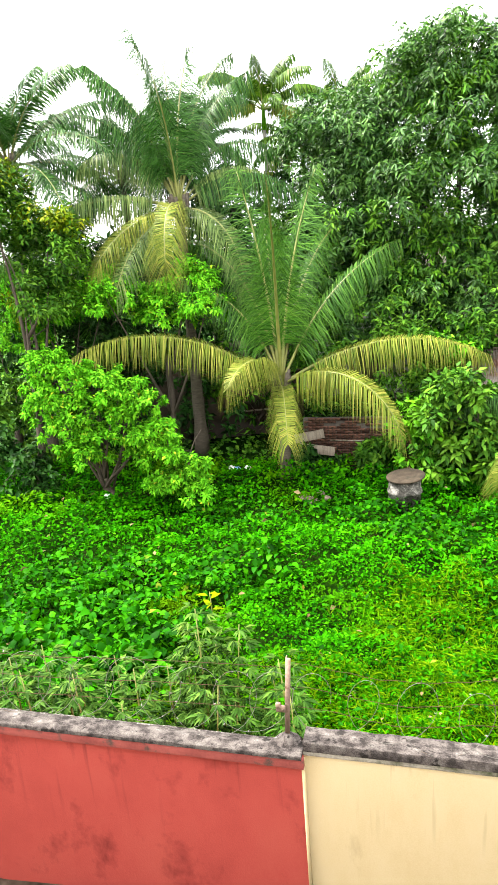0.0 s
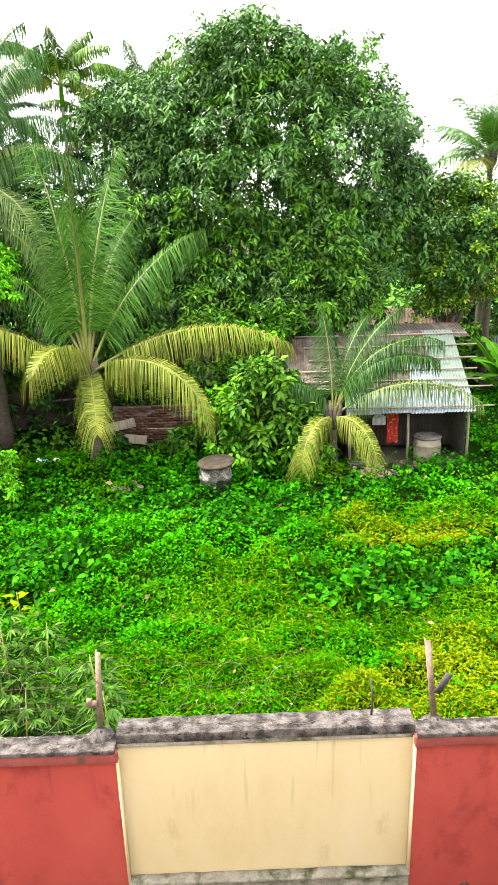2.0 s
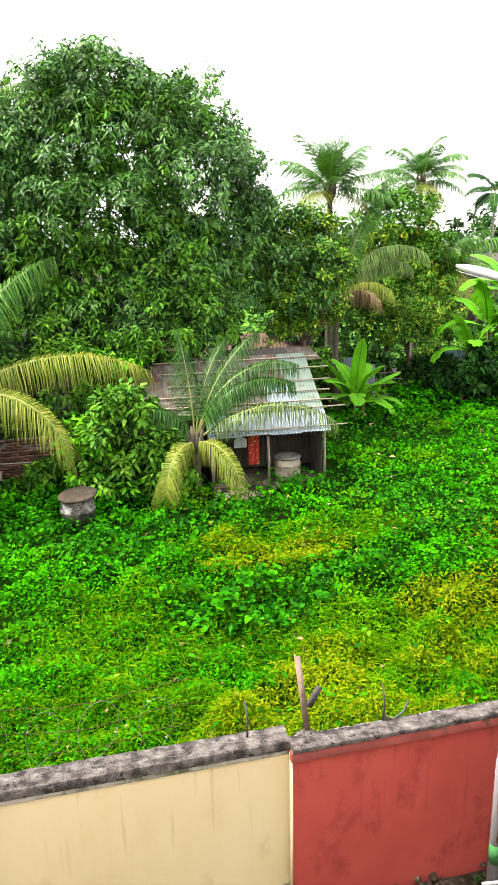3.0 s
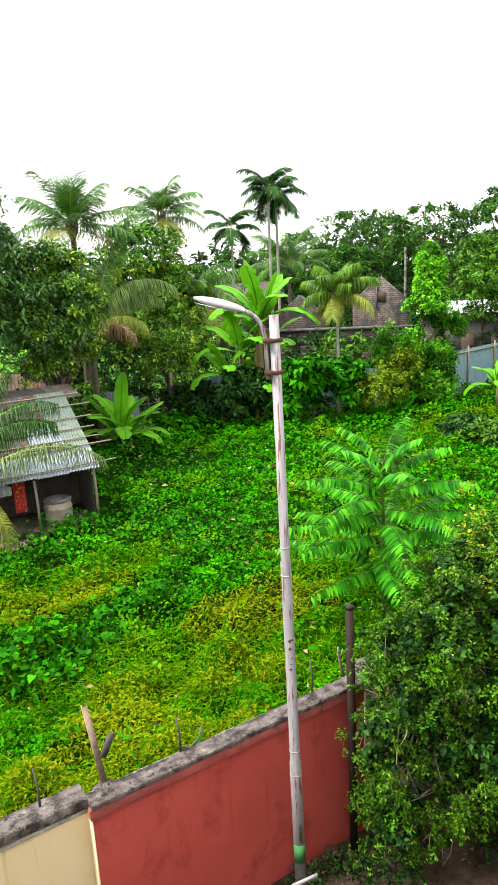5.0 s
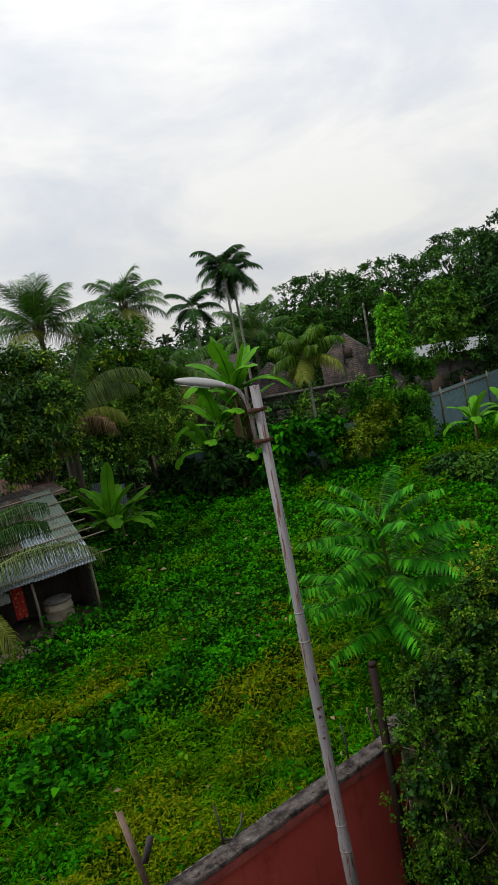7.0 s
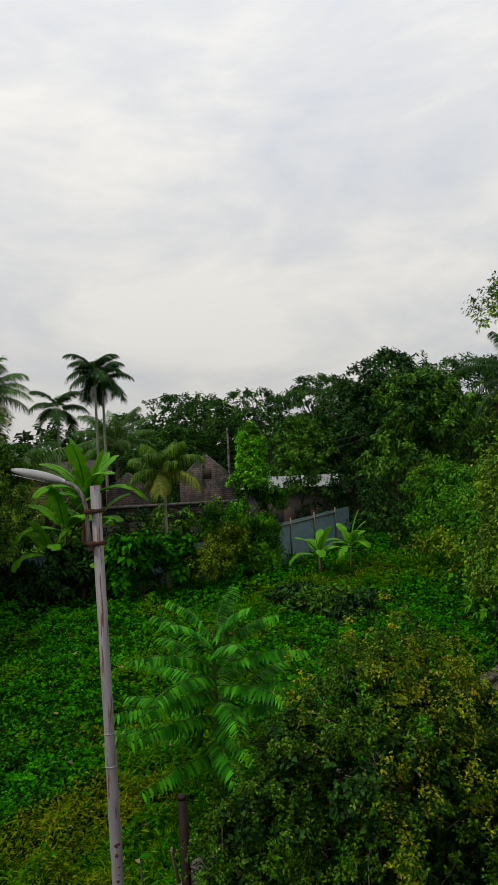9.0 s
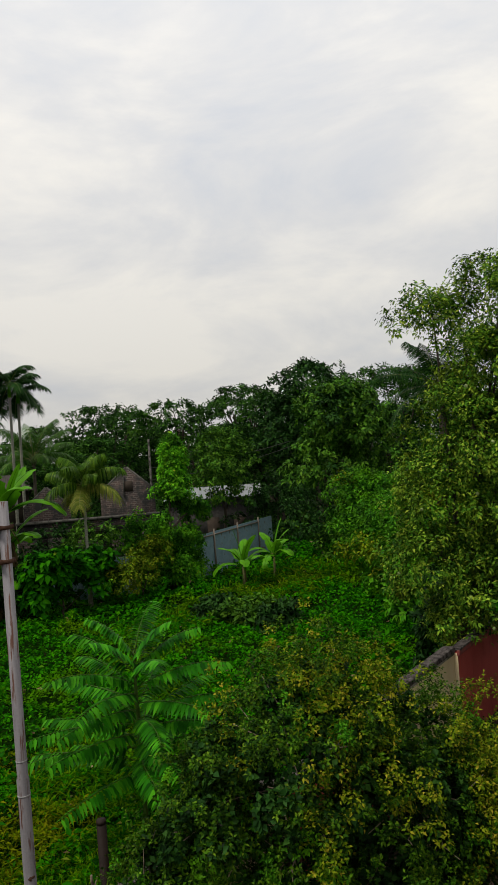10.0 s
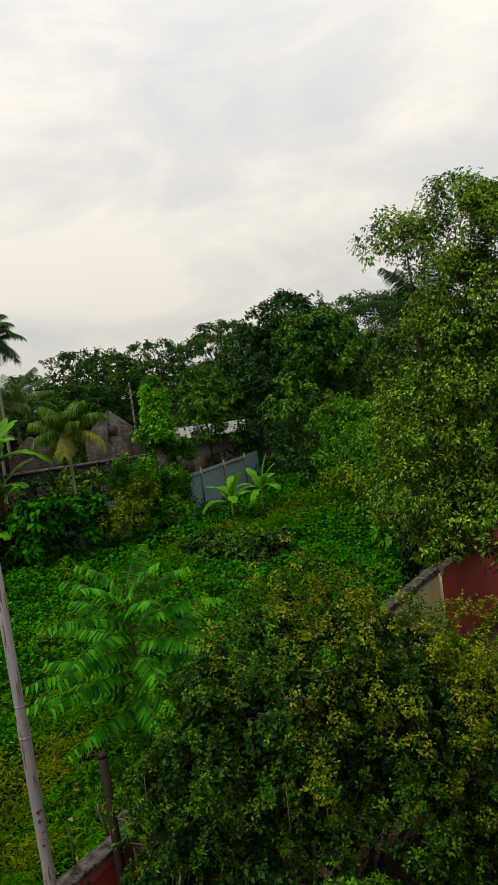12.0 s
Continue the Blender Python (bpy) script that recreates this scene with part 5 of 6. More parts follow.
# ---- bananas ----
make_banana("banana_plant", (10.0, 25.6, 0), [(0, 0, 0.8, 10, 2.0), (0.5, 0.3, 0.6, 6, 1.6)], "broad-leaved banana plant with one tall upright leaf", 3, spears=((0.05, 0, 1.05, 40, 82, 2.3), (-0.1, 0.05, 1.0, 190, 58, 2.0), (0.1, -0.05, 1.0, -10, 35, 2.0)))
make_banana("banana_plant", (18.2, 27.6, 0), [(0, 0, 4.6, 8, 2.9), (-1.0, 0.4, 3.2, 6, 2.4), (-1.9, 0.2, 2.2, 6, 2.1), (0.7, 0.7, 2.9, 6, 2.2), (-0.4, -0.3, 1.4, 5, 1.8)], "tall banana clump with brown hanging leaves", 4, dead=5, spears=((0.0, 0, 4.45, 120, 84, 3.1), (0.05, 0, 4.4, 300, 74, 2.7), (0.1, 0.05, 4.4, 10, 62, 2.8)))
make_banana("banana_plant", (26.8, 20.7, 0), [(0, 0, 1.2, 8, 1.55)], "small pale green banana plant before the tin fence", 5, dead=1, spears=((0, 0, 1.3, 130, 82, 1.8),))
make_banana("banana_plant", (29.2, 20.5, 0), [(0, 0, 1.25, 8, 1.55)], "small pale green banana plant before the tin fence", 6, spears=((0, 0, 1.35, 310, 80, 1.9),))

# ---- trees and shrubs ----
make_tree("mango_tree", (0.5, 26.2, 0), [(0.3, 0, 10.2, 3.8, 3.3, 2.6), (-2.9, -0.4, 8.4, 2.6, 2.6, 2.8), (3.1, -0.2, 9.1, 2.9, 2.8, 2.5), (-1.4, -0.6, 9.6, 2.2, 2.2, 2.0), (0, -1.0, 7.2, 3.4, 2.8, 2.6), (3.6, -0.6, 6.6, 2.4, 2.4, 2.2), (-3.6, -1.2, 5.6, 2.2, 2.2, 2.2), (1.2, -2.6, 4.8, 2.6, 2.0, 1.6), (4.1, 0.2, 8.0, 1.8, 2.0, 2.2), (-1.9, -2.6, 4.2, 2.0, 1.6, 1.6)],
          10200, 11, 0.218, 0.33, M_MANGO, "large dense mango tree with dark drooping leaves", trunk=0.42, fork=0.45, seed=21, droop=0.75, spread=0.17, rough=0.2, extra=(M_MIDLEAF, 0.3, "paler young leaf flushes"), gap=-1.25, freq=0.8, inner=0.35, lump=2.6)
make_tree("shrub", (-9.2, 17.2, 0), [(-1.3, -0.2, 4.2, 0.55, 0.5, 0.32), (-0.6, -0.3, 3.85, 0.7, 0.55, 0.34), (0.3, -0.3, 3.55, 0.8, 0.6, 0.34), (1.0, -0.2, 3.4, 0.6, 0.5, 0.3), (-0.95, -0.4, 3.1, 0.8, 0.6, 0.34), (0.0, -0.4, 2.9, 0.8, 0.6, 0.34), (0.9, -0.3, 2.7, 0.5, 0.4, 0.3), (-0.75, -0.5, 2.4, 0.7, 0.6, 0.34), (0.2, -0.5, 2.15, 0.7, 0.5, 0.3), (-0.35, -0.6, 1.7, 0.7, 0.5, 0.3), (1.55, -0.3, 3.1, 0.5, 0.45, 0.28), (1.5, -0.4, 2.2, 0.55, 0.45, 0.3), (1.1, -0.5, 1.6, 0.5, 0.4, 0.28), (-1.5, -0.3, 3.5, 0.5, 0.45, 0.3)],
          1500, 12, 0.13, 0.46, M_BRIGHT, "bright lime-green feathery-leaved shrub with several bare stems", trunk=0.09, fork=0.3, category="shrub", seed=22, droop=0.55, spread=0.10, gap=-0.8, freq=1.4, lump=3.0, inner=0.2)
make_tree("shrub", (-11.4, 20.0, 0), [(-1.2, -0.1, 5.9, 0.9, 0.7, 0.6), (-0.4, 0.0, 5.4, 1.0, 0.8, 0.55), (0.7, 0.1, 5.5, 1.0, 0.8, 0.5), (1.6, 0.2, 6.0, 0.9, 0.7, 0.6), (-1.5, 0.0, 4.7, 0.8, 0.7, 0.5)],
          1050, 12, 0.13, 0.46, M_BRIGHT, "tall bright green shrub on thin leaning stems", trunk=0.09, fork=0.6, category="shrub", seed=122, droop=0.55, spread=0.10, gap=-0.8, freq=1.4, lump=2.2, inner=0.2)
make_tree("shrub", (-6.75, 17.0, 0), [(-0.4, -0.1, 2.3, 0.5, 0.45, 0.3), (0.6, 0.1, 2.2, 0.55, 0.45, 0.32), (-0.5, -0.2, 1.65, 0.55, 0.5, 0.3), (0.4, -0.3, 1.45, 0.6, 0.5, 0.32), (-0.2, -0.4, 0.95, 0.65, 0.5, 0.3), (0.6, -0.4, 0.8, 0.5, 0.45, 0.3)],
          620, 12, 0.13, 0.46, M_BRIGHT, "bright lime-green feathery shrub with a crooked bare stem", trunk=0.08, fork=0.4, category="shrub", seed=23, droop=0.55, spread=0.10, lump=3.0, inner=0.2)
make_tree("shrub", (-8.2, 20.2, 0), [(-1.3, -1.0, 5.7, 0.9, 0.8, 0.6), (1.0, 0, 5.9, 1.0, 0.9, 0.6), (0.2, 0, 5.2, 1.0, 0.8, 0.6), (1.6, -0.2, 5.2, 0.8, 0.8, 0.5)],
          900, 12, 0.13, 0.46, M_BRIGHT, "tall bright green shrub behind the palms", trunk=0.12, fork=0.7, category="shrub", seed=24, droop=0.55, spread=0.10, lump=2.2, inner=0.2)
make_tree("tree", (-11.6, 17.7, 0), [(0, 0, 7.0, 1.3, 1.2, 1.2), (-0.5, 0.2, 8.5, 1.0, 1.0, 0.9), (0.5, -0.2, 5.9, 1.0, 1.0, 0.8), (1.0, 0.6, 7.2, 1.0, 0.9, 1.0), (0.9, 0.5, 5.8, 0.9, 0.9, 0.8)],
          1150, 9, 0.17, 0.4, M_MIDLEAF, "leafy green tree at the edge of the thicket", trunk=0.14, fork=0.7, seed=25, extra=(M_YELLOW, 0.4, "yellow-green young leaves"), droop=0.4)
THICKET_LEFT = [(-15.5, 19.5, 2.2, 2.0), (-12.5, 22.6, 2.0, 1.9), (-9.4, 23.0, 1.8, 1.8), (-6.2, 24.2, 2.0, 1.9), (-12.8, 17.0, 1.0, 1.2), (12.4, 32.4, 1.2, 1.8), (17.0, 33.5, 1.6, 2.0), (15.6, 29.6, 0.9, 1.0), (21.5, 29.5, 1.6, 1.8), (23.5, 27.6, 1.8, 1.7), (7.4, 29.2, 1.0, 1.4), (20.0, 40.0, 3.0, 3.4), (26.0, 45.0, 3.6, 3.6), (14.0, 42.0, 4.0, 4.0), (-14.5, 28.0, 4.4, 3.2), (35.8, 20.2, 1.2, 1.3), (36.5, 22.0, 2.0, 2.4)]
THICKET_RIGHT = [(33.5, 16.5, 2.2, 2.4), (26.4, 10.8, 1.4, 1.5), (28.0, 11.5, 1.8, 2.2), (26.4, 12.0, 1.9, 1.4), (23.4, 9.7, 2.0, 1.4), (21.0, 7.9, 1.8, 1.3), (18.9, 7.2, 1.4, 0.9), (28.4, 13.4, 1.0, 1.2), (41.0, 27.0, 2.4, 2.6), (21.3, 17.8, 0.42, 0.9), (21.6, 16.4, 0.48, 1.0), (21.8, 15.0, 0.42, 0.9), (-3.5, 19.9, 0.45, 0.5), (-1.5, 19.9, 0.5, 0.45), (37.4, 28.2, 2.3, 1.9), (4.6, 27.6, 1.7, 1.6), (8.8, 28.6, 1.3, 1.4)]
for k, (x, y, h, w) in enumerate(THICKET_LEFT + THICKET_RIGHT):
    make_tree("undergrowth", (x, y, 0), [(0, 0, h, w, w * 0.7, h), (w * 0.8, 0.2, h * 0.7, w * 0.7, w * 0.6, h * 0.8), (-w * 0.8, 0.1, h * 0.8, w * 0.7, w * 0.6, h * 0.9)], 210, 8, 0.26, 0.45, M_LIME if x > 22 and y < 17 else M_DARKLEAF if k % 3 else M_MIDLEAF, "dark tangled undergrowth in the shade", trunk=0.05, category="bush", seed=140 + k, group="undergrowth clumps", inner=0.2)
make_tree("tree", (-15.5, 22.0, 0), [(0, 0, 4.6, 3.0, 2.0, 3.0), (3.0, 1.5, 3.4, 2.6, 2.0, 2.4)], 900, 9, 0.3, 0.4, M_DARKLEAF, "dark leafy thicket tree", trunk=0.2, fork=0.5, seed=26)
make_tree("tree", (-10.5, 25.0, 0), [(0, 0, 4.0, 3.6, 2.0, 3.2), (5.0, 2.0, 4.6, 3.2, 2.0, 3.8), (2.6, 3.6, 8.0, 3.0, 2.0, 1.6)], 1500, 9, 0.3, 0.4, M_DARKLEAF, "dark leafy thicket behind the palms", trunk=0.2, fork=0.5, seed=27)
make_tree("shrub", (0.7, 19.2, 0), [(0, -0.3, 2.2, 0.9, 0.7, 0.9), (0.6, -0.6, 1.2, 0.9, 0.6, 0.8), (-0.7, -0.2, 1.7, 0.8, 0.6, 1.0), (0.0, -0.5, 0.8, 1.3, 0.6, 0.7), (1.0, -0.8, 0.6, 0.6, 0.5, 0.5)],
          560, 9, 0.23, 0.46, M_MIDLEAF, "dense green broad-leaved shrub beside the shed", trunk=0.08, fork=0.4, category="shrub", seed=28, shape="ovals", droop=0.45, spread=0.2, extra=(M_LIME, 0.45, "bright young leaves"))
make_tree("shrub", (-1.4, 21.6, 0), [(0, 0, 3.0, 1.6, 0.8, 1.3), (1.7, 0, 2.6, 1.3, 0.8, 1.4), (-1.9, 0.2, 3.6, 1.2, 0.8, 1.2), (3.4, 0.3, 3.0, 1.4, 0.8, 1.4)],
          900, 9, 0.2, 0.4, M_MIDLEAF, "leafy creeper and shrub over the brick ruin", trunk=0.08, fork=0.5, category="shrub", seed=29, droop=0.5, extra=(M_BRIGHT, 0.3, "bright young leaves"))
make_tree("tree", (7.9, 25.6, 0), [(0.1, 0, 7.0, 1.1, 1.1, 1.1), (0.3, -0.2, 5.7, 1.35, 1.2, 1.2), (-0.6, -0.2, 5.3, 1.1, 1.1, 1.1), (0.4, 0, 4.3, 1.2, 1.1, 0.9), (-0.4, 0, 3.9, 1.0, 1.0, 0.8)], 1250, 9, 0.16, 0.5, M_FRUITLEAF, "round-crowned tree with dark glossy leaves and yellow tips", trunk=0.16, fork=0.65, seed=30, extra=(M_MANGO, 0.9, "dark older leaves"), droop=0.3)
make_tree("tree", (14.2, 29.8, 0), [(0, 0, 4.9, 1.5, 1.4, 1.3), (-1.2, 0, 3.6, 1.4, 1.2, 1.0), (1.2, 0.2, 3.8, 1.3, 1.2, 1.2), (0, -0.3, 2.8, 1.2, 1.0, 0.8)], 1100, 9, 0.2, 0.42, M_OLIVE, "small olive-green tree with a yellow-tipped crown", trunk=0.14, fork=0.6, seed=31, droop=0.4, gap=-0.6)
make_tree("tree", (11.6, 30.6, 0), [(0, 0, 3.4, 1.8, 1.3, 1.3), (-1.6, 0.4, 3.0, 1.4, 1.2, 1.2)], 700, 9, 0.2, 0.42, M_DARKLEAF, "dark green tree behind the banana plant", trunk=0.12, fork=0.6, seed=32)
make_tree("tree", (15.0, 33.6, 0), [(0, 0, 7.4, 2.2, 1.8, 1.9), (1.3, 0.3, 5.6, 2.2, 1.8, 1.8), (-1.3, 0.3, 5.4, 1.9, 1.6, 1.6)], 1200, 9, 0.24, 0.42, M_MIDLEAF, "tall leafy tree with a yellow-green top", trunk=0.2, fork=0.6, seed=33, extra=(M_YELLOW, 0.35, "yellow-green young leaves"))
make_tree("shrub", (18.9, 24.6, 0), [(0, 0, 1.9, 1.6, 1.0, 1.2), (1.4, -0.4, 1.5, 1.3, 0.9, 1.1), (-0.9, 0.2, 1.4, 1.0, 0.8, 0.9)], 420, 9, 0.32, 0.62, M_BROAD, "broad-leaved dark green shrub at the back of the field", trunk=0.07, category="shrub", seed=34, shape="ovals")
make_tree("shrub", (22.2, 23.0, 0), [(0, 0, 1.6, 0.9, 0.7, 1.0), (0.8, 0, 2.2, 0.7, 0.6, 0.7), (-0.9, 0.1, 1.2, 0.7, 0.6, 0.8)], 640, 9, 0.13, 0.5, M_GOLD, "shrub with a golden yellow-green top", trunk=0.06, category="shrub", seed=35, extra=(M_BRIGHT, 1.5, "green older leaves"))
for k, (x, y, w, h) in enumerate(((16.4, 27.0, 0.7, 1.7), (17.5, 26.6, 0.75, 1.5), (15.6, 28.2, 0.6, 1.2))):
    make_tree("shrub", (x, y, 0), [(0, 0, h, w, w * 0.8, h * 0.5), (w * 0.6, -0.2, h * 0.55, w * 0.8, w * 0.6, h * 0.4), (-w * 0.6, 0.1, h * 0.6, w * 0.8, w * 0.6, h * 0.4)], 190, 9, 0.34, 0.42, M_DARKLEAF, "dark broad-leaved shrub crowding the banana stems", trunk=0.05, category="shrub", seed=230 + k, shape="ovals", droop=0.5, gap=-2.5, group="shrubs under the bananas")
make_tree("vine_tower", (25.3, 24.0, 0), [(0, 0, 1.6, 1.7, 1.0, 1.7), (0.1, 0, 3.5, 1.5, 0.9, 1.3), (0.5, 0, 5.2, 0.6, 0.5, 1.4), (0.5, 0, 6.7, 0.5, 0.45, 0.9), (1.5, -0.2, 3.6, 0.9, 0.7, 0.7), (-1.6, 0.1, 3.0, 1.0, 0.8, 0.9)], 3200, 9, 0.15, 0.6, M_LIME, "creeper smothering a tall dead stump", trunk=0.15, fork=0.9, category="vine", seed=36, droop=0.6, extra=(M_BRIGHT, 0.8, "bright young leaves"), gap=-0.9)
make_tree("tree", (36.6, 29.6, 0), [(0, 0, 5.6, 2.0, 1.6, 1.9), (0.6, -0.3, 3.9, 1.6, 1.4, 1.2)], 900, 9, 0.24, 0.45, M_MIDLEAF, "leafy tree before the white-roofed house", trunk=0.16, fork=0.6, seed=37)
make_tree("tree", (30.6, 14.6, 0), [(0, 0, 2.6, 2.4, 2.0, 1.9), (2.4, 2.2, 3.6, 2.2, 2.0, 1.7), (-1.6, -1.8, 1.9, 1.8, 1.6, 1.4), (-4.2, -3.4, 2.4, 2.2, 1.8, 1.9), (-2.4, -3.6, 3.6, 2.0, 1.8, 1.5)], 3000, 9, 0.20, 0.42, M_LIME, "spreading light green tree at the side of the field", trunk=0.18, fork=0.5, seed=38, droop=0.4, extra=(M_YELLOW, 0.35, "yellow-green young leaves"))
make_tree("tree", (40.5, 22.0, 0), [(0, 0, 8.4, 3.0, 2.4, 2.4), (-1.6, 0, 5.6, 2.8, 2.2, 2.0), (2.0, -1.0, 6.4, 2.8, 2.2, 2.4)], 1500, 9, 0.34, 0.42, M_MIDLEAF, "tall leafy tree behind the field", trunk=0.25, fork=0.6, seed=39, extra=(M_DARKLEAF, 0.6, "dark older leaves"))
make_tree("tree", (49.0, 29.5, 0), [(0, 0, 10.6, 3.2, 2.6, 2.6), (-2.0, 0.8, 7.6, 3.4, 2.6, 2.8), (2.2, -1, 8.0, 3.2, 2.6, 2.8)], 1500, 9, 0.4, 0.4, M_DARKLEAF, "tall dark tree behind the field", trunk=0.3, fork=0.6, seed=40)
FRUIT_CROWN = [(0, 0, 11.0, 1.3, 1.3, 1.0), (0.4, -0.8, 10.6, 1.3, 1.3, 1.1), (-0.5, 1.55, 10.85, 0.8, 0.85, 0.7), (-0.2, 0.9, 10.3, 0.9, 0.9, 0.8), (0.1, 0.2, 9.4, 1.5, 1.5, 1.1), (0, 0.7, 7.8, 1.4, 1.5, 1.1), (-0.4, 1.6, 6.2, 1.1, 1.2, 1.1), (0.3, -0.3, 6.2, 1.7, 1.7, 1.3), (-0.5, 1.9, 4.6, 1.1, 1.2, 1.0), (0.3, 0.3, 4.2, 1.7, 1.7, 1.2), (0.6, -1.4, 8.6, 1.5, 1.5, 1.7), (0.8, -1.6, 5.4, 1.5, 1.5, 1.5), (0.4, 1.3, 3.1, 1.3, 1.0, 0.8)]
FRUIT_CROWN = [(x - 0.35, y - 2.1, z - 1.05, a, c, d) for x, y, z, a, c, d in FRUIT_CROWN]
fruit_tree = make_tree("fruit_tree", (17.9, 7.0, 0), FRUIT_CROWN, 9600, 10, 0.112, 0.46, M_FRUITLEAF, "large leafy fruit tree overhanging the wall", trunk=0.22, fork=0.55, seed=41, droop=0.5, gap=-1.1, rough=0.25, lump=3.2, inner=0.25)
r = np.random.default_rng(61)
for k in range(26):
    q = FRUIT_CROWN[r.integers(0, 11)]
    o = unit(np.array([-0.9, r.normal(0, 0.6), r.normal(0, 0.5)]))
    f = part("fruit", Build().lathe([(0.012, -0.05), (0.038, -0.03), (0.046, 0.0), (0.034, 0.035), (0.008, 0.05)], 8), M_FRUIT, fruit_tree, "pale green round fruit", True)
    f.matrix_basis = pose(*(np.array(q[:3]) + o * np.array(q[3:]) * 1.02))


def make_near_bush():
    """A garden bush of many small blunt leaves in sprays on thin twigs, yellowed at the top and on its sunny side."""
    green = [(-0.5, 0.3, 3.4, 1.3, 1.0, 1.4), (-1.3, 1.0, 2.3, 0.95, 0.6, 1.4), (-1.4, 1.0, 1.0, 0.8, 0.6, 1.0), (-2.0, 1.15, 2.3, 0.75, 0.45, 1.15), (-2.0, 1.15, 1.0, 0.7, 0.5, 0.9), (-1.3, 0.9, 3.3, 0.8, 0.6, 0.9), (0.5, -0.4, 2.8, 1.2, 1.0, 1.25), (0.5, -0.3, 1.6, 1.9, 1.2, 1.4), (1.7, -1.2, 2.1, 1.25, 1.0, 1.2), (1.7, -1.2, 1.2, 1.5, 1.1, 1.1), (-0.4, 0.4, 1.6, 1.4, 1.0, 1.5)]
    top = [(-0.4, 0.3, 3.65, 1.25, 1.0, 1.3), (0.6, -0.4, 3.0, 1.25, 1.0, 1.25), (1.7, -1.2, 2.3, 1.3, 1.0, 1.2)]
    ob = thing("bush", (7.3, 4.0, -0.4), "dense small-leaved garden bush flecked with yellow leaves", "bush")
    g, t = np.array(green), np.array(top)
    part("trunk", wood(Build(), (0, 0, -0.1), (0, 0.1, 0.8), 0.10, [q[:3] + (0, 0, 0.3 * q[5]) for q in g], 42), M_BARK, ob, smooth=True)
    kw = dict(droop=0.05, spread=0.05, freq=3.2, rough=0.24)
    part("crown", clumps(Build(), np.random.default_rng(142), g, 12500, 9, 0.050, 0.52, seed=42, gap=-0.8, inner=0.12, lump=3.4, sprays=7, **kw), M_BUSH, ob)
    part("young_leaves", clumps(Build(), np.random.default_rng(143), g, 2600, 9, 0.048, 0.48, seed=47, gap=0.45, inner=0.0, lump=3.0, sprays=7, **kw), M_LIME, ob, "bright green young leaves")
    part("yellowed_leaves", clumps(Build(), np.random.default_rng(144), np.concatenate([t, t, t, g[6:7], g[8:9]]), 4200, 7, 0.05, 0.5, seed=52, gap=-0.2, inner=0.0, lump=3.0, sprays=7, **kw), M_BUSHYELLOW, ob, "yellowed older leaves")
    # shrunken core of darker leaves: the bush's inner shade is put into their colour
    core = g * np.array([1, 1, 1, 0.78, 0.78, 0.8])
    part("inner_leaves", clumps(Build(), np.random.default_rng(146), core, 5200, 8, 0.088, 0.7, seed=57, gap=-1.6, inner=0.0, lump=1.6, sprays=5, **kw), M_DARKLEAF, ob, "inner leaves coloured dark for the bush's deep shade")
    r = np.random.default_rng(145)
    b = Build()
    for k in range(150):
        q = g[r.integers(0, len(g))]
        o = unit(r.normal(size=3) + np.array([-0.5, -0.3, 0.4]))
        e = q[:3] + o * q[3:] * r.uniform(0.95, 1.12)
        s = q[:3] + o * q[3:] * 0.45 + r.normal(0, 0.1, 3)
        b.tube([s, (s + e) / 2 + r.normal(0, 0.06, 3), e], [0.012, 0.008, 0.004], 4)
    part("brushwood", b, M_TWIG, ob, "thin grey-brown bare twigs")["kind"] = "stuff"


make_near_bush()


def make_sumac():
    ob = thing("pinnate_sapling", (8.48, 8.95, 0), "young sapling with tiers of long feather-like leaves", "sapling")
    part("stem", Build().tube([(0.02, 0, -0.1), (0.05, 0.02, 1.4), (-0.02, 0, 2.8), (0, 0.02, 3.5)], [0.05, 0.042, 0.03, 0.016], 8), M_STEMGREEN, ob, smooth=True)
    r = np.random.default_rng(4)
    n = 42
    for k in range(n):
        u = (k + 0.5) / n
        z = 3.5 - 2.25 * u**0.9
        b, rib = Build(), Build()
        ln = 1.0 + 0.95 * min(1, u * 3.0)
        el, droop = 70 - 48 * min(1, u * 3.2) - 10 * u, 44 - 22 * min(1, u * 2)
        az = k * 137.5 + r.uniform(-14, 14)
        s = np.linspace(0, 1, 12)
        e = np.radians(el - droop * s**1.5)
        a = math.radians(az) + 0.12 * r.normal() * s
        t = np.stack([np.cos(e) * np.cos(a), np.cos(e) * np.sin(a), np.sin(e)], -1)
        pts = np.array([0, 0, z]) + np.concatenate([[[0, 0, 0]], np.cumsum(t[1:] * ln / 11, 0)])
        rib.tube(pts, np.linspace(0.011, 0.003, 12), 4)
        m = 24
        q = np.linspace(0.14, 1.0, m)
        P = np.stack([np.interp(q, s, pts[:, j]) for j in range(3)], -1)
        T = unit(np.stack([np.interp(q, s, t[:, j]) for j in range(3)], -1))
        side = unit(np.cross(T, [0, 0, 1.0]) + 1e-4)
        for sg in (1, -1):
            d = unit(sg * side * 0.80 + T * 0.34 + np.array([0, 0, -0.32]) + r.normal(0, 0.07, (m, 3)))
            L = 0.28 * (0.55 + 0.45 * np.sin(np.pi * np.clip(0.15 + 0.75 * q, 0, 1))) * r.uniform(0.88, 1.1, m)
            b.ovals(P, d, unit(np.array([0, 0, 1.0]) + sg * side * 0.35), L, L * 0.30, 0.10, 0.28)
        lf = part("leaf", b, M_SUMAC, ob)
        part("rib", rib, M_STEMGREEN, lf)


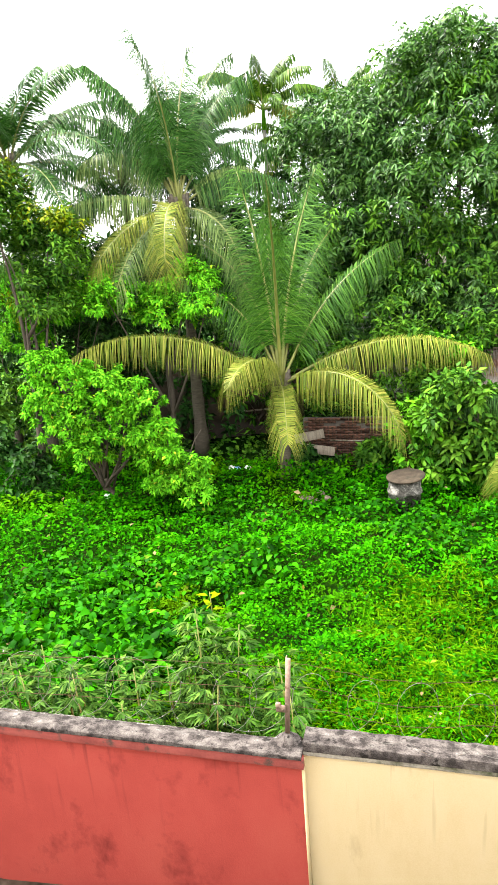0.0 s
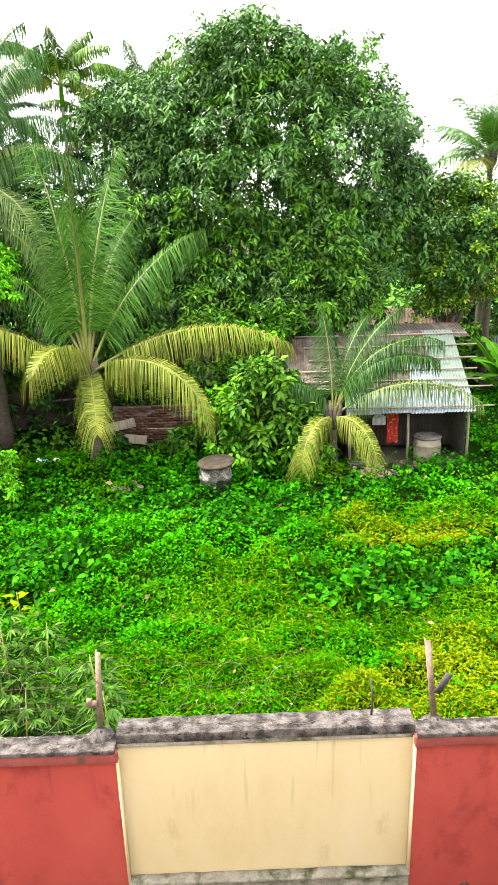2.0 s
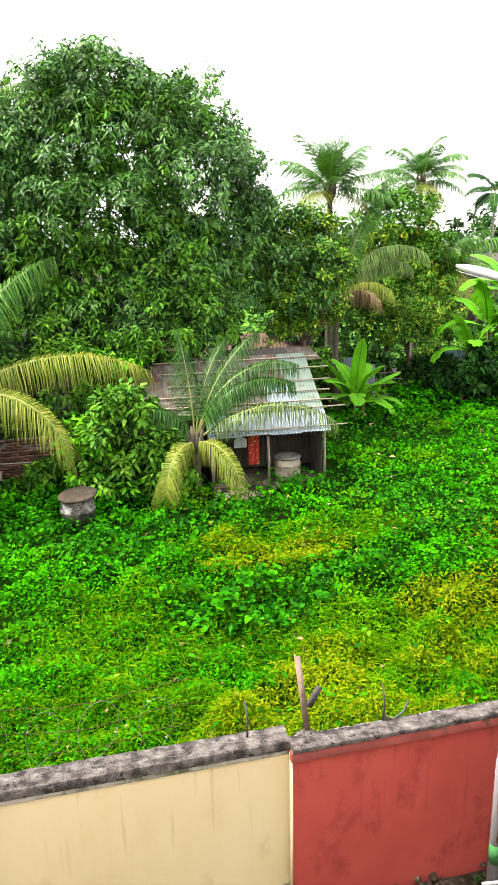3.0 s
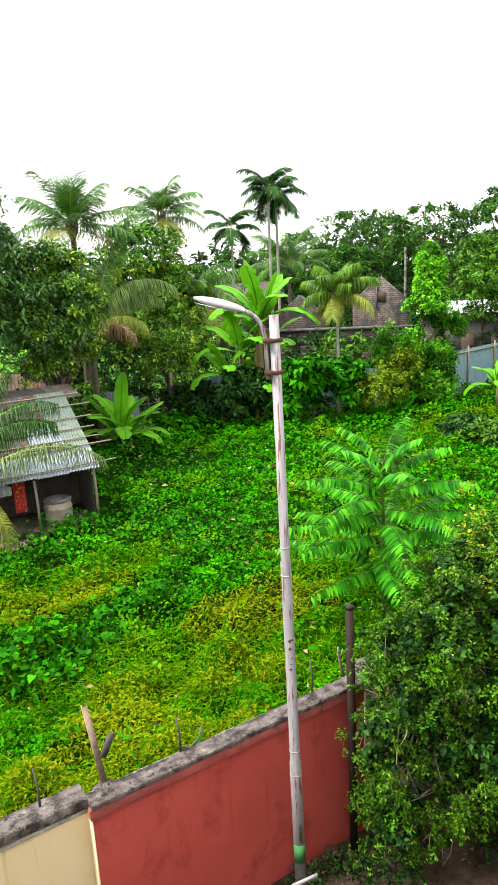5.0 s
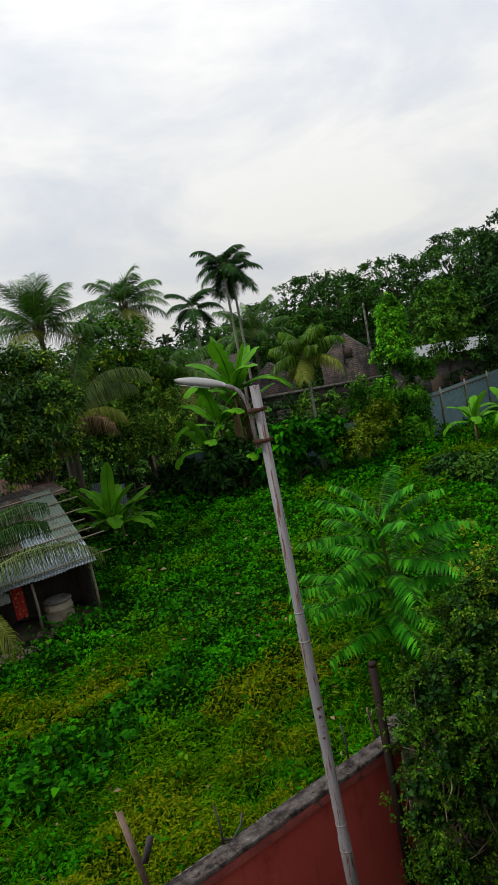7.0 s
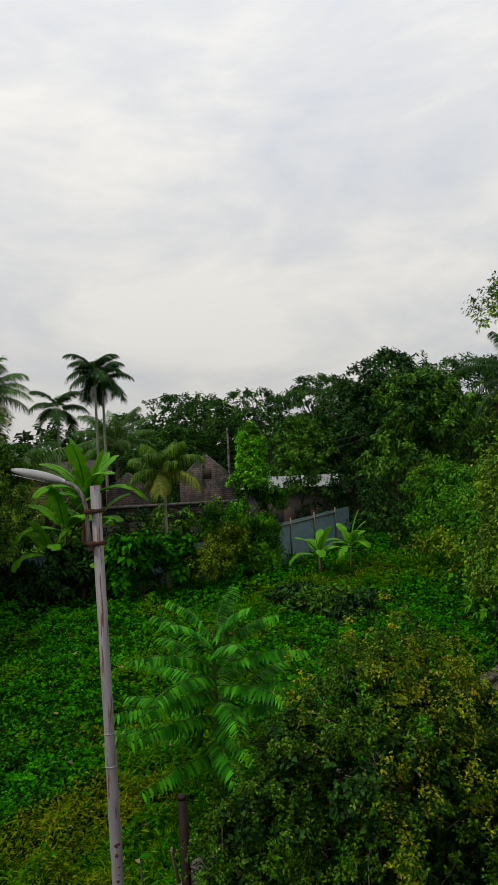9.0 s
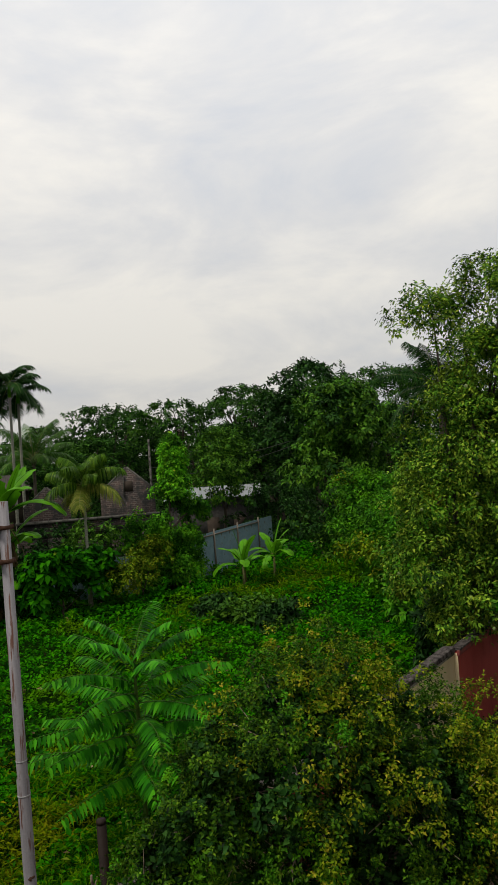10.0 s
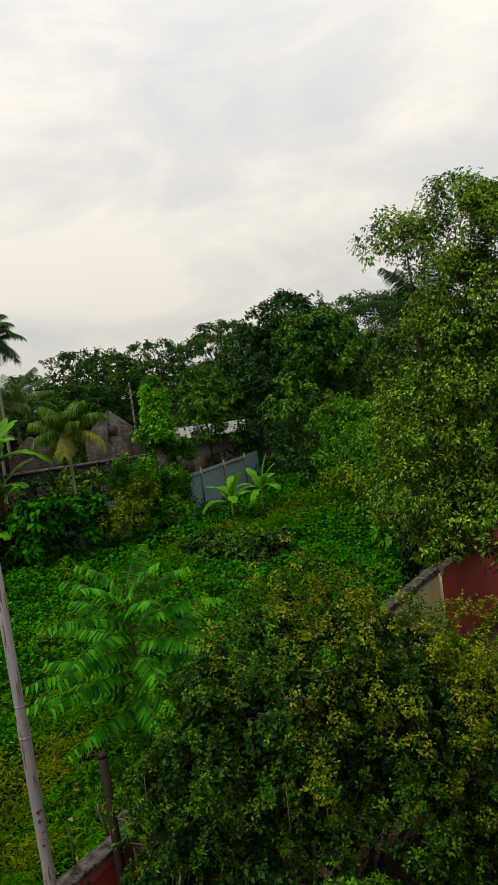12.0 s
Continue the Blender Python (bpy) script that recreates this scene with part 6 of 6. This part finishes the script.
make_sumac()
for k, (x, y, h, w) in enumerate(((10.6, 2.6, 1.0, 1.1), (12.2, 3.8, 0.8, 1.0), (13.6, 3.0, 1.2, 1.3), (16.2, 3.6, 0.7, 0.9), (11.6, 1.0, 1.0, 1.2), (18.6, 4.4, 0.7, 1.0), (12.6, 4.9, 0.8, 0.7))):
    make_tree("bush", (x, y, -0.42), [(0, 0, h, w, w * 0.8, h * 0.9), (w * 0.5, 0.2, h * 0.7, w * 0.8, w * 0.6, h * 0.7)], 330, 9, 0.075, 0.62, M_BUSH if k % 2 else M_MIDLEAF, "low garden bush on the house side of the wall", trunk=0.05, category="bush", seed=170 + k, group="low garden bushes", spread=0.06, rough=0.25, droop=0.15, shape="rounds", lump=3.0)

# ---- buildings behind ----
def make_gable_house():
    ob = thing("ruined_house", (29.4, 31.2, 0), "roofless blackened brick house with a bare gable", "house", turn=-42)
    def gable(x0, x1, z0, zt, y, name):
        b, t = Build(), 0.3
        m = (x0 + x1) / 2
        prof = [(x0, 0), (x1, 0), (x1, z0), (m, zt), (x0, z0)]
        v = [(px, y, pz) for px, pz in prof] + [(px, y + t, pz) for px, pz in prof]
        n = len(prof)
        b.add(v, [np.array([[0, 1, 2, 3, 4]]), np.array([[9, 8, 7, 6, 5]]), np.array([[k, k + n, (k + 1) % n + n, (k + 1) % n] for k in range(n)])])
        part(name, b, M_RUIN, ob)
        for sx, ex in ((x0, m), (x1, m)):
            part("verge", Build().tube([(sx, y + 0.1, z0 + 0.02), (ex, y + 0.1, zt + 0.04)], 0.10, 5), M_CONCRETE, ob, "grey mortar verge")
    gable(-1.7, 1.6, 4.7, 6.15, 0.0, "gable_wall")
    gable(-6.4, -3.6, 4.0, 5.2, 1.6, "gable_wall")
    b = Build()
    for x0, x1 in ((-6.6, -5.6), (-4.9, -4.0), (-3.2, -2.0), (-1.2, -0.4), (0.5, 1.7)):
        b.box((x0, -0.25, 0), (x1, -0.002, 2.3))
    b.box((-6.6, -0.25, 2.3), (1.7, -0.002, 3.2))
    part("front_wall", b, M_RUIN, ob, "brick wall with empty openings")
    part("string_course", Build().box((-6.7, -0.40, 3.2), (1.8, -0.2, 3.36)), M_CONCRETE, ob, "stained cement ledge")
    # no hole is cut: a dark panel paints the shade inside the vent
    part("vent_panel", Build().box((-0.32, -0.03, 4.75), (0.28, 0.02, 5.35)), M_DARKROOM, ob, "flat dark panel standing for a shaded square vent opening")
    part("vent_pipe", Build().tube([(-0.27, -0.04, 4.4), (-0.27, -0.04, 5.7)], 0.035, 6), M_CONCRETE, ob)


make_gable_house()


def make_tin_fence():
    ob = thing("tin_fence", (26.7, 24.2, 0), "grey-blue corrugated tin fence, partly overgrown", "fence", turn=9)
    for k in range(11):
        s = part("panel", corrugated(Build(), 0.95, 2.4, 0.12, 0.018), M_TINFENCE, ob)
        s.matrix_basis = pose(k * 0.92, 0.01 * (k % 2), 0, 90, 0, 0)
    for k in range(4):
        part("post", Build().box((k * 2.7 - 0.04, -0.09, 0), (k * 2.7 + 0.04, -0.03, 2.55)), M_WOOD, ob)
    part("rail", Build().box((0, -0.07, 2.2), (8.3, -0.03, 2.27)), M_WOOD, ob)
    o2 = thing("tin_fence", (16.4, 30.4, 0), "grey-blue corrugated tin fence behind the banana clump", "fence", turn=-32)
    for k in range(10):
        s = part("panel", corrugated(Build(), 0.95, 1.9, 0.12, 0.018), M_TINFENCE, o2)
        s.matrix_basis = pose(k * 0.92, 0.01 * (k % 2), 0, 90, 0, 0)


make_tin_fence()


def make_low_house(at, turn, w, d, h, rise, wall, roof, label):
    ob = thing("house", at, label, "house", turn=turn)
    part("wall", Build().box((-w / 2, 0, 0), (w / 2, d, h)), wall, ob)
    sl = math.hypot(d / 2 + 0.4, rise)
    ang = math.degrees(math.atan2(rise, d / 2 + 0.4))
    n = max(2, int(w / 1.2))
    for k in range(n):
        s = part("roof_sheet", corrugated(Build(), (w + 0.8) / n + 0.05, sl, 0.16, 0.02), roof, ob)
        s.matrix_basis = pose(-w / 2 - 0.4 + k * (w + 0.8) / n, -0.4, h + 0.01 * (k % 2), ang, 0, 0)
        s = part("roof_sheet", corrugated(Build(), (w + 0.8) / n + 0.05, sl, 0.16, 0.02), roof, ob)
        s.matrix_basis = pose(w / 2 + 0.4 - k * (w + 0.8) / n, d + 0.4, h + 0.01 * (k % 2), ang, 0, 180)
    part("door", Build().box((-0.5, -0.04, 0), (0.4, 0.0, 1.95)), M_DARKROOM, ob, "dark board door")
    for x in (-w * 0.34, w * 0.3):
        win = part("window", Build().box((x - 0.45, -0.03, 1.0), (x + 0.45, 0.0, 1.9)), M_DARKROOM, ob, "dark shuttered window")
        part("sill", Build().box((x - 0.5, -0.06, 0.94), (x + 0.5, -0.035, 1.0)), M_WOOD, win)
        part("lintel", Build().box((x - 0.5, -0.06, 1.9), (x + 0.5, -0.035, 1.96)), M_WOOD, win)


make_low_house((39.0, 32.6, 0), -52, 6.4, 5.0, 3.4, 0.7, M_DARKSTEEL, M_TINWHITE, "dark low house with a whitish tin roof")
make_low_house((31.5, 52.0, 0), -31, 9.0, 6.0, 4.6, 1.3, M_DARKROOM, M_TINDARK, "far house with a grey roof among trees")
make_low_house((-2.6, 31.0, 0), 6, 9.0, 5.0, 5.0, 1.4, M_HOUSE, M_TINBROWN, "pale house hidden behind the mango tree")
make_low_house((6.5, 31.0, 0), -14, 8.0, 4.5, 2.0, 0.8, M_RUIN, M_RUSTROOF, "low dark rust-roofed house behind the trees")
make_low_house((-9.0, 23.6, 0), 18, 9.0, 4.0, 2.4, 1.0, M_DARKROOM, M_TINBROWN, "low dark house in the shade of the palms")

up = thing("utility_pole", (32.6, 32.4, 0), "far grey concrete utility pole with wires", "utility pole")
part("pole", Build().tube([(0, 0, 0), (0, 0, 7.9)], [0.09, 0.065], 8), M_CONCRETE, up)
for k in range(2):
    s = np.linspace(0, 1, 14)
    part("wire", Build().tube(np.stack([s * 11, -s * 4, 6.0 - 0.8 * k + (1.2 + 0.4 * k) * s - 1.2 * s * (1 - s)], -1), 0.018, 4), M_DARKSTEEL, up)

# ---- scrap and clutter at the back of the field ----
def make_scrap_sheets(at, turn, sizes, mat, label):
    ob = thing("tin_sheets", at, label, "tin sheets", turn=turn)
    x = 0.0
    for k, (w, h) in enumerate(sizes):
        sh = part("sheet", corrugated(Build(), w, h, 0.10, 0.015), mat, ob)
        sh.matrix_basis = pose(x, 0.06 * k, 0.02, 84 - 5 * k, 4 * (k % 2) - 2, 0)
        x += w * 0.86


make_scrap_sheets((10.9, 29.6, 0), -14, ((0.9, 1.9), (0.8, 1.6)), M_TIN, "old pale tin sheets leaning behind the banana plant")


def make_bamboo_fence(at, turn, n, step):
    ob = thing("bamboo_fence", at, "low broken fence of grey bamboo rails", "fence", turn=turn)
    r = np.random.default_rng(71)
    for k in range(n):
        part("post", Build().tube([(k * step, 0, -0.1), (k * step + 0.03 * r.normal(), 0, 1.0 + 0.2 * r.random())], [0.04, 0.03], 7), M_WOOD, ob)
    for z in (0.45, 0.8):
        q = np.linspace(-0.2, (n - 1) * step + 0.3, 9)
        part("rail", Build().tube(np.stack([q, 0.05 + 0.02 * r.normal(size=9), z + 0.04 * r.normal(size=9)], -1), 0.025, 6), M_BAMBOO, ob)


make_bamboo_fence((12.6, 31.2, 0), -4, 4, 1.15)


def make_slab(at, turn, w, d, h, tilt, seed):
    ob = thing("concrete_slab", at, "broken pale concrete slab lying at the field edge", "slab", "broken slabs", turn=turn)
    sl = part("slab", worn_box(Build(), (-w / 2, -d / 2, 0), (w / 2, d / 2, h), amount=0.03, seed=seed), M_STONE, ob)
    sl.matrix_basis = pose(0, 0, 0, tilt, 0, 0)


make_slab((17.2, 32.4, 0.05), -30, 2.2, 0.7, 0.35, 14, 1)
make_slab((16.0, 33.2, 0.05), -24, 1.8, 0.6, 0.45, 18, 2)
make_slab((15.1, 31.4, 0.02), -10, 0.8, 0.5, 0.22, 8, 3)


def make_board(at, turn, w, tilt):
    ob = thing("wooden_board", at, "grey weathered board leaning by the brick wall", "board", "loose boards", turn=turn)
    bd = part("board", worn_box(Build(), (-w / 2, -0.02, 0), (w / 2, 0.02, 0.28), amount=0.004, seed=int(w * 10)), M_WOOD, ob)
    bd.matrix_basis = pose(0, 0, 0.05, 0, tilt, 0)


make_board((-3.7, 20.1, 1.0), 8, 0.9, -9)
make_board((-3.5, 20.0, 0.6), -6, 1.1, 5)

# ---- the wooded skyline ----
r = np.random.default_rng(77)
sky_trees = [(30, 62, 9, 5), (40, 58, 11, 6), (46, 52, 12, 6), (52, 47, 12.5, 6), (57, 42, 13, 6), (61, 36, 14, 6.5), (64, 30, 14, 6.5), (66, 23, 14, 6.5), (52, 58, 13, 6), (66, 46, 15, 7), (72, 34, 16, 7), (56, 15, 12, 6), (46, 12, 10, 5), (44, 38, 9, 5), (38, 46, 8.5, 5), (50, 34, 9, 5)]
for k, (x, y, h, w) in enumerate(sky_trees):
    bl = []
    for j in range(9):
        a = r.uniform(0, 6.28)
        bl.append((w * 0.5 * math.cos(a), w * 0.5 * math.sin(a), h * r.uniform(0.5, 0.9), w * r.uniform(0.4, 0.6), w * r.uniform(0.35, 0.5), h * r.uniform(0.05, 0.09)))
    bl.append((0, 0, h * 0.35, w * 0.8, w * 0.7, h * 0.28))
    make_tree("tree", (x, y, 0), bl, 1280, 7, 0.31, 0.6, M_SKYLINE, "dark spreading tree of the wooded skyline", trunk=0.4, fork=0.6, seed=100 + k, group="skyline trees", droop=0.1, spread=0.32, rough=0.06, lump=1.6, gap=-3.0, inner=0.15)
# far woods, their haze painted by the leaf colour
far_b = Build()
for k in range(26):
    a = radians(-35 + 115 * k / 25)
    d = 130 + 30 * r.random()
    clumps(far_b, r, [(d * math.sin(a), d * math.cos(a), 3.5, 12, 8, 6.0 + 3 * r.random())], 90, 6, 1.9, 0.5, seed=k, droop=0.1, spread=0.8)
tagged(new("far_woods", far_b.mesh("far_woods", M_HAZE)), "band of far trees along the horizon with haze in their colour", "woods", kind="stuff")


# ---- the field's weeds ----
def in_field(x, y):
    """True where weeds grow: from the wall to the far edge, which steps back past the shed."""
    far = np.where(x < 2, 20.5 + 0 * x, np.where(x < 7, 18.9 + 0 * x, np.where(x < 13, 27.0 + 0 * x, np.where(x < 18, 31.0 + 0 * x, 26.0 + 0.1 * x))))
    shed = (x > 2.9) & (x < 7.2) & (y > 18.6) | (((x - 3.9) / 0.9) ** 2 + ((y - 18.0) / 0.55) ** 2 < 1)
    return (y > 6.24) & (y < far) & ~shed & (x > -16) & (x < 46)


def patch_mask(x, y, spots, edge=0.35, seed=0):
    """Where the ragged oval patches lie: rows of centre and radii."""
    p = np.stack([x, y], -1)
    w = edge * wave(p, 1.3, 60 + seed) + edge * 0.6 * wave(p, 3.2, 61 + seed)
    w = w + 0.28 * np.sin(x * 1234.5 + y * 987.6)
    out = np.zeros(len(x), bool)
    for cx, cy, rx, ry in spots:
        out |= ((x - cx) / rx) ** 2 + ((y - cy) / ry) ** 2 + w < 1
    return out


YELLOW = [(2.6, 8.0, 1.7, 1.0), (4.4, 7.4, 1.2, 0.6), (3.2, 9.4, 1.0, 0.7), (3.6, 14.0, 1.6, 0.7), (2.2, 15.0, 1.4, 0.5), (7.0, 11.0, 1.5, 0.8), (5.4, 9.2, 1.2, 0.7), (9.0, 13.6, 1.0, 0.5)]
BROADP = [(-6.0, 9.4, 1.9, 1.4), (-7.5, 12.0, 2.4, 1.6), (-4.6, 12.8, 1.5, 1.0), (-9.5, 10.5, 2.0, 2.0), (-1.0, 16.4, 3.0, 1.0), (2.6, 11.9, 1.5, 0.8), (3.0, 16.6, 1.8, 0.7), (-5.0, 16.4, 1.6, 0.9), (8.0, 16.2, 1.6, 1.2), (6.8, 17.8, 1.4, 1.0), (10.0, 23.0, 2.4, 2.0), (9.0, 14.4, 2.0, 1.0), (5.0, 12.6, 1.0, 0.6), (0.6, 14.6, 1.6, 0.5)]
GRASSP = [(9.6, 11.6, 2.0, 1.2), (12.4, 13.4, 2.6, 1.0), (27.0, 18.8, 5.0, 1.6), (0.6, 11.4, 2.6, 1.3), (-0.6, 9.0, 2.4, 1.0), (1.0, 7.6, 3.0, 1.0), (6.0, 8.6, 3.0, 1.6), (3.0, 10.2, 2.6, 1.0), (26.0, 18.6, 8.0, 2.2), (0.0, 9.6, 2.0, 0.8), (14.5, 31.0, 2.5, 1.0), (4.0, 14.6, 3.0, 1.0)]

LAWN = [(24.8, 19.3, 2.8, 1.3), (27.8, 18.7, 2.8, 1.5)]


def scatter(n, seed, near=7.0, far=48.0):
    """Places over the field, thinner with distance from the house side."""
    r = np.random.default_rng(seed)
    d = near * (far / near) ** r.random(n)
    a = np.radians(r.uniform(-46, 78, n))
    x, y = d * np.sin(a), d * np.cos(a)
    k = in_field(x, y)
    return x[k], y[k], d[k], r


def lift(x, y):
    """How high the weeds stand."""
    p = np.stack([x, y], -1)
    return np.clip(0.30 + 0.19 * wave(p, 1.1, 70) + 0.17 * wave(p, 3.2, 71), 0.05, 0.9)


def carpet(name, n, seed, size, width, mat, label, grow=0.8, only=None, never=(), tilt=0.55, shape="kites", raise_by=0.0, droop=0.1):
    x, y, d, r = scatter(n, seed)
    keep = np.ones(len(x), bool)
    for spots, e in never:
        keep &= ~(patch_mask(x, y, spots, seed=e) & (r.random(len(x)) < 0.92))
    if only:
        keep &= patch_mask(x, y, only[0], seed=only[1])
    x, y, d = x[keep], y[keep], d[keep]
    m = len(x)
    h = lift(x, y) + raise_by
    z = ground_z(x, y) + h * (1 - 0.75 * r.random(m) ** 2.2)
    az = r.uniform(0, 6.283, m)
    el = r.normal(0.15, tilt, m)
    dd = np.stack([np.cos(az) * np.cos(el), np.sin(az) * np.cos(el), np.sin(el)], -1)
    nn = unit(np.array([0, 0, 1.0]) + r.normal(0, 0.35, (m, 3)))
    L = size * (d / 11) ** grow * r.uniform(0.6, 1.35, m)
    b = Build()
    if shape == "kites":
        b.kites(np.stack([x, y, z], -1), dd, nn, L, L * width, 0.18, droop)
    else:
        b.ovals(np.stack([x, y, z], -1), dd, nn, L, L * width, 0.10, droop)
    return tagged(new(name, b.mesh(name, mat)), label, "weeds", kind="stuff")


carpet("low_weeds", 350000, 1, 0.080, 0.6, M_FIELD, "dense carpet of bright green creeping weeds", never=((YELLOW, 1), (BROADP, 2), (LAWN, 7)))
carpet("broad_weeds", 190000, 2, 0.175, 0.74, M_BROAD, "patches of broad glossy heart-shaped weed leaves", grow=-0.7, only=(BROADP, 2), shape="ovals", tilt=0.65, raise_by=0.16, droop=0.25)
carpet("field_grass", 300000, 3, 0.17, 0.10, M_GRASS, "fine yellow-green grass among the weeds", only=(GRASSP, 3), tilt=0.7, raise_by=0.04, droop=0.25)
carpet("yellowed_creeper", 480000, 4, 0.10, 0.34, M_DRY, "patches of yellowed tangled creeper", only=(YELLOW, 1), tilt=0.5, raise_by=0.04, droop=0.2)
carpet("lawn_grass", 300000, 8, 0.13, 0.12, M_YELLOW, "short yellow-green grass before the tin fence", only=(LAWN, 7), tilt=0.7, raise_by=-0.05, droop=0.2)
carpet("taller_weeds", 9000, 5, 0.15, 0.5, M_BROAD, "scattered larger green weed leaves", tilt=0.5, raise_by=0.08)
carpet("fallen_leaves", 900, 6, 0.12, 0.6, M_DEAD, "a few fallen yellow-brown leaves on the weeds", tilt=0.3, raise_by=0.04)


# shade-loving ground plants beyond the field, under the trees
r = np.random.default_rng(21)
n = 30000
d, a = 19 * (75 / 19) ** r.random(n), np.radians(r.uniform(-44, 80, n))
x, y = d * np.sin(a), d * np.cos(a)
keep = ~in_field(x, y) & (y > 6.5) & ~((x > 2.6) & (x < 7.4) & (y > 18) & (y < 23.5))
x, y, d = x[keep], y[keep], d[keep]
az = r.uniform(0, 6.283, len(x))
b = Build().kites(np.stack([x, y, ground_z(x, y) + 0.05 + 0.5 * r.random(len(x)) ** 2], -1), np.stack([np.cos(az), np.sin(az), 0.5 * r.normal(size=len(x))], -1), unit(np.array([0, 0, 1.0]) + r.normal(0, 0.4, (len(x), 3))), 0.012 * d, 0.007 * d, 0.2, 0.1)
tagged(new("shade_plants", b.mesh("shade_plants", M_MIDLEAF)), "sparse dark ground plants under the trees", "weeds", kind="stuff")


def make_palmate(at, h, seed, label):
    """A tall weed with fingered leaves."""
    ob = thing("tall_weed", at, label, "weed", "tall weeds behind the wall")
    r = np.random.default_rng(seed)
    part("stem", Build().tube([(0, 0, -0.05), (0.03 * r.normal(), 0.03, h * 0.5), (0.05 * r.normal(), 0, h)], [0.018, 0.014, 0.006], 6), M_RACHIS, ob)
    P, D, N, L = [], [], [], []
    n = int(16 + h * 11)
    for k in range(n):
        u = 0.2 + 0.8 * (k + 0.5) / n
        az = k * 2.4 + r.uniform(-0.3, 0.3)
        out = np.array([math.cos(az), math.sin(az), 0.35])
        c = np.array([0, 0, h * u]) + out * (0.10 + 0.24 * (1.15 - u))
        for j in range(7):
            a = az + (j - 3) * 0.42
            P.append(c)
            D.append((math.cos(a), math.sin(a), -0.15 + 0.3 * r.random() - 0.1 * abs(j - 3)))
            N.append((r.normal(0, 0.2), r.normal(0, 0.2), 1))
            L.append((0.20 - 0.025 * abs(j - 3)) * r.uniform(0.8, 1.15))
    L = np.array(L)
    part("leaves", Build().kites(np.array(P), np.array(D), np.array(N), L, L * 0.24, 0.2, 0.18), M_WEED, ob)


r = np.random.default_rng(9)
for k in range(30):
    make_palmate((-1.9 - 5.6 * (k / 29) + r.uniform(-0.2, 0.2), 6.55 + 1.1 * r.random() ** 1.4, 0), 1.6 + 0.5 * r.random(), 200 + k, "tall weed with fingered pale green leaves behind the wall")
for k in range(2):
    make_palmate((-3.05 + 0.42 * k, 7.3 + 0.2 * (k % 2), 0), 2.65 - 0.3 * k, 240 + k, "tall grey-green weed with hanging fingered leaves")

yl = thing("yellow_seedling", (-4.15, 10.9, 0), "seedling with a few large orange-yellow leaves", "weed")
r = np.random.default_rng(12)
part("stem", Build().tube([(0, 0, 0), (0.02, 0, 0.5), (0, 0.02, 0.85)], [0.015, 0.012, 0.006], 6), M_RACHIS, yl)
for k in range(6):
    a = k * 2.4
    part("leaf", Build().ovals(np.array([[0.03 * math.cos(a), 0.03 * math.sin(a), 0.5 + 0.07 * k]]), np.array([[math.cos(a), math.sin(a), 0.25]]), np.array([[0, 0, 1.0]]), 0.24, 0.12), M_DRY, yl)

for k, (x, y, m, lb) in enumerate(((-5.9, 19.4, M_BLUEBIT, "crumpled blue plastic scrap on the bare earth"), (-6.1, 19.5, M_WHITEBIT, "crumpled white plastic scrap on the bare earth"), (-5.6, 19.5, M_WHITEBIT, "crumpled white plastic scrap on the bare earth"), (-9.1, 16.9, M_WHITEBIT, "crumpled white plastic scrap among the weeds"))):
    ob = thing("litter", (x, y, 0.3), lb, "litter", "plastic scraps")
    b = Build()
    make_rock(b, (0, 0, 0.05), 0.12, np.random.default_rng(k))
    part("scrap", b, m, ob)


# low plants on the yard side, by the pole and the bush
r = np.random.default_rng(31)
n = 12000
x, y = r.uniform(2.6, 14, n), 5.75 - np.abs(r.normal(0, 0.9, n))
keep = wave(np.stack([x, y], -1), 2.2, 5) > 0.1
x, y = x[keep], y[keep]
az = r.uniform(0, 6.283, len(x))
b = Build().ovals(np.stack([x, y, ground_z(x, y) + 0.02 + 0.22 * r.random(len(x))], -1), np.stack([np.cos(az), np.sin(az), 0.3 * r.normal(size=len(x))], -1), unit(np.array([0, 0, 1.0]) + r.normal(0, 0.3, (len(x), 3))), r.uniform(0.04, 0.075, len(x)), 0.035)
tagged(new("yard_weeds", b.mesh("yard_weeds", M_DARKLEAF)), "low creeping weeds at the foot of the wall", "weeds", kind="stuff")


# ---- bricks of the ruin, one by one ----
def make_bricks():
    mb = Build().box((-0.115, -0.02, -0.033), (0.115, 0.05, 0.033)).mesh("brick", M_BRICK)
    r = np.random.default_rng(3)
    n = 0
    for row in range(20):
        for col in range(15):
            if n >= 290 or (row > 15 and r.random() < 0.35):
                continue
            ob = new("brick", mb)
            ob.parent = ruin
            ob.matrix_basis = pose(-1.6 + col * 0.25 + (0.125 if row % 2 else 0), -0.012 + r.uniform(-0.012, 0.006), 0.06 + row * 0.083, 0, r.uniform(-1, 1), r.uniform(-1.5, 1.5))
            n += 1


make_bricks()
